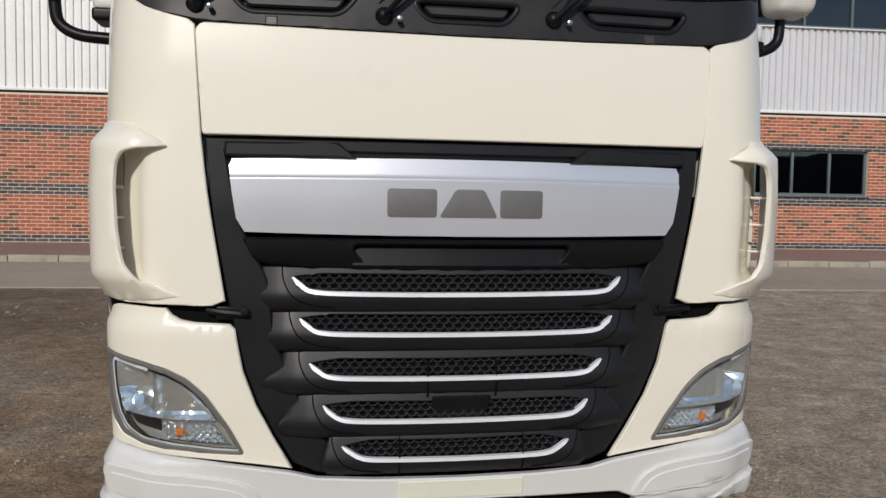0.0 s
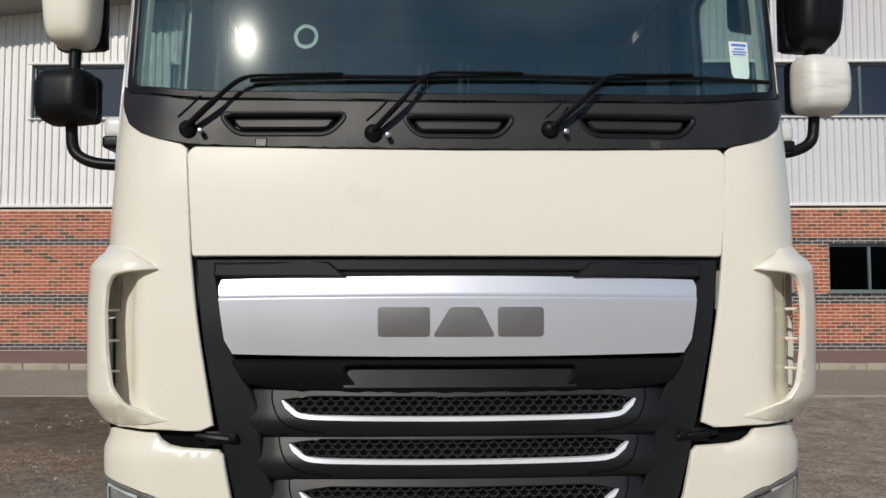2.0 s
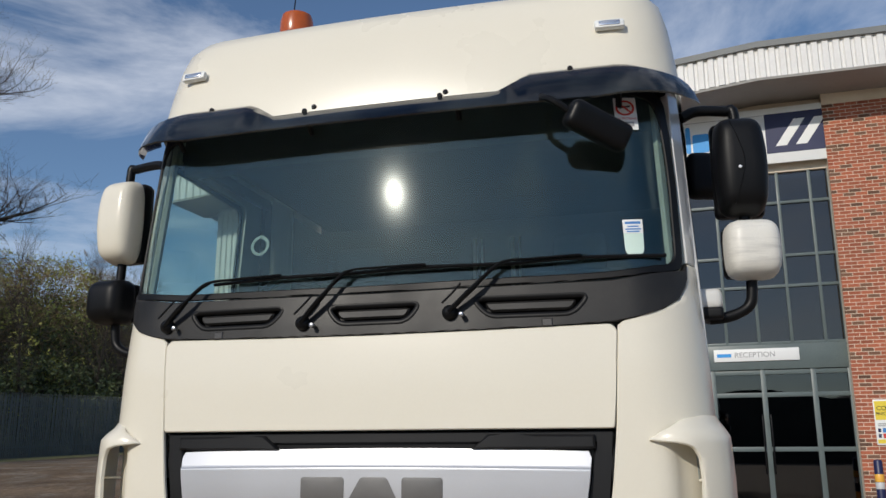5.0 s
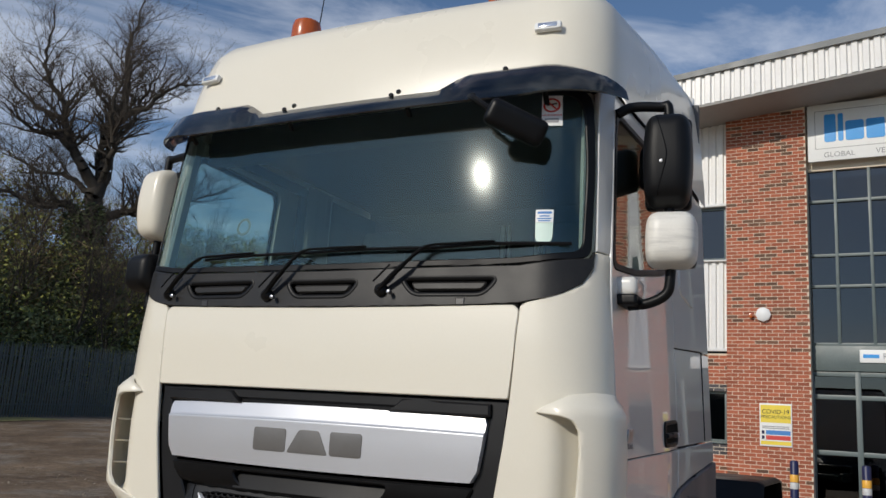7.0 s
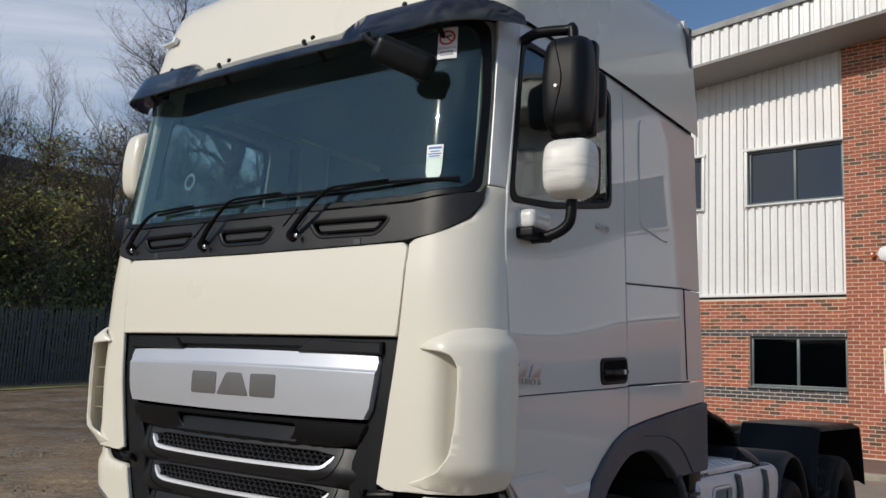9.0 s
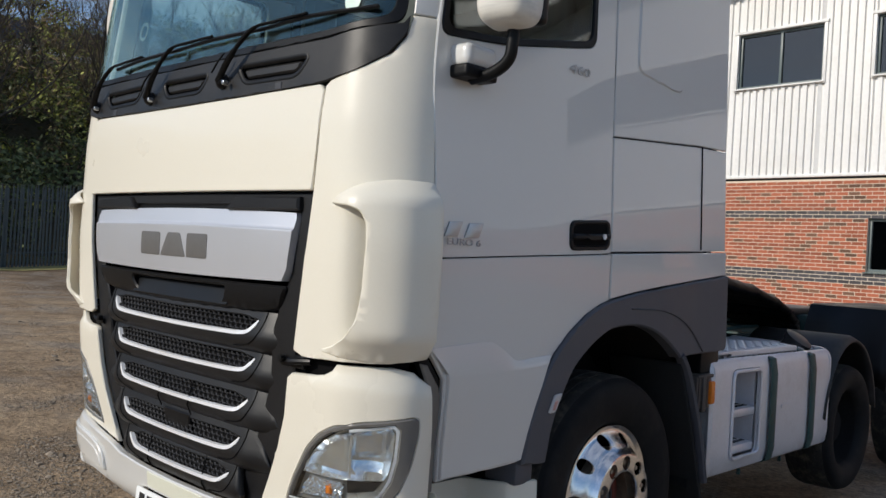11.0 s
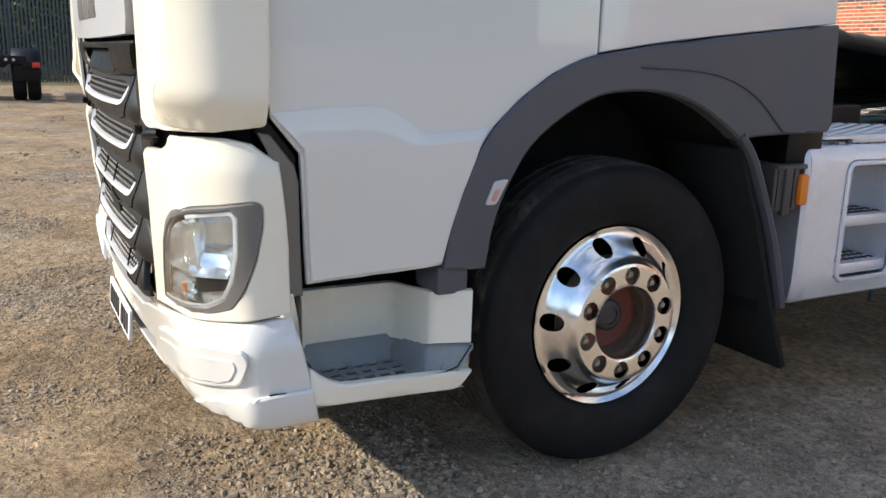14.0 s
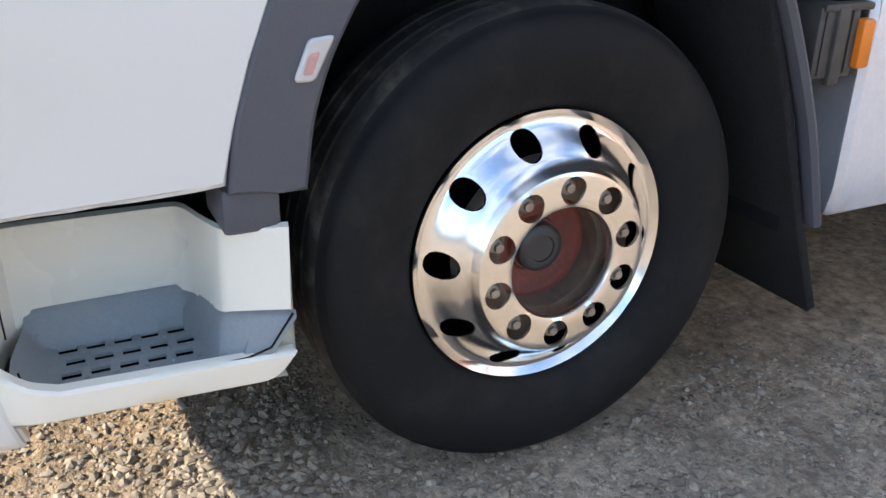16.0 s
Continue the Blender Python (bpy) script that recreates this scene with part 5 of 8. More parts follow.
bo = [(-1.475, 0.345), (-1.3, 0.345), (-1.1, 0.362), (-0.85, 0.375), (-0.5, 0.345), (0, 0.335), (0.5, 0.345), (0.85, 0.375), (1.1, 0.362), (1.3, 0.345), (1.475, 0.345), (1.44, 0.50), (1.405, 0.642), (1.15, 0.622), (0.9, 0.592), (0.72, 0.568), (0.585, 0.548), (0.50, 0.527), (0.3, 0.516), (0, 0.512), (-0.3, 0.516), (-0.5, 0.527), (-0.585, 0.548), (-0.72, 0.568), (-0.9, 0.592), (-1.15, 0.622), (-1.405, 0.642), (-1.44, 0.50)]
intake = rounded([(-0.32, 0.365), (0.66, 0.365), (0.70, 0.395), (0.62, 0.428), (-0.26, 0.428)], 0.02)
bumper = part("bumper", sheet(bo, bumper_skin, 0.03, 0.028, holes=[intake], lip=0.006), WHITE, TRUCK, "white lower bumper with a dark central intake")
part("intake_lining", sheet([(-0.4, 0.35), (0.78, 0.35), (0.78, 0.44), (-0.4, 0.44)], skin, 0.01, 0.08, off=-0.02), DEEP, bumper)
part("tow_cover", sheet(rounded([(-0.215, 0.440), (0.245, 0.440), (0.245, 0.506), (-0.215, 0.506)], 0.008), bumper_skin, 0.01, 0.04, off=0.004), mat("tow_cover_cream", (0.70, 0.70, 0.58), 0.4, var=0.03), bumper, "cream towing-eye cover")
for side in (-1, 1):
    fo = rounded([(0.665, 0.405), (0.70, 0.485), (0.76, 0.522), (0.88, 0.545), (1.10, 0.566), (1.245, 0.572), (1.268, 0.540), (1.225, 0.470), (1.08, 0.440), (0.88, 0.418)], [0.02, 0.03, 0.03, 0.05, 0.05, 0.05, 0.05, 0.06, 0.05, 0.05])
    fi = rounded([(0.70, 0.418), (0.73, 0.470), (0.78, 0.496), (0.88, 0.515), (1.10, 0.536), (1.205, 0.542), (1.215, 0.520), (1.18, 0.475), (1.06, 0.452), (0.88, 0.432)], [0.02, 0.03, 0.03, 0.05, 0.05, 0.04, 0.04, 0.05, 0.05, 0.05])
    fb_ = part("fog_lamp_blank", sheet(mirror(fo, side), bumper_skin, 0.024, 0.022, off=0.014, lip=0.007), WHITE, bumper)
    part("blank_face", sheet(mirror(fi, side), bumper_skin, 0.024, 0.022, off=0.0185, lip=0.005), WHITE, fb_)
    part("bumper_lip", sheet(mirror([(1.00, 0.371), (1.1, 0.363), (1.2, 0.355), (1.3, 0.347), (1.470, 0.347), (1.448, 0.450), (1.34, 0.448), (1.22, 0.430), (1.10, 0.405)], side), lambda s_, z_, off=0.0: bumper_skin(s_, z_, off + 0.007 + 0.009 * ease((abs(s_) - 1.0) / 0.25)), 0.03, 0.016, lip=0.006), WHITE, bumper)
plate = part("number_plate", moved(boxes(((-0.26, -0.006, -0.0555), (0.26, 0.006, 0.0555)), bevel=0.004), pose(-0.022, 0.056, 0.372, -4, 0, 0)), PAPER, TRUCK, "white number plate with dark bars")
for i, x in enumerate((-0.20, -0.135, -0.07, -0.005, 0.085, 0.15, 0.215)):
    part("plate_bar", moved(boxes(((x - 0.021, -0.009, -0.037), (x + 0.021, -0.005, 0.037))), pose(-0.022, 0.056, 0.372, -4, 0, 0)), BLACKINK, plate)

# grille: backing, silver band, lip, five slats with mesh and bright beads
gb = [(-0.868, 1.668), (-0.835, 1.38), (-0.79, 1.13), (-0.772, 1.05), (-0.742, 0.90), (-0.70, 0.78), (-0.645, 0.67), (-0.58, 0.565), (-0.50, 0.53), (-0.3, 0.518), (0, 0.514)]
gb = gb + [(-u, v) for u, v in reversed(gb[:-1])]
# near-black sheet stands for the shade behind the grille
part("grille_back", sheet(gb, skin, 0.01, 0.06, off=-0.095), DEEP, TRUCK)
fr_in = [(-0.80, 1.625), (-0.755, 1.40), (-0.66, 1.20), (-0.64, 1.0), (-0.56, 0.80), (-0.48, 0.66), (-0.40, 0.56), (0, 0.535)]
fr_in = fr_in + [(-u, v) for u, v in reversed(fr_in[:-1])]
part("grille_frame", sheet(gb, skin, 0.03, 0.05, holes=[fr_in], off=-0.022, lip=0.006), PLASTIC, TRUCK)
part("badge_surround", sheet([(-0.82, 1.645), (-0.79, 1.36), (0.79, 1.36), (0.82, 1.645)], skin, 0.02, 0.07, off=-0.034), BLACK, TRUCK)
for x0, x1 in ((-0.80, -0.43), (0.43, 0.80)):
    part("upper_block", sheet([(x0, 1.605), (x1, 1.605), (x1 + (0.06 if x0 < 0 else 0), 1.605), (x1, 1.655), (x0, 1.652)] if x0 < 0 else [(x0 - 0.06, 1.605), (x1, 1.605), (x1, 1.652), (x0, 1.655)], skin, 0.03, 0.05, off=0.0, lip=0.008), PLASTIC, TRUCK)


def badge_skin(s, z, off=0.0):
    t = max(0.0, min(1.0, (z - 1.543) / 0.006))
    return skin(s, z, off + 0.004 - 0.007 * t - 0.22 * max(0.0, z - 1.549))


BSTEP = (1.353, 1.40, 1.45, 1.50, 1.535, 1.541, 1.5435, 1.5455, 1.549, 1.56, 1.585, 1.609)
bpm = bmesh.new()
brows = []
for k, z in enumerate(BSTEP):
    row = []
    for q in np.linspace(-1, 1, 41):
        e = (z - 1.353) / 0.256
        hw_ = 0.752 + 0.036 * e - 0.020 * max(0.0, 1 - e / 0.06) - 0.012 * max(0.0, (e - 0.94) / 0.06)
        zz = z + (0.009 * q * q) * (1 - e) - 0.012 * q * q * e
        row.append((q * hw_, zz, badge_skin(q * hw_, z + 0.0)))
    brows.append([bpm.verts.new(Vector((p[2].x, p[2].y, p[1]))) for p in row])
for a, b in zip(brows, brows[1:]):
    for k in range(40):
        bpm.faces.new((a[k], a[k + 1], b[k + 1], b[k]))
rim_ = [*brows[0], *[r_[-1] for r_ in brows[1:]], *reversed(brows[-1][:-1]), *[r_[0] for r_ in reversed(brows[1:-1])]]
back_ = [bpm.verts.new(v.co + Vector((0, 0.035, 0))) for v in rim_]
for k in range(len(rim_)):
    bpm.faces.new((rim_[k], rim_[(k + 1) % len(rim_)], back_[(k + 1) % len(rim_)], back_[k]))
part("badge_panel", bpm, SILVER, TRUCK, "silver grille band with dark badge shapes")
for o in ([(-0.267, 1.416), (-0.10, 1.416), (-0.10, 1.510), (-0.267, 1.510)], [(-0.092, 1.416), (0.110, 1.416), (0.062, 1.510), (-0.035, 1.510)], [(0.118, 1.416), (0.267, 1.416), (0.267, 1.510), (0.118, 1.510)]):
    part("badge_shape", sheet(rounded(o, 0.012, 3), badge_skin, 0.006, 0.03, off=0.004, lip=0.002), BADGE, TRUCK, "plain dark grey badge shape")


def lip_skin(s, z, off=0.0):
    return skin(s, z, off - 0.006 - 0.30 * max(0.0, 1.30 - z))


lp = rounded([(-0.745, 1.345), (-0.40, 1.342), (-0.36, 1.342), (0, 1.34), (0.40, 1.342), (0.745, 1.345), (0.70, 1.262), (0.60, 1.247), (0, 1.235), (-0.60, 1.247), (-0.70, 1.262)], 0.02)
grab = rounded([(-0.385, 1.322), (0.385, 1.322), (0.345, 1.264), (-0.345, 1.264)], 0.03)
part("lower_lip", sheet(lp, lip_skin, 0.03, 0.03, holes=[grab], lip=0.008), BLACK, TRUCK)
part("lip_recess", sheet([(-0.40, 1.335), (0.40, 1.335), (0.38, 1.25), (-0.38, 1.25)], lambda s, z, off: skin(s, z, off - 0.046 + (1.33 - z) * 0.42), 0.005, 0.04), BLACK, TRUCK)


def hex_mesh(x0, x1, z0, z1, sk, cell=0.034):
    """A screen of flat hexagonal holes, trimmed to a band."""
    bm = bmesh.new()
    h = cell * 0.55
    nz = max(1, round((z1 - z0) / h))
    h = (z1 - z0) / nz
    for j in range(nz):
        zc = z0 + (j + 0.5) * h
        x = x0 + (cell / 2 if j % 2 else 0)
        while x < x1:
            ring = []
            for k in (1.0, 0.74):
                ring.append([bm.verts.new(sk(x + cell * 0.5 * k * cx, zc + h * 0.62 * k * cz, -0.009 - (0 if k == 1.0 else 0.004))) for cx, cz in ((1.1, 0), (0.62, 0.9), (-0.62, 0.9), (-1.1, 0), (-0.62, -0.9), (0.62, -0.9))])
            for i in range(6):
                bm.faces.new((ring[0][i], ring[0][(i + 1) % 6], ring[1][(i + 1) % 6], ring[1][i]))
            x += cell
    return bm


WINGS = (((0.735, -0.060), (0.742, 0.0), (0.715, 0.035), (0.695, 0.085), (0.680, 0.112)), ((0.752, -0.058), (0.758, 0.0), (0.735, 0.035), (0.690, 0.060), (0.665, 0.104)), ((0.655, -0.052), (0.688, -0.02), (0.668, 0.01), (0.625, 0.055), (0.605, 0.112)), ((0.620, -0.056), (0.645, -0.02), (0.615, 0.02), (0.575, 0.075), (0.562, 0.112)), ((0.465, -0.050), (0.49, -0.02), (0.475, 0.03), (0.460, 0.075), (0.455, 0.098)))


def slat_skin(zc, hw=0.5):
    def f(s, z, off=0.0):
        return skin(s, z, off - float(np.interp(zc, [0.58, 1.0], [0.004, 0.034])) - 0.026 * ease((abs(s) - hw - 0.02) / 0.13) + float(np.interp(z - zc, [-0.068, -0.058, -0.045, -0.02, 0.0, 0.07, 0.118], [-0.012, 0.010, 0.023, 0.032, 0.032, 0.006, -0.014])))
    return f


for i, (zc, hw, ze) in enumerate(((1.156, 0.578, 1.213), (1.018, 0.555, 1.074), (0.867, 0.523, 0.921), (0.718, 0.478, 0.776), (0.582, 0.413, 0.632))):
    wg = [(x, zc + dz) for x, dz in WINGS[i]]
    body = wg + [(0.0, wg[-1][1] - 0.002)] + [(-x, z) for x, z in reversed(wg)] + [(0.0, wg[0][1] - 0.006)]
    hole = [(-hw + 0.004, ze), (-hw + 0.030, zc + 0.034), (-hw + 0.080, zc + 0.012), (-hw * 0.6, zc + 0.006), (0, zc + 0.003), (hw * 0.6, zc + 0.006), (hw - 0.080, zc + 0.012), (hw - 0.030, zc + 0.034), (hw - 0.004, ze), (hw - 0.10, zc + 0.067), (0, zc + 0.063), (-hw + 0.10, zc + 0.067)]
    sk = slat_skin(zc, hw)
    louv = part("grille_slat", sheet(body, sk, 0.022, 0.02, holes=[hole], lip=0.005), PLASTIC, TRUCK, "dark grey grille slat with a bright bead and hexagonal mesh")
    for sd in (-1, 1):
        part("insert_seam", tube([sk(sd * p.x, p.y, 0.0005) for p in curve_points([(hw + 0.035, zc + 0.106, 0), (hw + 0.032, zc + 0.055, 0), (hw + 0.005, zc + 0.0, 0), (hw - 0.05, zc - 0.032, 0), (hw - 0.14, zc - 0.045, 0)], 5)], 0.0024, 5), DEEP, louv)
    part("mesh_screen", hex_mesh(-hw + 0.02, hw - 0.02, zc + 0.0, zc + 0.072, sk), MESHM, louv, smooth=0)
    # shade behind the mesh, as a near-black sheet
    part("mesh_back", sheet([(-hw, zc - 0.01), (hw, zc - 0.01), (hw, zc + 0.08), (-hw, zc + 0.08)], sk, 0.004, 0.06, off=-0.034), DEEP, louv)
    path = curve_points([(-hw, ze, 0), (-hw + 0.025, zc + 0.032, 0), (-hw + 0.075, zc + 0.008, 0), (-hw * 0.6, zc + 0.001, 0), (0, zc - 0.002, 0), (hw * 0.6, zc + 0.001, 0), (hw - 0.075, zc + 0.008, 0), (hw - 0.025, zc + 0.032, 0), (hw, ze, 0)], 8)
    bead = bmesh.new()
    pr = []
    for a, p in enumerate(path):
        wz = 0.0082
        d = (path[min(a + 1, len(path) - 1)] - path[max(a - 1, 0)]).normalized()
        nx, nz = -d.y, d.x
        fw = 0.35 + 0.65 * min(1.0, min(a, len(path) - 1 - a) / 6)
        pr.append([bead.verts.new(sk(p.x + nx * q * wz * fw, p.y + nz * q * wz * fw, o_)) for q, o_ in ((-1, -0.012), (-0.8, 0.003), (0.8, 0.004), (1, -0.012))])
    for a, b in zip(pr, pr[1:]):
        for q in range(3):
            bead.faces.new((a[q], a[q + 1], b[q + 1], b[q]))
    part("bright_bead", bead, CHROME, louv, "satin silver bead")
part("sensor_block", sheet(rounded([(-0.085, 0.712), (0.10, 0.712), (0.118, 0.80), (-0.10, 0.80)], 0.012), skin, 0.05, 0.04, off=-0.004, lip=0.006), BLACK, TRUCK)
for zc_, z0, z1, xs in ((0.852, 0.80, 0.96, (-0.115, 0.13)), (0.574, 0.52, 0.67, (-0.21, 0.24))):
    for x in xs:
        part("grille_seam", tube([slat_skin(zc_)(x, zz_, 0.002) for zz_ in np.linspace(z0, z1, 5)], 0.003, 5), DEEP, TRUCK)

# sun visor
vb = bmesh.new()
vs_ = []
for s in np.linspace(-1.27, 1.27, 61):
    a = abs(s)
    drop = float(np.interp(a, [0, 0.5, 0.62, 1.0, 1.2, 1.27], [0.0, 0.0, 0.070, 0.080, 0.055, 0.02]))
    top = skin(s, 2.948 + drop, 0.03)
    low = skin(s, 2.850 + float(np.interp(a, [0, 0.9, 1.2, 1.27], [0.0, 0.005, 0.040, 0.050])), float(np.interp(a, [0, 1.0, 1.27], [0.125, 0.13, 0.10])))
    mid = skin(s, 2.925 + drop * 0.8, 0.088)
    vs_.append([vb.verts.new(p) for p in (top, mid, low)] + [vb.verts.new(p - Vector((0, -0.004, 0.006))) for p in (low, mid, top)])
for a, b in zip(vs_, vs_[1:]):
    for q in range(6):
        vb.faces.new((a[q], a[(q + 1) % 6], b[(q + 1) % 6], b[q]))
visor = part("sun_visor", vb, VISORM, TRUCK, "smoked plastic sun visor over the windscreen")
for s, z in ((-0.83, 3.016), (-0.31, 2.966), (-0.335, 2.936), (0.28, 2.966), (0.265, 2.936), (0.80, 3.018), (0.82, 2.985)):
    part("visor_screw", moved(lathe([(0, 0), (0.012, 0), (0.010, 0.008), (0, 0.010)], 10), Matrix.Translation(skin(s, z, 0.04 if z > 2.95 else 0.075)) @ pose(0, 0, 0, 70, 0, 0)), BLACK, visor)
for s in (-0.98, -0.33, 0.33, 0.98):
    part("visor_bracket", tube([skin(s, 2.86, 0.0), skin(s, 2.905, 0.05), skin(s, 2.905, 0.085)], 0.012, 6), BLACK, visor)

# roof lamps, beacons, aerial
for x in (-0.915, 0.90):
    ml = part("roof_marker", moved(boxes(((-0.058, -0.014, -0.02), (0.058, 0.014, 0.02)), bevel=0.009), pose(x, 0.168, 3.218, -14, 0, 5 * (1 if x > 0 else -1))), PAPER, TRUCK, "clear roof marker lamp")
    part("lamp_lens", moved(boxes(((-0.042, -0.017, -0.012), (0.042, -0.010, 0.012)), bevel=0.004), pose(x, 0.168, 3.218, -14, 0, 5 * (1 if x > 0 else -1))), REFLECTOR, ml)
for x in (-0.57, 0.57):
    be = part("beacon", lathe([(0, 0), (0.088, 0), (0.088, 0.035), (0.08, 0.045), (0, 0.045)], 24, pose(x, 0.46, 3.465)), BLACK, TRUCK, "amber rotating beacon on a black base")
    part("beacon_dome", lathe([(0.078, 0.045), (0.08, 0.06), (0.078, 0.12), (0.07, 0.15), (0.045, 0.165), (0, 0.170)], 24, pose(x, 0.46, 3.465)), BEACON, be)
part("aerial", tube([(-0.80, 0.85, 3.5), (-0.79, 0.85, 3.75), (-0.76, 0.84, 4.0)], [0.006, 0.004, 0.003], 6), BLACK, TRUCK)


# wipers
def wiper(px, pz, ex, ez, tx, tz):
    w = part("wiper_arm", tube(curve_points([skin(px, pz, 0.03), skin(px + (ex - px) * 0.5, pz + (ez - pz) * 0.5, 0.05), skin(ex, ez, 0.04), skin(ex + 0.12, ez + 0.012, 0.034), skin((ex + tx) / 2, (ez + tz) / 2 + 0.012, 0.032)], 5), [0.0135] * 6 + [0.010] * 5 + [0.007] * 10, 8, flat=0.7), BLACK, TRUCK, "black windscreen wiper")
    part("wiper_blade", tube(curve_points([skin(ex + 0.02, ez + 0.0, 0.016), skin((ex + tx) / 2, (ez + tz) / 2 + 0.004, 0.018), skin(tx, tz, 0.016)], 8), 0.0075, 6), BLACK, w)
    part("wiper_pivot", moved(lathe([(0, 0), (0.030, 0), (0.026, 0.018), (0.013, 0.030), (0, 0.032)], 14), Matrix.Translation(skin(px, pz, 0.004)) @ pose(0, 0, 0, 90, 0, 0)), BLACK, w)
    part("washer_jet", moved(lathe([(0, 0), (0.009, 0), (0.009, 0.02), (0, 0.024)], 8), Matrix.Translation(skin(px + 0.05, pz - 0.012, 0.02)) @ pose(0, 0, 0, 90, 0, 0)), BADGECHROME, w)
    part("wiper_link", tube([skin(px - 0.02, pz + 0.03, 0.05), skin(px + 0.02, pz + 0.065, 0.055), skin(px + 0.05, pz + 0.10, 0.05)], 0.004, 6), BLACK, w)


wiper(-0.907, 2.083, -0.725, 2.242, -0.06, 2.252)
wiper(-0.29, 2.068, -0.11, 2.252, 0.53, 2.256)
wiper(0.30, 2.084, 0.50, 2.255, 1.10, 2.268)


# mirrors
def rounded_block(a, b, r, m, taper=0.0, barrel=0.0):
    """A softened block, narrowed towards its front by taper and towards its top and foot by barrel."""
    bm = bmesh.new()
    box(bm, a, b)
    bmesh.ops.bevel(bm, geom=bm.edges[:], offset=r, segments=5, affect="EDGES", profile=0.6)
    if taper:
        for v in bm.verts:
            k = 1 - taper * (b[1] - v.co.y) / (b[1] - a[1])
            v.co.x, v.co.z = v.co.x * k, v.co.z * k
    if barrel:
        bmesh.ops.subdivide_edges(bm, edges=[e for e in bm.edges if abs(e.verts[0].co.z - e.verts[1].co.z) > 0.4 * (b[2] - a[2])], cuts=7)
        for v in bm.verts:
            k = 1 - barrel * abs(2 * v.co.z / (b[2] - a[2])) ** 2
            v.co.x, v.co.y = v.co.x * k, b[1] + (v.co.y - b[1]) * k
    return moved(bm, m)


for side in (-1, 1):
    mx, my = side * (1.350 if side > 0 else 1.376), 0.41
    zm, zs = (2.663, 2.332) if side > 0 else (2.640, 2.262)
    hs = 0.120 if side > 0 else 0.108
    arm = part("mirror_arm", tube(curve_points([(side * 1.15, 0.36, 2.875), (side * 1.21, 0.38, 2.905), (mx - side * 0.03, my, 2.905), (mx, my, 2.89), (mx, my, 2.66), (mx + side * 0.012, my, zs), (mx + side * 0.012, my, zs - hs - 0.03), (mx - side * 0.005, my, zs - hs - 0.09), (mx - side * 0.07, my - 0.005, zs - hs - 0.125), (side * 1.20, 0.40, zs - hs - 0.135)], 5), 0.021, 10), BLACK, TRUCK, "black tubular mirror arm")
    turn = pose(mx, my, zm, 0, 0, side * 8)
    big_front, small_front = (CREAM, BLACK) if side < 0 else (BLACK, SCUFFED)
    big = part("main_mirror", rounded_block((-0.104, -0.12, -0.208), (0.104, 0.03, 0.208), 0.066, turn, 0.14, 0.20), big_front, TRUCK, "tall main mirror housing, white cover" if side < 0 else "tall main mirror housing in scratched black plastic")
    part("mirror_back", rounded_block((-0.092, 0.0, -0.192), (0.092, 0.07, 0.192), 0.028, turn), BLACK, big)
    part("mirror_glass", moved(boxes(((-0.085, 0.068, -0.178), (0.085, 0.074, 0.178)), bevel=0.002), turn), mat("mirror_silver", (0.8, 0.8, 0.8), 0.03, metal=1.0, var=0.0), big)
    if side > 0:
        part("cover_ridge", tube([turn @ p for p in curve_points([(-0.040, -0.098, 0.165), (-0.018, -0.114, 0.09), (0.0, -0.121, 0.0), (-0.018, -0.114, -0.09), (-0.040, -0.098, -0.165)], 5)], 0.0035, 6, flat=0.6), BLACK, big)
        part("cover_screw", moved(lathe([(0, 0), (0.007, 0), (0.006, 0.004), (0, 0.005)], 10), turn @ pose(-0.02, -0.122, -0.03, 90, 0, 0)), CHROME, big)
    t2 = pose(mx + side * 0.016, my, zs, 0, 0, side * 8)
    small = part("wide_mirror", rounded_block((-0.106, -0.12, -hs), (0.108, 0.03, hs), 0.064, t2, 0.14, 0.10), small_front, TRUCK, "square wide-angle mirror housing, black cover" if side < 0 else "square wide-angle mirror housing with a scuffed white cover")
    part("mirror_back", rounded_block((-0.095, 0.0, 0.02 - hs), (0.095, 0.06, hs - 0.02), 0.028, t2), BLACK, small)
    part("mirror_foot", rounded_block((-0.055, -0.075, -0.035), (0.055, 0.075, 0.045), 0.03, pose(side * 1.195, 0.40, 2.140)), WHITE, TRUCK)
    part("foot_base", rounded_block((-0.056, -0.078, -0.022), (0.056, 0.078, 0.022), 0.014, pose(side * 1.195, 0.40, 2.092)), BLACK, TRUCK)
part("kerb_mirror", rounded_block((-0.125, -0.045, -0.055), (0.125, 0.038, 0.055), 0.036, pose(0.847, -0.005, 2.736, 14, 22, 31)), BLACK, TRUCK, "black front mirror hanging over the screen")
part("kerb_mirror_arm", tube(curve_points([(0.655, 0.06, 2.90), (0.655, -0.03, 2.86), (0.70, -0.07, 2.825), (0.765, -0.055, 2.775)], 5), 0.013, 8), BLACK, TRUCK)
part("kerb_mirror", rounded_block((-0.09, -0.05, -0.10), (0.09, 0.05, 0.10), 0.045, pose(1.25, 0.72, 2.74, 0, 0, 20)), BLACK, TRUCK, "black kerb-side mirror over the door window")

# ---- wheels, steps, tank and chassis of the tractor unit ----


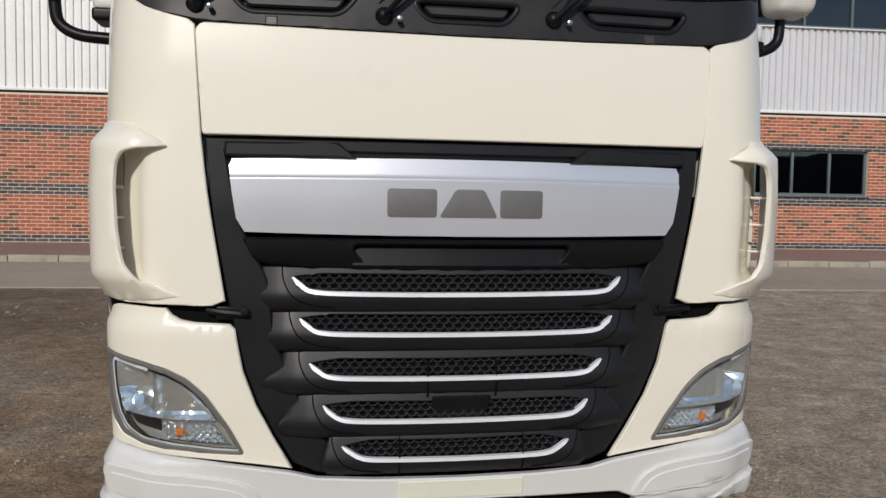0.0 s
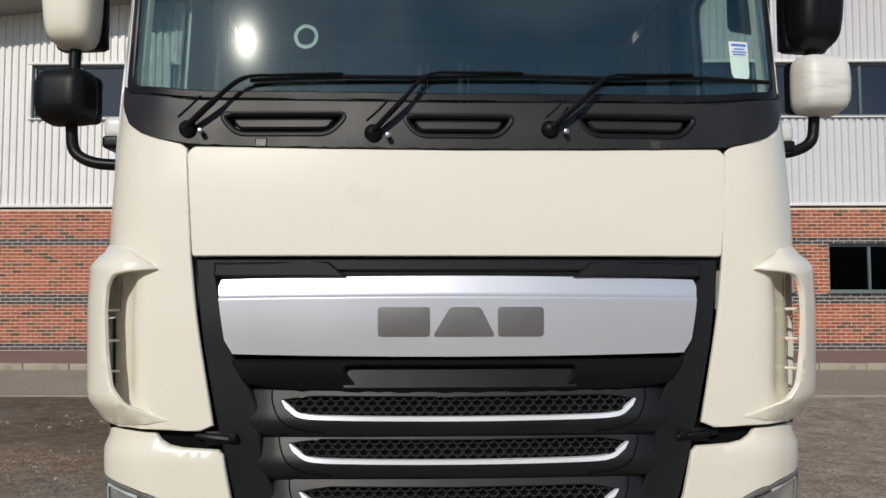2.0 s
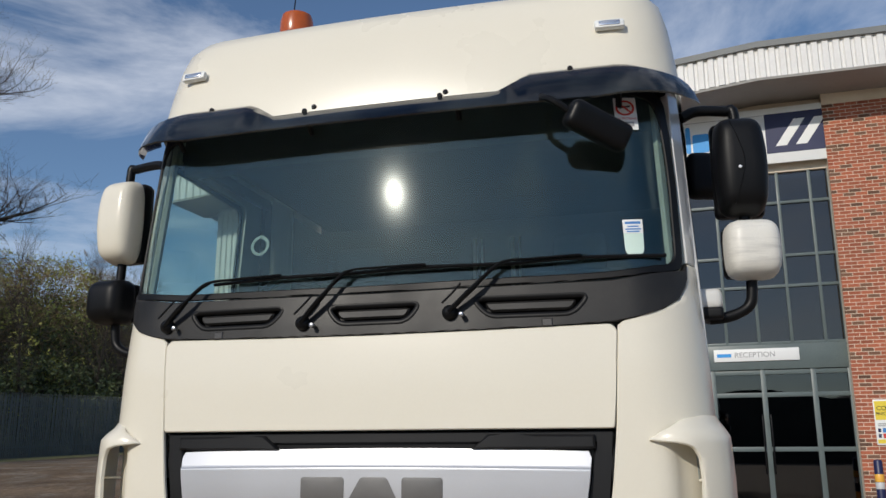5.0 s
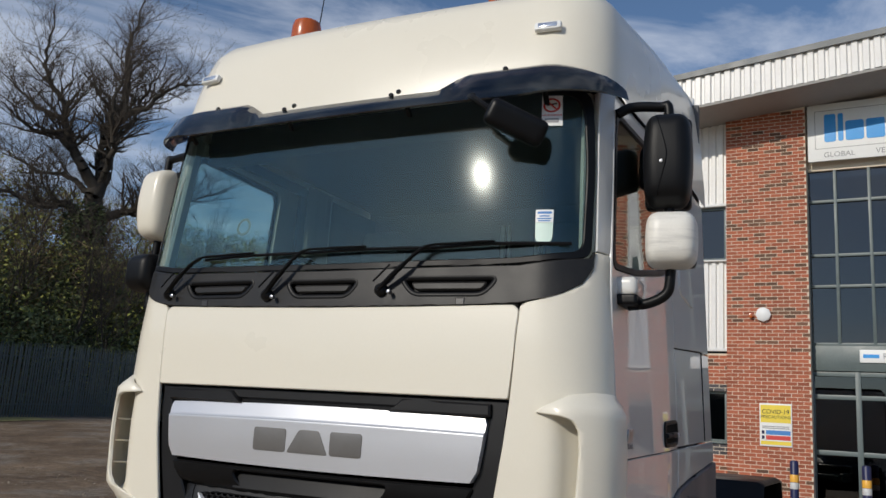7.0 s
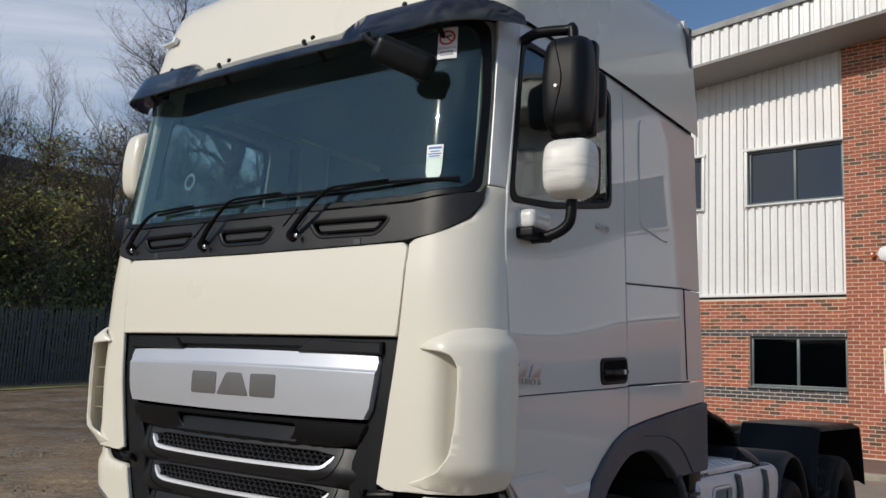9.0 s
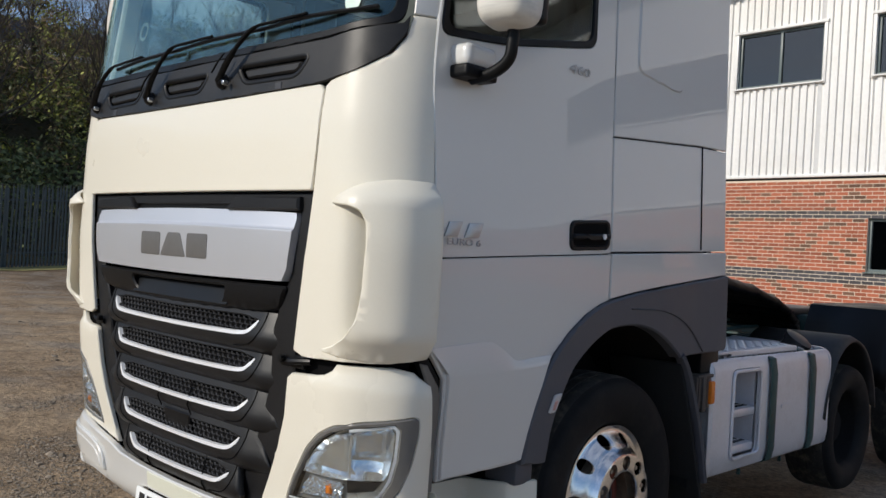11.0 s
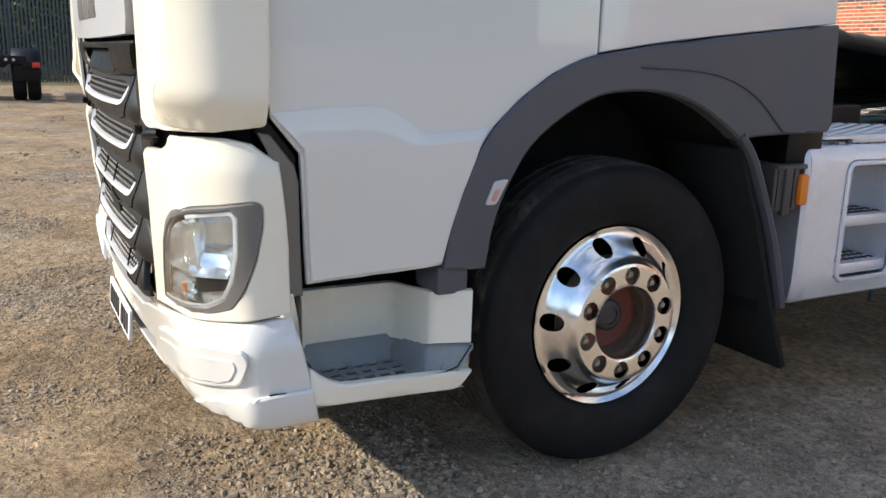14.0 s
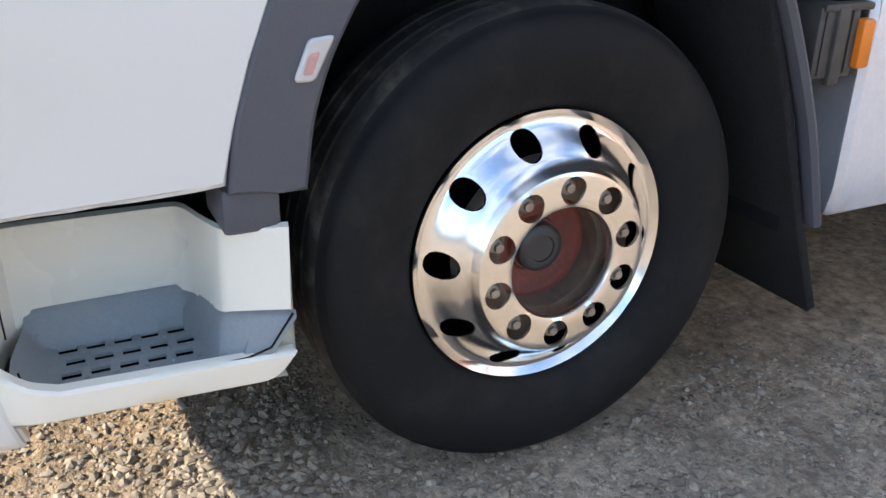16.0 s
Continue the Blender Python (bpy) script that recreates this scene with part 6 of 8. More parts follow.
def disc(side):
    """A disc surface in polar plan for wheels: (y, z) about the hub to place, by a radius profile."""
    prof_r = [0.0, 0.112, 0.117, 0.121, 0.127, 0.187, 0.195, 0.201, 0.206, 0.214, 0.226, 0.262, 0.276, 0.286, 0.294, 0.300]
    prof_x = [-0.02, -0.02, -0.012, -0.003, 0.0, 0.0, -0.003, -0.014, -0.030, -0.038, -0.046, -0.086, -0.094, -0.093, -0.084, -0.080]

    def f(u, v, off=0.0):
        r = math.hypot(u, v)
        return Vector((side * (float(np.interp(r, prof_r, prof_x)) + off), u, v))
    return f


def circle(cx, cy, r, n=20):
    return [(cx + r * math.cos(2 * math.pi * k / n), cy + r * math.sin(2 * math.pi * k / n)) for k in range(n)]


TYRE = [(0.298, -0.060), (0.303, -0.046), (0.312, -0.034), (0.322, -0.026), (0.335, -0.020), (0.36, -0.010), (0.39, -0.002), (0.42, 0.0), (0.45, -0.003), (0.472, -0.010), (0.486, -0.022), (0.490, -0.034), (0.498, -0.040), (0.504, -0.055), (0.507, -0.07), (0.508, -0.085), (0.502, -0.088), (0.502, -0.097), (0.508, -0.10), (0.509, -0.135), (0.503, -0.138), (0.503, -0.148), (0.509, -0.15), (0.509, -0.19), (0.503, -0.192), (0.503, -0.202), (0.509, -0.205), (0.507, -0.245), (0.495, -0.28), (0.45, -0.30), (0.35, -0.29), (0.30, -0.27)]


def road_wheel(name, face, y, z, side, detail=True, k=1.0):
    w = part(name, moved(lathe([(r_ * k, x_) for r_, x_ in TYRE[:13]], 72), pose(side * face, y, z, 0, 90 * side, 0)), RUBBER, TRUCK, "worn black tyre on a polished alloy wheel" if detail else "dusty black tyre on a dark wheel", smooth=50)
    part("tread", moved(lathe([(r_ * k, x_) for r_, x_ in TYRE[12:]], 72), pose(side * face, y, z, 0, 90 * side, 0)), DUSTY, w, "dusty worn tread")
    f0 = disc(side)

    def f(u, v, off=0.0):
        p = f0(u, v, off)
        return Vector((p.x + side * (face + 0.044), p.y + y, p.z + z))
    if not detail:
        part("wheel_disc", moved(lathe([(r_ * k, x_) for r_, x_ in ((0, -0.10), (0.12, -0.10), (0.13, -0.14), (0.27, -0.16), (0.30, -0.10), (0.30, -0.055))], 32), pose(side * face, y, z, 0, 90 * side, 0)), WELL, w)
        return w
    turn = radians(15)
    nuts = [(0.1575 * math.cos(turn + k * math.pi / 5), 0.1575 * math.sin(turn + k * math.pi / 5)) for k in range(10)]
    hand = [(0.243 * math.cos(turn + (k + 0.5) * math.pi / 5), 0.243 * math.sin(turn + (k + 0.5) * math.pi / 5)) for k in range(10)]
    holes = [circle(0, 0, 0.117, 40)] + [circle(a, b, 0.0255, 18) for a, b in nuts] + [circle(a, b, 0.0275, 18) for a, b in hand]
    cut = turn + math.pi / 10
    K = 0.21

    def polar(u, v, off=0.0):
        a = u / K + cut
        return f(v * math.cos(a), v * math.sin(a), off)

    def polar_hole(a, rr, hr, n=18):
        a = (a - cut) % (2 * math.pi)
        return [((a + hr / rr * math.cos(2 * math.pi * k / n)) * K, rr + hr * math.sin(2 * math.pi * k / n)) for k in range(n)]
    ring_o = [(0, 0.117), (2 * math.pi * K, 0.117), (2 * math.pi * K, 0.2995), (0, 0.2995)]
    rim_bm = sheet(ring_o, polar, 0.008, 0.009, holes=[polar_hole(turn + k * math.pi / 5, 0.1565, 0.0295) for k in range(10)] + [polar_hole(turn + (k + 0.5) * math.pi / 5, 0.245, 0.029) for k in range(10)], lip=0.0)
    bmesh.ops.remove_doubles(rim_bm, verts=rim_bm.verts[:], dist=0.0004)
    seam = [fc for fc in rim_bm.faces if all(abs(math.sin(math.atan2(v.co.z - z, v.co.y - y) - cut)) < 0.002 and (v.co.y - y) * math.cos(cut) + (v.co.z - z) * math.sin(cut) > 0 for v in fc.verts)]
    bmesh.ops.delete(rim_bm, geom=seam, context="FACES_ONLY")
    part("rim", rim_bm, POLISHED, w, "polished alloy rim with round holes", smooth=35)
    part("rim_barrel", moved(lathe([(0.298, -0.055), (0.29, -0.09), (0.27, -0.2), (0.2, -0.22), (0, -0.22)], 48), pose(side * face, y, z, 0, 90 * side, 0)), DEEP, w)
    part("wheel_plate", moved(lathe([(0.205, -0.064), (0.20, -0.019), (0.12, -0.014), (0.118, -0.064)], 40), pose(side * face, y, z, 0, 90 * side, 0)), mat("nut_plate", (0.20, 0.15, 0.11), 0.55, metal=0.5, var=0.3, scale=12), w)
    part("hub", moved(lathe([(0.130, -0.064), (0.122, -0.060), (0.116, -0.075), (0.062, -0.082), (0.058, -0.070), (0, -0.070)], 40), pose(side * face, y, z, 0, 90 * side, 0)), RUST, w, "rusty red-brown hub")
    part("hub_cap", moved(lathe([(0.054, -0.075), (0.052, -0.046), (0.044, -0.040), (0.030, -0.040), (0.028, -0.044), (0, -0.044)], 28), pose(side * face, y + 0.0, z, 0, 90 * side, 0)), FADED, w)
    for a, b in nuts:
        part("wheel_nut", moved(lathe([(0, 0), (0.019, 0), (0.017, 0.022), (0.011, 0.026), (0.010, 0.034), (0, 0.034)], 6), pose(side * (face + 0.002), y + a, z + b, 0, 90 * side, 0)), mat("nut_steel", (0.34, 0.28, 0.22), 0.5, metal=0.5, var=0.3, scale=20) if (a, b) == nuts[0] else bpy.data.materials["nut_steel"], w)
    return w


road_wheel("front_wheel", 1.205, 1.420, 0.512, 1)
road_wheel("front_wheel", 1.205, 1.420, 0.512, -1)
for yy, zz, kk in ((4.18, 0.52, 0.80), (5.95, 0.50, 1.0)):
    for side in (-1, 1):
        road_wheel("rear_wheel", 1.22, yy, zz, side, False, kk)
part("front_axle", tube([(-1.0, 1.425, 0.46), (1.0, 1.425, 0.46)], 0.06, 10), CHASSIS, TRUCK)

# mudguards over the rear wheels, far-side spray guard
for side in (-1, 1):
    for yy, r in ((4.12, 0.44), (5.75, 0.95)):
        mg = bmesh.new()
        ring = []
        for a in np.linspace(radians(8), radians(172), 24):
            k = 1.0 + 0.05 * abs(math.cos(a))
            z = min(0.58 + r * 1.24 * math.sin(a), 1.13 if yy < 5 else 1.29)
            ring.append([mg.verts.new((side * x, yy + r * k * math.cos(a), z - (0.03 if x > 1.2 else 0))) for x in (0.62, 1.18, 1.235)])
        for p, q in zip(ring, ring[1:]):
            for i in range(2):
                mg.faces.new((p[i], p[i + 1], q[i + 1], q[i]))
        gm = part("rear_mudguard", mg, BLACK if yy > 5 else mat("dusty_guard", (0.020, 0.020, 0.021), 0.55, var=0.3, dirt=(0.07, 0.065, 0.06), dirt_amount=0.5), TRUCK, "curved black plastic mudguard over the rear wheels")
        sm = gm.modifiers.new("thick", "SOLIDIFY")
        sm.thickness = 0.018
guard_line = curve_points([(2.30, 1.47, 0), (2.75, 1.50, 0), (3.15, 1.49, 0), (3.6, 1.45, 0), (4.0, 1.38, 0), (4.25, 1.31, 0), (4.40, 1.22, 0), (4.44, 1.12, 0)], 6)
arch_bm = bmesh.new()
ring = []
for k, p in enumerate(guard_line):
    jag = 0.010 * math.sin(k * 2.3) + 0.008 * math.sin(k * 5.1)
    ring.append([arch_bm.verts.new((x, p.x + jag * 0.5, p.y - d + jag * (0.5 if x > 0.6 else 0.2))) for x, d in ((-0.75, 0.03), (-0.3, 0.0), (0.4, 0.0), (0.70, 0.02), (0.76, 0.06))])
for p, q in zip(ring, ring[1:]):
    for i in range(4):
        arch_bm.faces.new((p[i], p[i + 1], q[i + 1], q[i]))
aw = part("air_duct", arch_bm, BLACK, TRUCK, "torn black moulded cover behind the cab")
aw.modifiers.new("thick", "SOLIDIFY").thickness = 0.045
part("duct_back", boxes(((-0.8, 2.4, 1.04), (-0.7, 4.35, 1.28)), bevel=0.02), DEEP, TRUCK)

# frame rails, cross members, fifth wheel, pipes
for side in (-1, 1):
    part("frame_rail", boxes(((side * 0.36, 0.9, 0.78), (side * 0.44, 7.1, 1.03)), bevel=0.008), CHASSIS, TRUCK, "dark green chassis rail")
for y in (2.6, 3.5, 4.4, 5.3, 6.4, 7.05):
    part("cross_member", boxes(((-0.36, y, 0.82), (0.36, y + 0.08, 0.98)), bevel=0.008), CHASSIS, TRUCK)
fw = bmesh.new()
box(fw, (-0.44, 4.95, 1.17), (0.44, 5.75, 1.24), 0.03)
part("fifth_wheel", fw, FADED, TRUCK, "greasy black fifth-wheel coupling plate")
part("fifth_wheel_mount", boxes(((-0.5, 5.2, 1.02), (-0.38, 5.5, 1.18)), ((0.38, 5.2, 1.02), (0.5, 5.5, 1.18)), ((-0.38, 5.3, 1.03), (0.38, 5.4, 1.07)), bevel=0.01), CHASSIS, TRUCK)
part("deck_plate", boxes(((-0.6, 2.42, 1.03), (0.62, 4.2, 1.045))), CHASSIS, TRUCK)
for k, (x, z) in enumerate(((0.30, 1.12), (0.22, 1.15), (0.52, 1.09), (-0.1, 1.12))):
    part("air_line", tube(curve_points([(x, 2.35, z + 0.5), (x + 0.05, 2.6, z + 0.1), (x + 0.1, 3.2, z), (x - 0.02, 4.0, z + 0.02), (x - 0.1, 4.9, z)], 6), 0.013, 6), BLACK if k % 2 else CHASSIS, TRUCK)
part("filler_block", rounded_block((-0.10, -0.2, -0.05), (0.10, 0.2, 0.05), 0.02, pose(0.62, 2.95, 1.12)), BLACK, TRUCK)
part("gearbox", boxes(((-0.45, 0.5, 0.45), (0.45, 2.4, 1.15)), bevel=0.05), DEEP, TRUCK)
part("cab_floor", boxes(((-0.70, 0.25, 1.02), (0.70, 2.24, 1.10))), DEEP, TRUCK)

# cream corner steps
for side in (-1, 1):
    m = 1 if side > 0 else -1

    def sx(x):
        return m * x

    st = part("entry_step", sheet(rounded([(0.380, 0.398), (0.60, 0.390), (0.826, 0.377), (0.868, 0.436), (0.60, 0.447), (0.47, 0.452), (0.42, 0.470), (0.378, 0.505)], [0.01, 0, 0.03, 0.008, 0, 0, 0.03, 0.01]), lambda y, z, off=0.0: Vector((sx(1.236 + off - 4.0 * max(0, 0.43 - z) ** 2 - 0.35 * max(0.0, 0.43 - y)), y, z)), 0.03, 0.025, lip=0.006), CREAM, TRUCK, "cream cab entry step with a grey slotted tread")
    under = bmesh.new()
    vs = [[under.verts.new((sx(x), y, z)) for x in (0.90, 1.215)] for y, z in ((0.330, 0.398), (0.385, 0.392), (0.85, 0.378))]
    for a, b in zip(vs, vs[1:]):
        under.faces.new((a[0], a[1], b[1], b[0]))
    part("step_base", under, CREAM, st)
    # tread: a moulded tray with raised walls at the back and ends, and slots
    TRAY_BACK = [(0.985, 0.425), (0.985, 0.728), (1.165, 0.757), (1.222, 0.868)]
    slots = []
    for i in range(4):
        for j in range(5):
            cy, cx = 0.490 + 0.048 * j + (0.010 if i % 2 else 0), 1.034 + 0.047 * i
            slots.append([(cx - 0.010, cy - 0.016), (cx + 0.010, cy - 0.016), (cx + 0.010, cy + 0.016), (cx - 0.010, cy + 0.016)])

    def wall_distance(x, y, line):
        return rim_distance(x, y, list(line) + list(reversed(line[1:-1])))

    def tray(x, y, off=0.0):
        back = 1 - min(1.0, wall_distance(x, y, TRAY_BACK) / 0.036)
        front = 1 - min(1.0, max(0.0, y - 0.405 + 0.12 * (x - 1.0)) / 0.062)
        rim_ = ease((x - 1.196) / 0.026)
        return Vector((sx(x), y, 0.422 + (0.072 + 0.022 * ease((x - 1.0) / 0.15)) * max(ease(back), 0.8 * ease(front) * (1 - 0.75 * rim_)) + 0.016 * rim_ * (1 - back) + off))
    tread = part("tread", sheet(rounded([(0.985, 0.425), (1.228, 0.395), (1.230, 0.868), (1.222, 0.868), (1.165, 0.757), (0.985, 0.728)], [0.02, 0.055, 0.003, 0.003, 0.012, 0.02]), tray, 0.008, 0.014, holes=slots, lip=0.002), STEPM, st, "grey plastic tread with worn slots")
    # near-black plate stands for the shade under the slots
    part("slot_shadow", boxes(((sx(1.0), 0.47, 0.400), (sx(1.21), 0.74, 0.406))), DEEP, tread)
    for i in range(5):
        for j in range(3):
            part("tread_stud", moved(lathe([(0, 0), (0.005, 0), (0.003, 0.004), (0, 0.004)], 6), pose(sx(1.0575 + 0.047 * j), 0.514 + 0.048 * i, 0.4215)), STEPM, tread)
    worn = curve_points([(1.17, 0.412, 0), (1.205, 0.425, 0), (1.224, 0.47, 0), (1.227, 0.65, 0), (1.227, 0.862, 0)], 5)
    part("worn_edge", tube([tray(p.x, p.y, 0.001) for p in worn], 0.0022, 6), WELL, tread, "scuffed dark edge")
    # back wall, folded out into the rear return
    bw = bmesh.new()
    plan = [Vector((x, y, z)) for x, y, z in ((1.19, 0.365, 0.690), (1.12, 0.378, 0.680), (1.04, 0.394, 0.666), (1.0, 0.412, 0.658), (0.986, 0.445, 0.654), (0.983, 0.55, 0.653), (0.983, 0.695, 0.652), (0.988, 0.714, 0.652), (1.005, 0.726, 0.652), (1.08, 0.740, 0.656), (1.155, 0.754, 0.664), (1.168, 0.760, 0.665), (1.176, 0.772, 0.665), (1.218, 0.866, 0.671))]
    foot_z = [0.395, 0.395, 0.395, 0.40] + [0.482] * 5 + [0.49, 0.510, 0.513, 0.516, 0.520]
    r0 = [bw.verts.new((sx(p.x + (0.012 if p.y > 0.70 else 0.0)), p.y - (0.008 if p.y > 0.75 else 0.0), z)) for p, z in zip(plan, foot_z)]
    r1 = [bw.verts.new((sx(p.x), p.y, p.z)) for p in plan]
    r2 = [bw.verts.new((sx(p.x - 0.018), p.y + 0.004, p.z + 0.003)) for p in plan]
    r3 = [bw.verts.new((sx(p.x - 0.018), p.y + 0.004, 0.42)) for p in plan]
    for a, b in ((r0, r1), (r1, r2), (r2, r3)):
        for i in range(len(plan) - 1):
            bw.faces.new((a[i], a[i + 1], b[i + 1], b[i]))
    bw.faces.new((r0[-1], r1[-1], r2[-1], r3[-1]))
    part("step_back", bw, CREAM, st)
    part("step_seam", tube([(sx(1.045), 0.394, 0.666), (sx(1.045), 0.396, 0.47)], 0.0016, 5), DEEP, st)
    part("bumper_end", sheet([(0.32, 0.36), (0.402, 0.36), (0.352, 0.70), (0.32, 0.70)], lambda y, z, off=0.0: Vector((sx(1.160 + off), y, z)), 0.02, 0.06), CREAM, TRUCK)
    # dark box added for the shade in the sill gap; also blocks sun
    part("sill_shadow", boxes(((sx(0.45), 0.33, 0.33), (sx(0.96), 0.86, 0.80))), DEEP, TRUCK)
    # unseen plate added to stop a streak of sun under the cab
    part("underrun_plate", boxes(((sx(0.003), 0.375, 0.335), (sx(1.15), 0.395, 0.43))), BLACK, TRUCK)
    part("arch_foot", boxes(((sx(1.05), 0.76, 0.66), (sx(1.20), 0.86, 0.745)), bevel=0.01), ARCH, TRUCK)
    # mud flap and its carrier
    fb = bmesh.new()
    rr = [[fb.verts.new((sx(x), y, z)) for x in (0.86, 1.235)] for y, z in ((1.875, 1.06), (1.99, 0.80), (2.10, 0.50), (2.203, 0.245))]
    for p, q in zip(rr, rr[1:]):
        fb.faces.new((p[0], p[1], q[1], q[0]))
    fo = part("mud_flap", fb, mat("bristle_flap", (0.011, 0.011, 0.011), 0.95, var=0.5, scale=20, fine=220, bump=0.01), TRUCK, "black bristled mud flap behind the front wheel")
    fo.modifiers.new("thick", "SOLIDIFY").thickness = 0.025
    part("flap_carrier", tube(curve_points([(sx(1.235), 1.845, 1.10), (sx(1.238), 1.920, 1.0), (sx(1.238), 2.040, 0.747), (sx(1.235), 2.130, 0.485)], 6), 0.028, 8, flat=0.6), ARCH, TRUCK)
    part("carrier_bracket", boxes(((sx(1.0), 2.12, 0.99), (sx(1.2), 2.3, 1.13)), ((sx(1.06), 2.22, 0.92), (sx(1.1), 2.27, 1.12)), bevel=0.008), BLACK, TRUCK)
    ml = part("side_marker", boxes(((sx(1.12), 2.045, 0.830), (sx(1.225), 2.168, 0.985)), ((sx(1.10), 2.05, 0.975), (sx(1.232), 2.20, 0.992)), ((sx(1.215), 2.09, 0.815), (sx(1.236), 2.125, 0.985)), bevel=0.005), mat("weathered_bracket", (0.060, 0.052, 0.046), 0.6, var=0.3, scale=12, dirt=(0.12, 0.10, 0.08), dirt_amount=0.5) if side < 0 else bpy.data.materials["weathered_bracket"], TRUCK, "amber side marker lamp in a weathered bracket")
    part("amber_lens", boxes(((sx(1.205), 2.164, 0.848), (sx(1.242), 2.204, 0.957)), bevel=0.008), AMBER, ml)
    for ry in (2.06, 2.14):
        part("marker_rib", boxes(((sx(1.222), ry, 0.84), (sx(1.229), ry + 0.01, 0.975))), FADED, ml)
    part("marker_arm", boxes(((sx(0.9), 2.07, 0.90), (sx(1.125), 2.12, 0.95))), CHASSIS, ml)

# aluminium fuel tank with moulded steps, straps, tread plate
prof = rounded([(0.56, 0.46), (1.215, 0.455), (1.225, 1.06), (0.56, 1.07)], [0.05, 0.10, 0.09, 0.05], 6)


def tank_face(y, z, off=0.0):
    e = max(0.0, abs(z - 0.758) - 0.20)
    return Vector((1.222 + off - 2.6 * e * e, y, z))


rec = rounded([(2.43, 0.545), (2.755, 0.545), (2.755, 0.985), (2.43, 0.985)], 0.04)
tank = part("fuel_tank", sheet(rounded([(2.215, 0.47), (3.755, 0.47), (3.755, 1.05), (2.215, 1.05)], 0.03), tank_face, 0.02, 0.05, holes=[rec], lip=0.014), TANKM, TRUCK, "aluminium fuel tank with moulded steps and green straps")
part("tank_top", boxes(((0.56, 2.25, 1.035), (1.12, 3.75, 1.06)), bevel=0.02), TANKM, tank)
part("tank_base", boxes(((0.56, 2.25, 0.46), (1.11, 3.75, 0.49)), bevel=0.02), TANKM, tank)
for y in (2.23, 3.72):
    part("tank_end", moved(poly_bm(prof, 0.03), pose(0, y, 0)), TANKM, tank)
part("step_pocket", boxes(((0.985, 2.425, 0.53), (1.005, 2.76, 1.0)), ((1.0, 2.412, 0.53), (1.19, 2.43, 1.0)), ((1.0, 2.755, 0.53), (1.19, 2.773, 1.0)), ((1.0, 2.425, 0.985), (1.19, 2.76, 1.0))), TANKM, tank)
part("pocket_rib", boxes(((0.99, 2.58, 0.55), (1.10, 2.605, 0.98))), TANKM, tank)
for z in (0.60, 0.785):
    stp = part("tank_step", boxes(((1.0, 2.432, z - 0.045), (1.20, 2.752, z)), bevel=0.008), TANKM, tank)
    for i in range(3):
        for j in range(8):
            part("step_slot", boxes(((1.05 + 0.045 * i, 2.455 + 0.036 * j, z - 0.002), (1.075 + 0.045 * i, 2.475 + 0.036 * j, z + 0.002))), DEEP, stp)
part("pocket_lip", tube([tank_face(u, v, 0.004) for u, v in rec + rec[:1]], 0.009, 6), TANKM, tank)
for y in (2.90, 3.45):
    part("tank_strap", tube([(0.95, y, 1.066), (1.10, y, 1.062)] + [tank_face(y, z, 0.012) + Vector((0, 0, 0)) for z in (1.03, 0.95, 0.85, 0.75, 0.65, 0.55, 0.49)] + [(1.08, y, 0.43)], 0.043, 8, flat=0.18), STRAP, tank, "dark green strap")
    part("strap_bolt", tube([(1.06, y, 0.46), (1.06, y, 0.37)], 0.01, 6), STRAP, tank)
part("embossed_bar", boxes(((1.228, 3.02, 0.755), (1.232, 3.16, 0.775))), TANKM, tank, "plain embossed bar")
PLATE = rounded([(0.70, 2.34), (1.10, 2.30), (1.185, 2.34), (1.175, 2.50), (1.155, 3.34), (1.05, 3.40), (0.70, 3.10)], 0.02, 3)
tp = part("tread_plate", sheet(PLATE, lambda x, y, off=0.0: Vector((x, y, 1.082 + off)), 0.012, 0.06, lip=0.003), TANKM, TRUCK, "pale metal tread plate over the tank")
bump_me = None
for i in range(19):
    for j in range(9):
        x, y = 0.73 + 0.052 * j + (0.026 if i % 2 else 0), 2.37 + 0.052 * i
        if rim_distance(x, y, PLATE) > 0.03 and inside((x, y), PLATE):
            if bump_me is None:
                bump_me = part("tread_bump", boxes(((-0.018, -0.010, 0), (0.018, 0.010, 0.006)), bevel=0.003), CHROME, tp)
                bump_me.location = (x, y, 1.082)
            else:
                b_ = new("tread_bump", bump_me.data)
                b_.parent, b_.location = tp, (x, y, 1.082)
part("tread_edge", boxes(((1.150, 2.50, 1.052), (1.172, 3.34, 1.083)), bevel=0.006), TANKM, tp)
tooth = part("edge_tooth", boxes(((0, 0, 0), (0.018, 0.035, 0.022))), TANKM, tp)
tooth.location = (1.14, 2.44, 1.034)
for k in range(1, 15):
    more = new("edge_tooth", tooth.data)
    more.parent, more.location = tp, (1.14, 2.44 + 0.06 * k, 1.034)
part("filler_neck", lathe([(0, 0), (0.075, 0), (0.075, 0.05), (0.085, 0.052), (0.085, 0.09), (0.06, 0.1), (0, 0.1)], 24, pose(1.02, 3.62, 1.03, 0, 35, 0)), FADED, tank)
for side in (-1,):
    part("battery_box", boxes(((-1.2, 2.3, 0.5), (-0.55, 3.6, 1.05)), bevel=0.04), FADED, TRUCK)

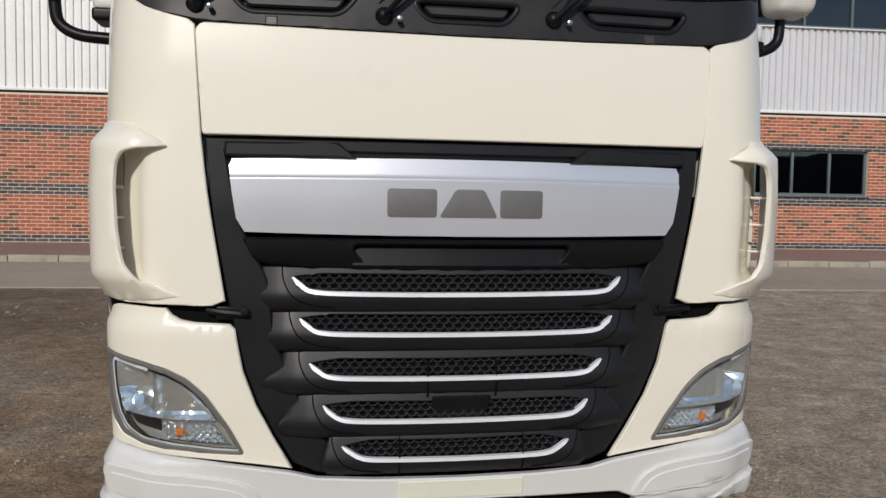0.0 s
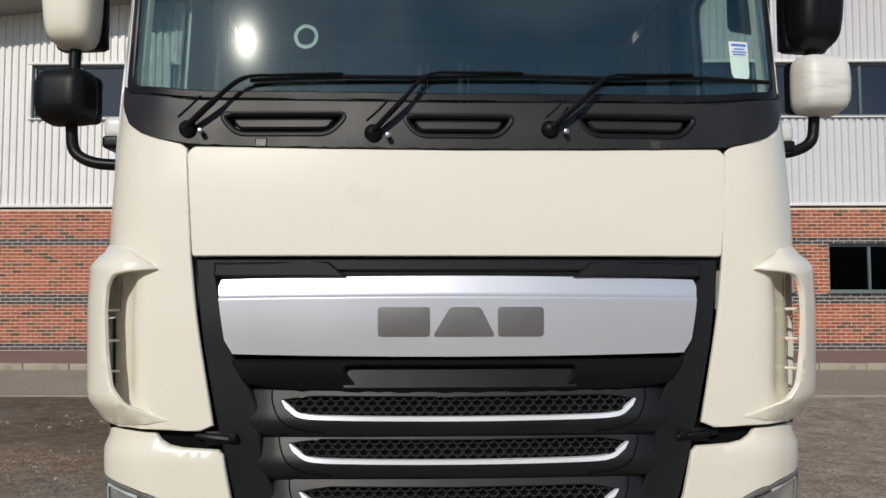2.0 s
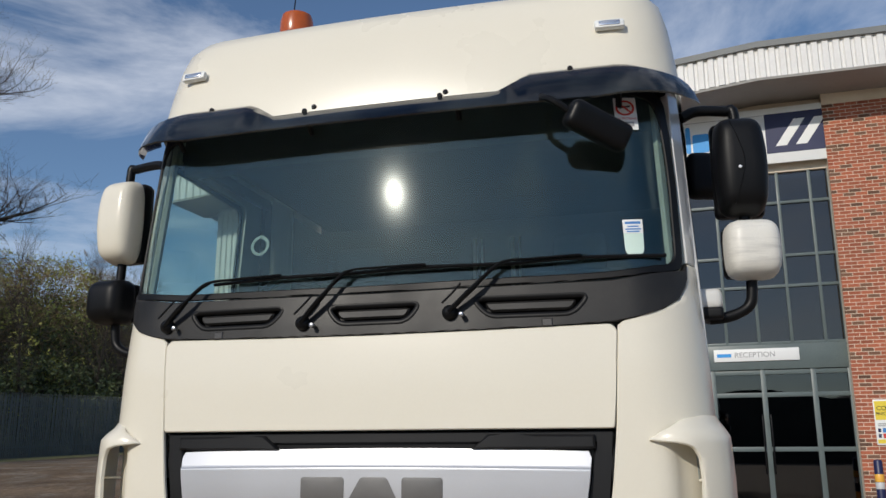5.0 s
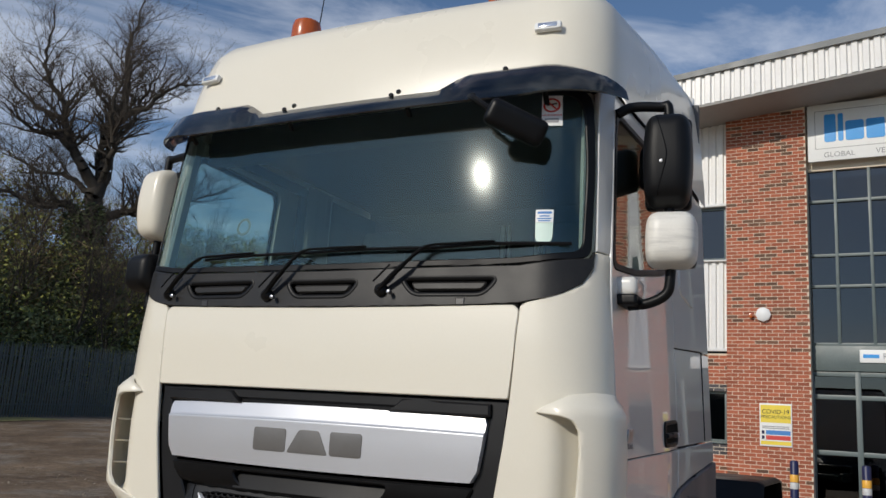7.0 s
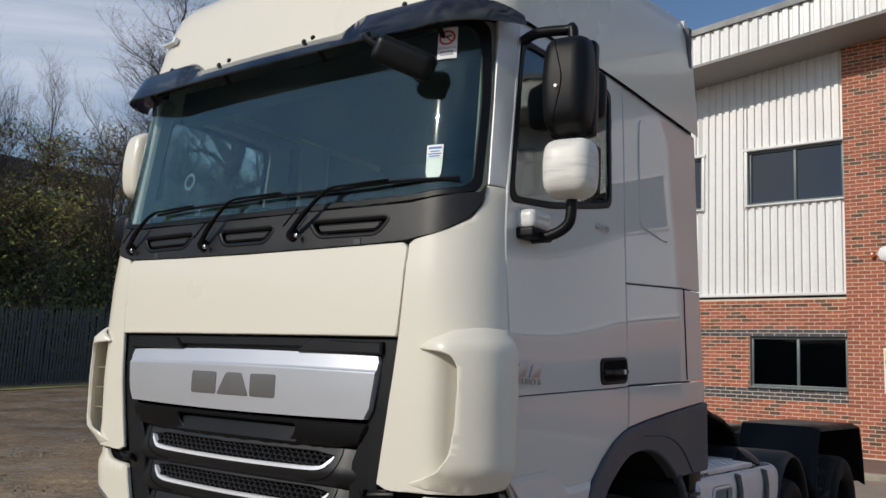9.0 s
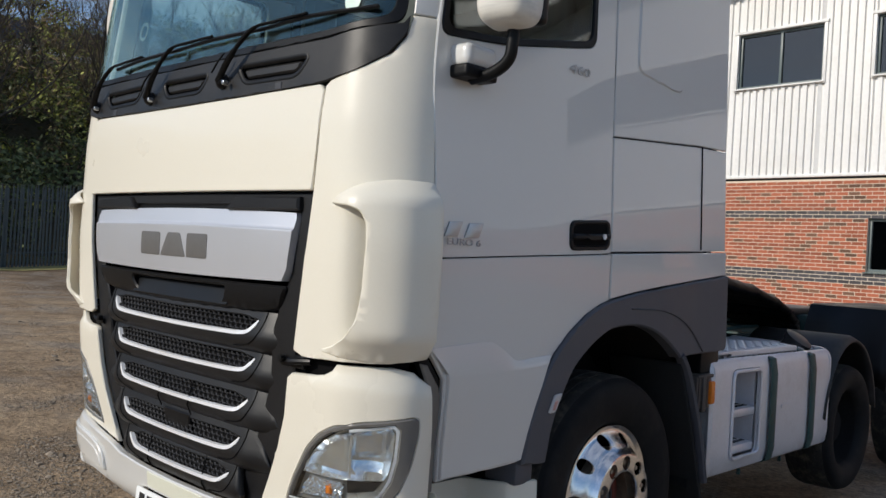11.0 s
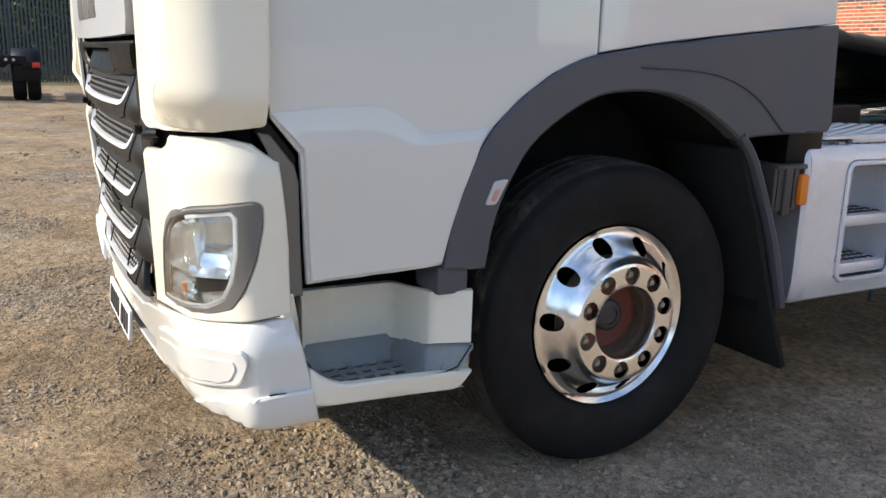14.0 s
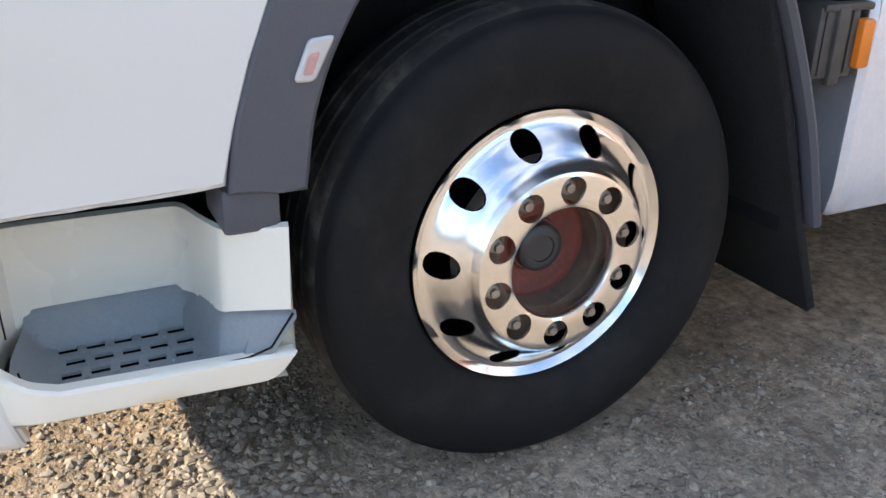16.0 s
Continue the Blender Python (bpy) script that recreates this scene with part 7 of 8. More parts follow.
# ---- cab interior seen through the glass ----
dash = bmesh.new()
rows = []
for x in np.linspace(-1.12, 1.12, 15):
    f = skin(x, 2.19, -0.03)
    rows.append([dash.verts.new(p) for p in ((x, f.y + 0.02, 1.5), (x, f.y + 0.02, 2.13), (x, f.y + 0.18, 2.165), (x, f.y + 0.48, 2.14), (x, f.y + 0.56, 2.06), (x, f.y + 0.52, 1.5))])
for a, b in zip(rows, rows[1:]):
    for i in range(5):
        dash.faces.new((a[i], a[i + 1], b[i + 1], b[i]))
part("dashboard", dash, mat("dash_grey", (0.27, 0.30, 0.29), 0.7, var=0.12), TRUCK)
part("bunk_wall", boxes(((-1.16, 2.19, 1.1), (1.16, 2.235, 3.62))), TRIM, TRUCK)
part("roof_lining", boxes(((-1.1, 0.5, 3.02), (1.1, 2.2, 3.05)), ((-1.1, 0.42, 2.86), (1.1, 0.50, 3.04))), TRIM, TRUCK)
for side in (-1, 1):
    seat = part("driver_seat", rounded_block((-0.25, -0.26, -0.08), (0.25, 0.26, 0.08), 0.05, pose(side * 0.62, 1.12, 1.72)), TRIM, TRUCK, "grey cloth cab seat")
    part("seat_back", rounded_block((-0.25, -0.07, -0.40), (0.25, 0.07, 0.40), 0.06, pose(side * 0.62, 1.42, 2.12, -10, 0, 0)), TRIM, seat)
    part("headrest", rounded_block((-0.14, -0.05, -0.10), (0.14, 0.05, 0.10), 0.04, pose(side * 0.62, 1.52, 2.62, -8, 0, 0)), TRIM, seat)
    part("pillar_trim", sheet(mirror([(1.16, 2.2), (1.30, 2.2), (1.30, 2.95), (1.16, 2.95)], side), skin, 0.02, 0.08, off=-0.035), LTRIM, TRUCK)
    cb = bmesh.new()
    wv = [[cb.verts.new((side * 1.09 + 0.02 * math.sin(k * 1.3), 1.32 + 0.012 * k, z)) for k in range(24)] for z in (2.0, 3.0)]
    for i in range(23):
        cb.faces.new((wv[0][i], wv[0][i + 1], wv[1][i + 1], wv[1][i]))
    part("curtain", cb, LTRIM, TRUCK, "pale folded side curtain")
for x in (-0.10, 0.14):
    part("bunk_strap", boxes(((x - 0.012, 2.17, 2.2), (x + 0.012, 2.19, 2.9)), ((x + 0.04, 2.17, 2.2), (x + 0.05, 2.19, 2.9))), PAPER, TRUCK)
wheel_m = pose(-0.62, 0.70, 2.17, -62, 0, 0)
sw = part("steering_wheel", moved(tube([(0.225 * math.cos(a), 0.225 * math.sin(a), 0) for a in np.linspace(0, 2 * math.pi, 40)], 0.018, 8), wheel_m), BLACK, TRUCK, "black steering wheel")
part("wheel_hub", moved(boxes(((-0.08, -0.06, -0.03), (0.08, 0.06, 0.02)), ((-0.21, -0.015, -0.01), (0.21, 0.015, 0.01)), bevel=0.01), wheel_m), BLACK, sw)

# stickers and a disc holder on the screen
stk = part("dealer_sticker", sheet(rounded([(0.957, 2.268), (1.026, 2.268), (1.028, 2.404), (0.955, 2.404)], [0.033, 0.033, 0.004, 0.004]), skin, 0.001, 0.02, off=0.0015, lip=0), PALEGREEN, TRUCK, "pale green and white dealer sticker")
part("sticker_head", sheet([(0.9555, 2.352), (1.0275, 2.352), (1.028, 2.404), (0.955, 2.404)], skin, 0.001, 0.02, off=0.003, lip=0), PAPER, stk)
for i, (a, b, z) in enumerate(((0.964, 1.020, 2.390), (0.972, 1.012, 2.378), (0.964, 1.020, 2.368), (0.968, 1.014, 2.359))):
    part("print_bar", sheet([(a, z - 0.003), (b, z - 0.003), (b, z + (0.006 if i == 0 else 0.002)), (a, z + (0.006 if i == 0 else 0.002))], skin, 0.001, 0.02, off=0.004, lip=0), BLUEINK, stk)
def notice(u, v, off=0.0):
    """The no-smoking sticker's own plan, laid on the screen."""
    return skin(1.0 + (u - 1.0) * 0.84, 2.828 + (v - 2.7925) * 0.72, off)


ns = part("no_smoking_sticker", sheet([(0.955, 2.70), (1.06, 2.70), (1.055, 2.885), (0.95, 2.885)], notice, 0.001, 0.02, off=0.0015, lip=0), PAPER, TRUCK, "white no-smoking sticker with a red ring")
part("red_ring", sheet(circle(1.003, 2.825, 0.044, 24), notice, 0.001, 0.015, holes=[circle(1.003, 2.825, 0.034, 20)], off=0.003, lip=0), REDINK, ns)
part("red_bar", sheet([(0.972, 2.850), (0.978, 2.856), (1.034, 2.800), (1.028, 2.794)], notice, 0.001, 0.015, off=0.0035, lip=0), REDINK, ns)
part("cigarette", sheet([(0.978, 2.822), (1.028, 2.832), (1.027, 2.840), (0.977, 2.830)], notice, 0.001, 0.015, off=0.003, lip=0), BLACKINK, ns)
nt = text_bm("NO SMOKING", 0.016)
for v in nt.verts:
    v.co = notice(1.004 + v.co.x, 2.763 + v.co.z, 0.004 - v.co.y * 0.2)
part("lettering", nt, REDINK, ns, smooth=0)
part("print_bar", sheet([(0.97, 2.72), (1.04, 2.72), (1.04, 2.745), (0.97, 2.745)], notice, 0.001, 0.02, off=0.003, lip=0), GREYINK, ns)

part("disc_holder", sheet(circle(-0.528, 2.398, 0.042, 24), skin, 0.002, 0.02, holes=[circle(-0.528, 2.398, 0.030, 20)], off=-0.009, lip=0), mat("pale_ring", (0.22, 0.25, 0.235), 0.4), TRUCK, "clear plastic disc holder ring")

# ---- yard surroundings: fence, trees, other vehicles, stones ----
FX = -31.0


def yard_z(x, y):
    return ground_z(x, y)


# palisade fence along the far side of the yard
fence = thing("palisade_fence", label="tall dark green steel palisade fence", category="fence", kind="structure")
pale_bm = bmesh.new()
pts = [(-0.034, 0), (0.034, 0), (0.034, 2.98), (0.012, 3.08), (0.026, 3.2), (0, 3.1), (-0.026, 3.2), (-0.012, 3.08), (-0.034, 2.98)]
f = bm_face = pale_bm.faces.new([pale_bm.verts.new((0, u, v)) for u, v in pts])
r = bmesh.ops.extrude_face_region(pale_bm, geom=[f])
bmesh.ops.translate(pale_bm, vec=(0.02, 0, 0), verts=[v for v in r["geom"] if isinstance(v, bmesh.types.BMVert)])
bmesh.ops.triangulate(pale_bm, faces=pale_bm.faces[:])
pale_me = bpy.data.meshes.new("pale")
pale_bm.to_mesh(pale_me)
pale_bm.free()
pale_me.materials.append(FENCEM)


def fence_x(y):
    return FX - 0.05 * max(0.0, y - 20)


count = 0
rest_v, rest_f = [], []
for i in range(560):
    y = -18 + 0.13 * i
    x = fence_x(y)
    z = yard_z(x, y) - 0.05
    if 1.0 <= y <= 38.5 and count < 296:
        p = new("pale", pale_me)
        p.parent = fence
        p.location = (x, y, z + random.uniform(-0.02, 0.02))
        p.rotation_euler = (random.uniform(-0.012, 0.012), 0, random.uniform(-0.05, 0.05))
        count += 1
    else:
        b = len(rest_v)
        rest_v += [(x + dx, y + u, z + v) for dx in (0, 0.02) for u, v in pts]
        n_ = len(pts)
        rest_f += [tuple(range(b, b + n_))] + [tuple(range(b + 2 * n_ - 1, b + n_ - 1, -1))] + [(b + k, b + (k + 1) % n_, b + n_ + (k + 1) % n_, b + n_ + k) for k in range(n_)]
me = bpy.data.meshes.new("pales_beyond")
me.from_pydata(rest_v, [], rest_f)
me.materials.append(FENCEM)
ob = new("pales_beyond", me)
ob.parent = fence
ob["kind"] = "stuff"
for h in (0.55, 2.55):
    part("fence_rail", tube([(fence_x(y) - 0.03, y, yard_z(fence_x(y), y) + h) for y in range(-18, 56, 3)], 0.03, 6), FENCEM, fence)
for i in range(25):
    y = -18 + 3.0 * i
    part("fence_post", boxes(((fence_x(y) - 0.12, y - 0.05, yard_z(fence_x(y), y) - 0.1), (fence_x(y) - 0.05, y + 0.05, yard_z(fence_x(y), y) + 3.0))), FENCEM, fence)

# wooded bank rising behind the fence
bank = bmesh.new()
rows = []
for i, dx in enumerate((0, 3, 7, 13, 22, 40, 70, 140)):
    rows.append([])
    for y in np.arange(-90, 131, 5.0):
        x = FX - 1.5 - dx
        hgt = (0, 1.2, 3.4, 7.2, 11.0, 14.5, 18.0, 22.0)[i]
        rows[-1].append(bank.verts.new((x, y, yard_z(max(x, -60), min(y, 60)) - 0.2 + hgt * (1 + 0.25 * noise.noise((x * 0.05, y * 0.05, 1))))))
for a, b in zip(rows, rows[1:]):
    for i in range(len(a) - 1):
        bank.faces.new((a[i], a[i + 1], b[i + 1], b[i]))
tagged(finish("ground_bank", bank, mat("leaf_litter", (0.060, 0.050, 0.026), 0.95, var=0.5, scale=0.5, fine=6, bump=0.05, dirt=(0.045, 0.065, 0.02), dirt_amount=0.6)), "shaded bank of leaf litter and undergrowth behind the fence", "ground", kind="structure")


def limb(verts, faces, p0, p1, r0, r1, n):
    d = (p1 - p0)
    if d.length < 1e-6:
        return
    d.normalize()
    up = Vector((0, 0, 1)) if abs(d.z) < 0.9 else Vector((1, 0, 0))
    s = d.cross(up).normalized()
    u = s.cross(d)
    b = len(verts)
    for p, r_ in ((p0, r0), (p1, r1)):
        for k in range(n):
            a = 2 * math.pi * k / n
            verts.append(p + (s * math.cos(a) + u * math.sin(a)) * r_)
    for k in range(n):
        faces.append((b + k, b + (k + 1) % n, b + n + (k + 1) % n, b + n + k))


def bare_tree(name, seed, height, trunk, spread, levels, kids, lean_=(0, 0), label="", upright=0.3, first=0.3, limbs=()):
    """A leafless tree: tapered crooked trunk, limbs and twigs."""
    rnd = random.Random(seed)
    parts_ = {0: ([], []), 1: ([], [])}

    def grow(p, d, length, r_, level):
        v, f = parts_[0 if level < 2 else 1]
        segs = 6 if level == 0 else (5 if level < 3 else 3)
        n = 10 if level == 0 else (6 if level == 1 else (4 if level == 2 else 3))
        q = p.copy()
        pts_ = [q.copy()]
        for k in range(segs):
            d = (d + Vector((rnd.uniform(-1, 1), rnd.uniform(-1, 1), rnd.uniform(-0.5, 0.8))) * (0.16 if level == 0 else 0.42)).normalized()
            q2 = q + d * (length / segs)
            ra, rb_ = r_ * (1 - 0.72 * k / segs), r_ * (1 - 0.72 * (k + 1) / segs)
            limb(v, f, q, q2, ra, rb_, n)
            q = q2
            pts_.append(q.copy())
        if level >= levels:
            return
        m = kids[level]
        for k in range(m):
            t = first + (1 - first) * (k + rnd.random()) / m if level == 0 else 0.25 + 0.75 * (k + rnd.random()) / m
            idx = min(segs - 1, int(t * segs))
            base = pts_[idx].lerp(pts_[idx + 1], t * segs - idx)
            ang = rnd.uniform(0, 2 * math.pi)
            side = Vector((math.cos(ang), math.sin(ang), 0))
            nd = (d * (0.5 if level else 0.35) + side * rnd.uniform(0.5, 1.0) * spread + Vector((0, 0, upright))).normalized()
            grow(base, nd, length * rnd.uniform(0.38, 0.62) * (1.15 - 0.4 * t if level == 0 else 0.95), max(0.006, r_ * (1 - 0.7 * t) * rnd.uniform(0.45, 0.65)), level + 1)

    for r0, r1, line in limbs:
        q = curve_points(line, 5)
        bend = [p + Vector((rnd.uniform(-1, 1), rnd.uniform(-1, 1), rnd.uniform(-1, 1))) * min(0.14, r0 * 0.45) if 0 < k < len(q) - 1 else p for k, p in enumerate(q)]
        for k, (a, b) in enumerate(zip(bend, bend[1:])):
            ra, rb_ = (r0 + (r1 - r0) * (j / (len(bend) - 1)) ** 0.8 for j in (k, k + 1))
            limb(*parts_[0], a, b, ra, rb_, 9)
            if k < len(bend) * 0.2 or r0 > 0.7:
                continue
            for _ in range(3 if k % 2 else 2):
                side = Vector((rnd.uniform(-1, 1), rnd.uniform(-1, 1), rnd.uniform(-0.15, 0.8)))
                nd = ((b - a).normalized() * 0.55 + side).normalized()
                grow(a.lerp(b, rnd.random()), nd, rnd.uniform(1.8, 3.6), max(0.03, rb_ * rnd.uniform(0.3, 0.5)), 2)
        grow(bend[-1], (bend[-1] - bend[-2]).normalized(), 2.4, r1, 2)
    if not limbs:
        grow(Vector((0, 0, -0.3)), Vector((lean_[0], lean_[1], 1)).normalized(), height, trunk, 0)
    tree = thing(name, label=label, category="tree")
    for nm, key, m_ in (("trunk", 0, BARK), ("crown", 1, TWIG)):
        me_ = bpy.data.meshes.new(nm)
        me_.from_pydata([tuple(x) for x in parts_[key][0]], [], parts_[key][1])
        me_.shade_smooth()
        me_.materials.append(m_)
        o = new(nm, me_)
        o.parent = tree
    return tree


def bank_z(x, y):
    dx = FX - 1.5 - x
    return yard_z(max(x, -60), min(y, 60)) - 0.3 + float(np.interp(dx, (0, 3, 7, 13, 22, 40, 70), (0, 1.2, 3.4, 7.2, 11.0, 14.5, 18.0)))


OAK = (
    (0.78, 0.52, ((0, 0, -0.3), (-0.1, 0.1, 2.5), (0.25, 0.0, 5.5), (0.2, 0.1, 7.6), (0.35, 0, 9.5))),
    (0.50, 0.07, ((0.35, 0, 9.4), (0.75, 0.3, 11.5), (0.6, 0.2, 13.2), (1.15, 0.0, 15.5), (0.9, -0.3, 18.2), (1.3, 0, 21.0))),
    (0.40, 0.06, ((0.3, 0, 9.2), (-0.7, -0.4, 11.0), (-1.7, -0.2, 12.4), (-2.2, 0.3, 14.6), (-3.5, 0.4, 16.4), (-3.6, 0.1, 18.6))),
    (0.24, 0.04, ((-0.9, -0.3, 11.3), (-2.4, -1.0, 12.3), (-3.6, -1.2, 12.2), (-5.2, -1.4, 13.7))),
    (0.26, 0.04, ((0.7, 0.2, 12.6), (1.7, 0.8, 14.2), (2.1, 1.2, 16.0), (3.1, 1.4, 18.4))),
    (0.22, 0.04, ((0.95, 0.0, 14.4), (2.4, -0.7, 15.0), (3.6, -1.0, 16.4), (5.3, -1.2, 17.0))),
    (0.36, 0.05, ((0.25, 0, 7.2), (1.5, 0.4, 8.3), (2.7, 0.3, 8.5), (4.2, 0.8, 9.7), (5.6, 0.7, 9.9), (7.6, 0.9, 10.8))),
    (0.34, 0.05, ((0.1, 0, 7.0), (-1.2, -0.3, 8.3), (-2.6, -0.2, 8.1), (-4.2, 0.3, 8.6), (-7.2, 0.6, 8.8))),
    (0.22, 0.04, ((0.2, 0, 8.9), (-1.3, 0.9, 10.3), (-2.9, 1.2, 10.4), (-4.8, 1.8, 11.2))),
    (0.28, 0.04, ((0.4, 0, 10.2), (0.2, 1.8, 12.2), (0.5, 3.0, 14.6), (0.1, 3.6, 17.2))),
    (0.26, 0.04, ((0.4, 0, 9.8), (0.9, -1.9, 11.6), (0.5, -3.4, 13.6), (1.0, -4.2, 16.0))),
    (0.20, 0.04, ((-2.0, 0.2, 13.6), (-3.6, 0.6, 14.2), (-5.6, 0.8, 15.8))),
)
oak = bare_tree("oak_tree", 12, 21.0, 0.72, 1.05, 4, (13, 9, 8, 6), label="huge bare oak tree with crooked spreading limbs", upright=0.25, first=0.28, limbs=OAK)
oak.matrix_world = pose(-41.0, 27.5, bank_z(-41, 27.5) - 0.5, 0, 0, 53)
slim = bare_tree("bare_tree", 31, 15.0, 0.17, 0.55, 3, (16, 9, 7), (0.05, 0.02), "slender leafless tree behind the fence", 0.75, 0.22)
slim["group"] = "trees on the bank"
slim2 = bare_tree("bare_tree", 77, 13.0, 0.14, 0.7, 3, (14, 10, 7), (-0.08, 0.05), "slender leafless tree behind the fence", 0.6, 0.18)
slim2["group"] = "trees on the bank"
rt = random.Random(4)
spots = [(-33.5 - abs(rt.gauss(3.5, 3.0)), y + rt.uniform(-0.9, 0.9)) for y in np.arange(-6, 58, 2.3)] + [(-44 - rt.uniform(0, 9), y) for y in np.arange(-4, 62, 5.0)]
for k, (x, y) in enumerate(spots):
    src = (slim, slim2)[k % 2]
    m = pose(x, y, bank_z(x, y) - 0.2, rt.uniform(-5, 5), rt.uniform(-5, 5), rt.uniform(0, 360)) @ Matrix.Scale(rt.uniform(0.6, 1.08) * (0.62 if 14 < y < 34 else 0.56 if y >= 34 else 1.0), 4)
    if k < 2:
        src.matrix_world = m
    else:
        c = copy_thing(src, m)
        c.matrix_basis = m


def leaf_mass(name, seed, n, size, shape, material, width=0.45):
    """Many small leaves, or twigs where narrow, scattered through an uneven mass."""
    rnd = random.Random(seed)
    v, f = [], []
    while len(f) < n:
        p = shape(rnd)
        if p is None:
            continue
        a, b = rnd.uniform(0, 2 * math.pi), rnd.uniform(-1, 1)
        d = Vector((math.cos(a) * math.cos(b), math.sin(a) * math.cos(b), math.sin(b)))
        e = d.cross(Vector((rnd.uniform(-1, 1), rnd.uniform(-1, 1), rnd.uniform(-1, 1)))).normalized()
        s = size * rnd.uniform(0.5, 1.4)
        k = len(v)
        v += [tuple(p - d * s), tuple(p + e * s * width), tuple(p + d * s), tuple(p - e * s * width)]
        f.append((k, k + 1, k + 2, k + 3))
    me_ = bpy.data.meshes.new(name)
    me_.from_pydata(v, [], f)
    me_.materials.append(material)
    return me_


def clumpy(rnd, x0, x1, y0, y1, top, cut):
    x, y = rnd.uniform(x0, x1), rnd.uniform(y0, y1)
    z = rnd.random()
    h = top * (0.45 + 0.9 * (0.5 + 0.5 * noise.noise((x * 0.22, y * 0.22, 5.0))))
    p = Vector((x, y, bank_z(x, y) + z * h))
    return p if noise.noise(p * 0.55) + 0.25 * noise.noise(p * 1.7) > cut else None


und = new("undergrowth", leaf_mass("undergrowth", 3, 90000, 0.13, lambda q: clumpy(q, -46, -32.3, -14, 58, 4.4, -0.12), LEAFD))
tagged(und, "dark ivy, holly and bramble undergrowth on the bank", "undergrowth", kind="stuff")
scrub = new("scrub", leaf_mass("scrub", 15, 70000, 0.42, lambda q: clumpy(q, -54, -39.0, -12, 58, 6.5, -0.10), TWIGMASS, 0.05))
tagged(scrub, "brown twiggy scrub between the trees", "undergrowth", kind="stuff")
spr = new("spring_foliage", leaf_mass("spring_foliage", 9, 60000, 0.115, lambda q: clumpy(q, -54, -36, -10, 56, 7.0, 0.04), LEAFL))
tagged(spr, "thin yellow-green spring leaves among the bare branches", "foliage", kind="stuff")
ivy = new("ivy", leaf_mass("ivy", 21, 5000, 0.14, lambda q: (lambda a, r_, z: Vector((-41 + r_ * math.cos(a), 27.5 + r_ * math.sin(a), bank_z(-41, 27.5) + z)))(q.uniform(0, 6.28), 0.75 + q.random() * 0.5, q.random() ** 1.4 * 8), LEAFD))
tagged(ivy, "ivy climbing the trunk of the big oak", "ivy", kind="stuff")
verge = slab_rows(FX - 0.3, FX + 2.2, (-18, -6, 6, 18, 30, 45), [yard_z(FX, y) + 0.03 for y in (-18, -6, 6, 18, 30, 45)], 4)
tagged(finish("verge", verge, mat("weedy_verge", (0.27, 0.235, 0.085), 0.95, var=0.4, scale=0.8, fine=10, bump=0.02, dirt=(0.09, 0.12, 0.035), dirt_amount=0.7)), "weedy strip of ground along the fence", "ground", kind="structure")
# far hill
hill = bmesh.new()
rows = []
for i, (dx, h) in enumerate(((0, 3), (40, 16), (90, 22), (200, 24))):
    rows.append([hill.verts.new((-110 - dx, y, h + 3 * noise.noise((i, y * 0.01, 2)))) for y in np.arange(-260, 360, 20.0)])
for a, b in zip(rows, rows[1:]):
    for i in range(len(a) - 1):
        hill.faces.new((a[i], a[i + 1], b[i + 1], b[i]))
tagged(finish("backdrop_hill", hill, mat("far_woodland", (0.060, 0.060, 0.050), 0.95, var=0.4, scale=0.05, fine=0.6, bump=0.3)), "distant grey-brown wooded hillside", "hill", kind="structure")


# long building on the hill beyond the wood
far_shed = thing("distant_building", label="dark roofed building beyond the bare trees", category="building")
part("wall", boxes(((-97, 2, 12), (-90.5, 46, 20.5))), CLADG, far_shed)
part("roof", boxes(((-97.5, 1, 20.5), (-90, 47, 22.9)), bevel=0.2), mat("slate_roof", (0.050, 0.056, 0.075), 0.6, var=0.15, scale=0.5), far_shed)


# unseen tree belt added on the yard's open sides to darken window reflections
sky_line = bmesh.new()
run = [(-90, -62), (-60, -64), (-30, -62), (0, -66), (30, -63), (60, -58), (78, -40), (84, -10), (82, 20), (86, 60)]
prof_ = ((0, -0.5), (1.5, 4.0), (4.0, 7.0), (8.0, 7.6), (14.0, 0.0))
rows = []
for d, h in prof_:
    row = []
    for (ax, ay), (bx, by) in zip(run, run[1:]):
        for k in range(10):
            x, y_ = ax + (bx - ax) * k / 10, ay + (by - ay) * k / 10
            r_ = math.hypot(x, y_)
            row.append(sky_line.verts.new((x * (1 + d / r_), y_ * (1 + d / r_), max(-0.5, h * (1 + 0.35 * noise.noise((x * 0.09, y_ * 0.09, d * 0.2)))))))
    rows.append(row)
for a, b in zip(rows, rows[1:]):
    for k in range(len(a) - 1):
        sky_line.faces.new((a[k], a[k + 1], b[k + 1], b[k]))
tagged(finish("backdrop_wood", sky_line, bpy.data.materials["far_woodland"]), "unseen dark tree belt added round the yard to darken reflections", "trees", kind="structure")


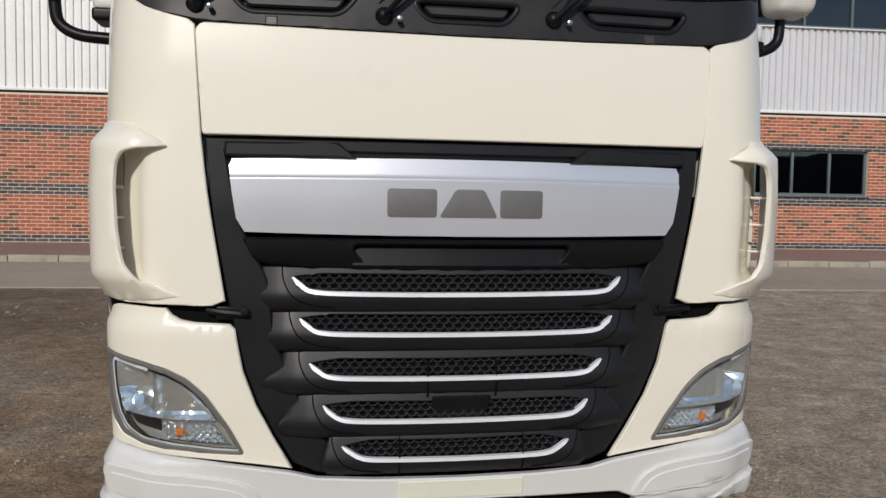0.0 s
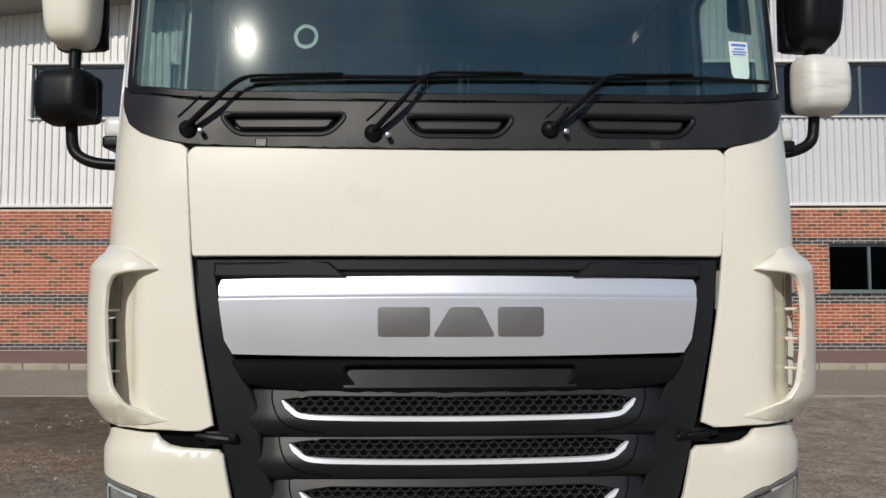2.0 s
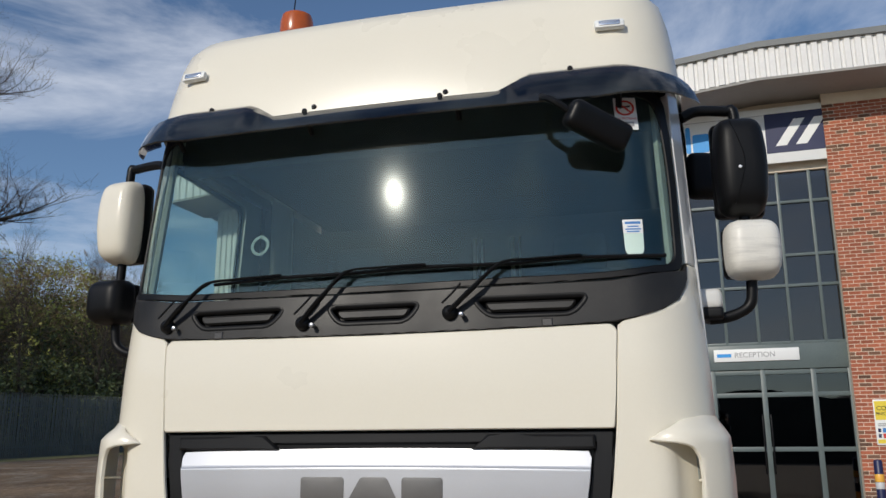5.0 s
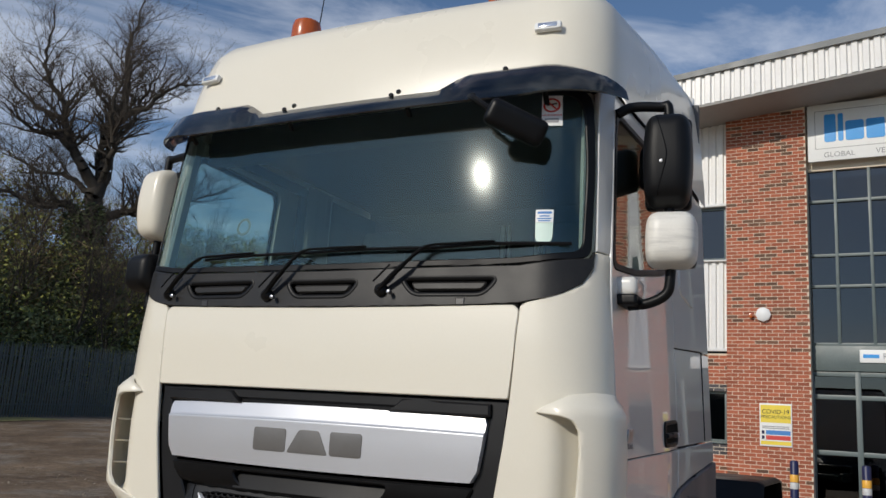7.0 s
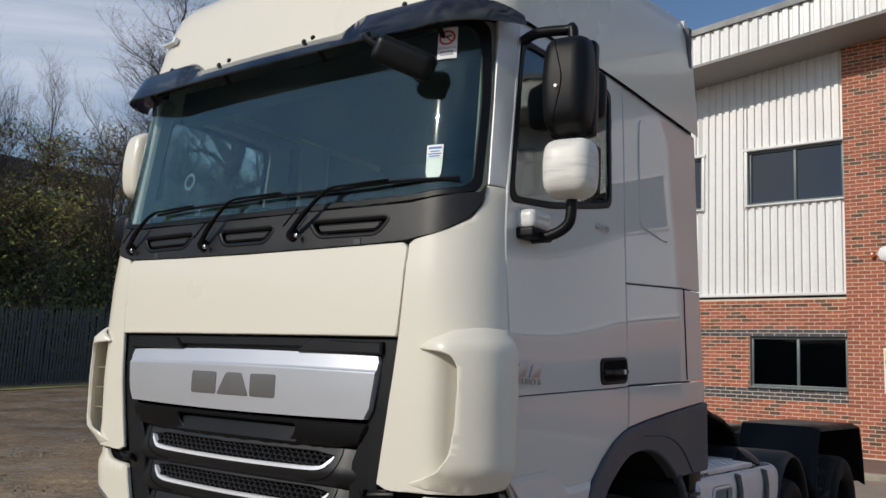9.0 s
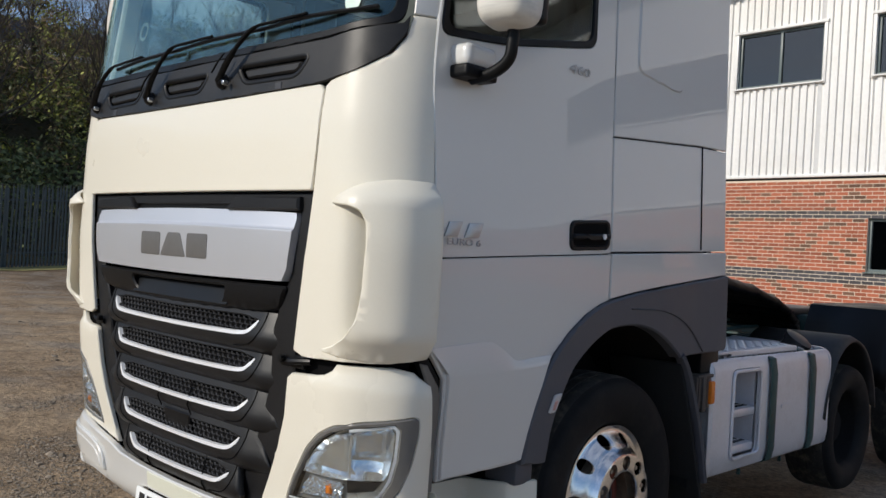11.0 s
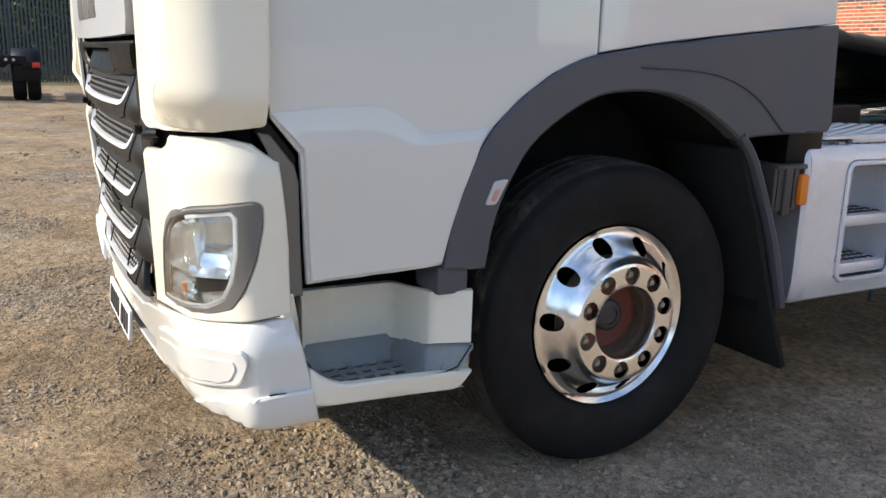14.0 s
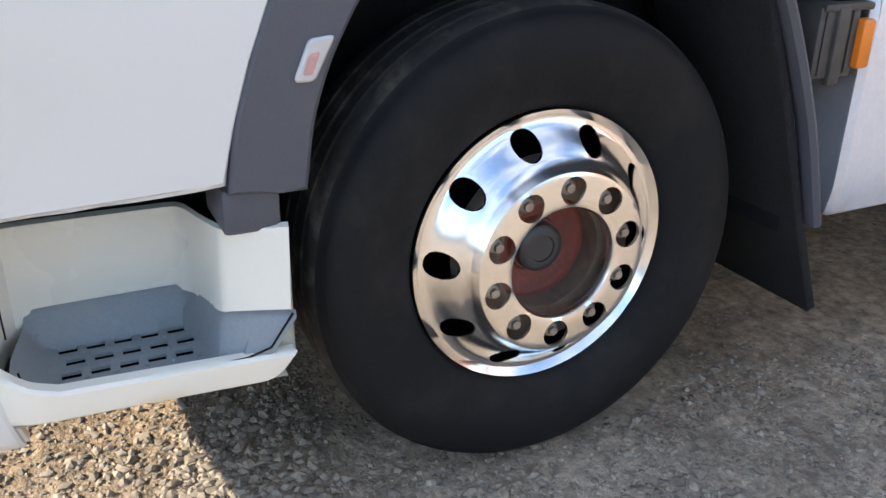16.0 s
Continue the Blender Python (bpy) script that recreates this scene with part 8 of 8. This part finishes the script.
# yellow tractor unit parked beyond the corner of the building
def yellow_lorry(m):
    t = thing("tractor_unit", m, "bright yellow lorry tractor unit parked in the yard", "lorry")
    cab = bmesh.new()
    prof = [(0.06, 0.55), (0.0, 0.75), (0.02, 1.25), (0.05, 1.95), (0.20, 2.95), (0.42, 3.38), (0.85, 3.68), (2.2, 3.72), (2.2, 0.9), (0.5, 0.9), (0.45, 0.55)]
    sides = [[cab.verts.new((x, y * (1 if abs(x) < 1.2 else 1) + (0.09 if abs(x) > 1.2 else 0), z - (0.05 if abs(x) > 1.2 and z > 3.5 else 0))) for y, z in prof] for x in (-1.24, -1.1, 1.1, 1.24)]
    for a, b in zip(sides, sides[1:]):
        for i in range(len(prof)):
            j = (i + 1) % len(prof)
            cab.faces.new((a[i], a[j], b[j], b[i]))
    for s in (sides[0], sides[-1]):
        cab.faces.new(s)
    part("cab", cab, YELLOW, t)

    def fr(x, z, off=0.0):
        y = float(np.interp(z, [p[1] for p in prof[:8]], [p[0] for p in prof[:8]]))
        return Vector((x, y + 0.1 * max(0, abs(x) - 1.0) - off, z))

    part("windscreen", sheet(rounded([(-1.06, 1.98), (1.06, 1.98), (1.10, 2.80), (0.9, 2.92), (-0.9, 2.92), (-1.10, 2.80)], 0.06), fr, 0.01, 0.15, off=0.015), mat("dark_screen", (0.012, 0.016, 0.018), 0.06, var=0.1), t)
    part("screen_panel", sheet(rounded([(-1.14, 1.80), (1.14, 1.80), (1.14, 1.98), (-1.14, 1.98)], 0.05), fr, 0.01, 0.15, off=0.012), BLACK, t)
    part("grille", sheet(rounded([(-0.82, 1.42), (0.82, 1.42), (0.72, 0.98), (0.3, 0.86), (-0.3, 0.86), (-0.72, 0.98)], 0.05), fr, 0.01, 0.1, off=0.012), BLACK, t)
    for z in (1.0, 1.1, 1.2, 1.3, 1.38):
        part("grille_bar", tube([fr(-0.74, z, 0.03), fr(0, z - 0.03, 0.04), fr(0.74, z, 0.03)], 0.022, 6), FADED, t)
    part("badge", moved(lathe([(0, 0), (0.15, 0), (0.15, 0.02), (0.11, 0.03), (0, 0.03)], 24), pose(0, -0.06, 1.32, 90, 0, 0)), FADED, t, "plain round badge")
    for x in (-0.98, 0.98):
        part("headlamp", sheet(rounded([(x - 0.22, 0.78), (x + 0.14, 0.78), (x + 0.16, 1.02), (x - 0.1, 0.98)] if x > 0 else [(x - 0.14, 0.78), (x + 0.22, 0.78), (x + 0.1, 0.98), (x - 0.16, 1.02)], 0.04), fr, 0.01, 0.08, off=0.014), REFLECTOR, t)
        part("fog_pocket", sheet(rounded([(x - 0.15, 0.55), (x + 0.15, 0.55), (x + 0.15, 0.68), (x - 0.15, 0.68)], 0.03), fr, 0.01, 0.08, off=0.012), BLACK, t)
        part("mirror", rounded_block((-0.1, -0.06, -0.32), (0.1, 0.06, 0.32), 0.05, pose(1.42 * (1 if x > 0 else -1), 0.35, 2.55)), BLACK, t)
        part("mirror_arm", tube([(1.2 * (1 if x > 0 else -1), 0.4, 2.85), (1.42 * (1 if x > 0 else -1), 0.36, 2.9)], 0.025, 6), BLACK, t)
        part("side_window", boxes((((1.241 if x > 0 else -1.247), 0.5, 2.05), ((1.247 if x > 0 else -1.241), 1.25, 2.85))), bpy.data.materials["dark_screen"], t)
        for y in (1.35, 4.2):
            w = part("wheel", moved(lathe(TYRE, 32), pose(1.2 * (1 if x > 0 else -1), y, 0.5, 0, 90 * (1 if x > 0 else -1), 0)), RUBBER, t)
    part("bumper_intake", sheet(rounded([(-0.62, 0.56), (0.62, 0.56), (0.68, 0.78), (-0.68, 0.78)], 0.05), fr, 0.01, 0.1, off=0.012), BLACK, t)
    part("number_plate", boxes(((-0.26, -0.01, 0.58), (0.26, 0.03, 0.69))), PAPER, t, "white number plate with dark bars")
    part("plate_bar", boxes(((-0.22, -0.014, 0.605), (0.22, -0.0105, 0.665))), GREYINK, t)
    for x in (-0.25, 0.1):
        part("beacon", lathe([(0, 0), (0.09, 0), (0.09, 0.10), (0.05, 0.13), (0, 0.13)], 12, pose(x, 0.7, 3.60)), BEACON, t)
    part("chassis", boxes(((-0.5, 1.5, 0.7), (0.5, 5.2, 1.0))), DEEP, t)
    return t


yellow_lorry(pose(-16.35, 21.55, ground_z(-16.35, 21.55), 0, 0, 26))


# low dark trailer standing by the fence, its tail towards the lorry
def low_trailer(m):
    t = thing("trailer", m, "low black trailer with its tail lamps towards the yard", "trailer")
    for x in (-0.42, 0.42):
        part("frame_rail", boxes(((x - 0.05, 0.1, 0.78), (x + 0.05, 4.6, 1.02)), bevel=0.01), BLACK, t)
    part("tail_beam", boxes(((-0.95, 0.0, 0.86), (0.95, 0.09, 1.06)), bevel=0.015), BLACK, t)
    for k in range(3):
        part("tail_stud", moved(lathe([(0, 0), (0.035, 0), (0.03, 0.012), (0, 0.014)], 12), pose(0.36 + 0.16 * k, -0.004, 0.965, 90, 0, 0)), SILVERBAND, t)
    for side in (-1, 1):
        g = bmesh.new()
        ring = []
        for a in np.linspace(radians(10), radians(170), 18):
            ring.append([g.verts.new((side * x, 0.95 - 0.78 * math.cos(a), min(0.5 + 0.78 * math.sin(a), 1.22) - (0.04 if x > 1.2 else 0))) for x in (0.62, 1.2, 1.255)])
        for p, q in zip(ring, ring[1:]):
            for k in range(2):
                g.faces.new((p[k], p[k + 1], q[k + 1], q[k]))
        part("rear_mudguard", g, BLACK, t).modifiers.new("thick", "SOLIDIFY").thickness = 0.03
        for face in (1.22, 0.90):
            w = part("rear_wheel", moved(lathe(TYRE, 40), pose(side * face, 0.95, 0.5, 0, 90 * side, 0)), RUBBER, t)
        part("forward_wheel", moved(lathe(TYRE, 40), pose(side * 1.22, 2.3, 0.5, 0, 90 * side, 0)), RUBBER, t)
        part("mud_flap", boxes(((side * 0.66, 0.12, 0.48), (side * 1.23, 0.14, 0.92)), bevel=0.006), BLACK, t)
        lamp = part("tail_lamp", boxes(((side * 0.86, -0.03, 0.78), (side * 1.24, 0.08, 0.93)), bevel=0.012), BLACK, t)
        part("red_lens", boxes(((side * 1.06, -0.04, 0.795), (side * 1.235, -0.025, 0.915)), bevel=0.006), REDLENS, lamp)
    part("fifth_wheel", boxes(((-0.42, 0.55, 1.08), (0.42, 1.4, 1.18)), bevel=0.03), FADED, t)
    return t


low_trailer(pose(-19.3, -3.28, 0.0, 0, 0, 90))


# loose stones: sizes by distance from the lorry, thick in drifts
def stone_mesh(rnd, n, area, smin, smax, drift):
    base = bmesh.new()
    bmesh.ops.create_icosphere(base, subdivisions=1, radius=1.0)
    bv = np.array([v.co[:] for v in base.verts])
    bf = [[v.index for v in f_.verts] for f_ in base.faces]
    base.free()
    v, f = [], []
    tries = 0
    while len(f) < n * len(bf) and tries < n * 40:
        tries += 1
        x, y = rnd.uniform(area[0], area[1]), rnd.uniform(area[2], area[3])
        if noise.noise((x * 0.9, y * 0.9, 9.0)) + 0.5 * noise.noise((x * 2.6, y * 2.6, 4.0)) < drift:
            continue
        edge = min(x - area[0], area[1] - x, y - area[2], area[3] - y) / (0.25 * min(area[1] - area[0], area[3] - area[2]))
        if rnd.random() > edge + 0.35 * noise.noise((x * 1.7, y * 1.7, 2.0)):
            continue
        s = smin * (smax / smin) ** (rnd.random() ** 2.4)
        jit = 1 + 0.38 * np.array([rnd.uniform(-1, 1) for _ in bv])[:, None]
        q = bv * jit * np.array([s * rnd.uniform(0.7, 1.4), s * rnd.uniform(0.7, 1.4), s * rnd.uniform(0.45, 0.8)])
        a = rnd.uniform(0, 6.28)
        q = q @ np.array([[math.cos(a), -math.sin(a), 0], [math.sin(a), math.cos(a), 0], [0, 0, 1]])
        k = len(v)
        z = ground_z(x, y)
        v += [(px + x, py + y, pz + z + s * 0.18) for px, py, pz in q]
        f += [[i + k for i in t_] for t_ in bf]
    me_ = bpy.data.meshes.new("stones")
    me_.from_pydata(v, [], f)
    me_.materials.append(STONE)
    return me_


rs_ = random.Random(8)
for k, (n, area, a, b, dr) in enumerate(((15000, (-1.8, 3.2, -3.6, 1.8), 0.003, 0.009, -0.3), (2600, (-0.5, 2.0, -2.5, -0.2), 0.004, 0.015, 0.02), (2600, (0.2, 1.4, -1.9, -0.8), 0.0045, 0.017, -0.35), (1500, (0.40, 1.30, -1.85, -0.90), 0.004, 0.0135, -3.0), (1300, (0.5, 1.9, -1.6, 0.3), 0.0045, 0.013, -0.2), (5200, (0.8, 3.4, -1.4, 3.2), 0.004, 0.013, -0.15), (6000, (-4.8, 0.5, -3.8, -0.4), 0.0045, 0.013, 0.14), (120, (0.3, 2.8, -2.6, 1.2), 0.010, 0.019, -0.2), (3000, (-7, -1.2, -3, 6), 0.005, 0.018, 0.15), (2500, (1.5, 8, -2, 8), 0.005, 0.018, 0.15), (3000, (-24, -2, -5, 9), 0.008, 0.028, 0.25))):
    s = new("loose_stones", stone_mesh(rs_, n, area, a, b, dr))
    tagged(s, "loose grey-brown stones scattered over the grit", "stones", kind="stuff")

# single bricks of the left pier, one object each on shared meshes
shapes = {}
for (a, b) in single:
    key = round(b[0] - a[0], 3)
    if key not in shapes:
        bmk = boxes(((0, 0, 0), (key, b[1] - a[1], 0.065)), bevel=0.003)
        shapes[key] = bpy.data.meshes.new("brick")
        bmk.to_mesh(shapes[key])
        bmk.free()
        shapes[key].materials.append(BRICKO)
    ob = new("brick", shapes[key])
    ob.parent = wall_piers
    ob.location = a
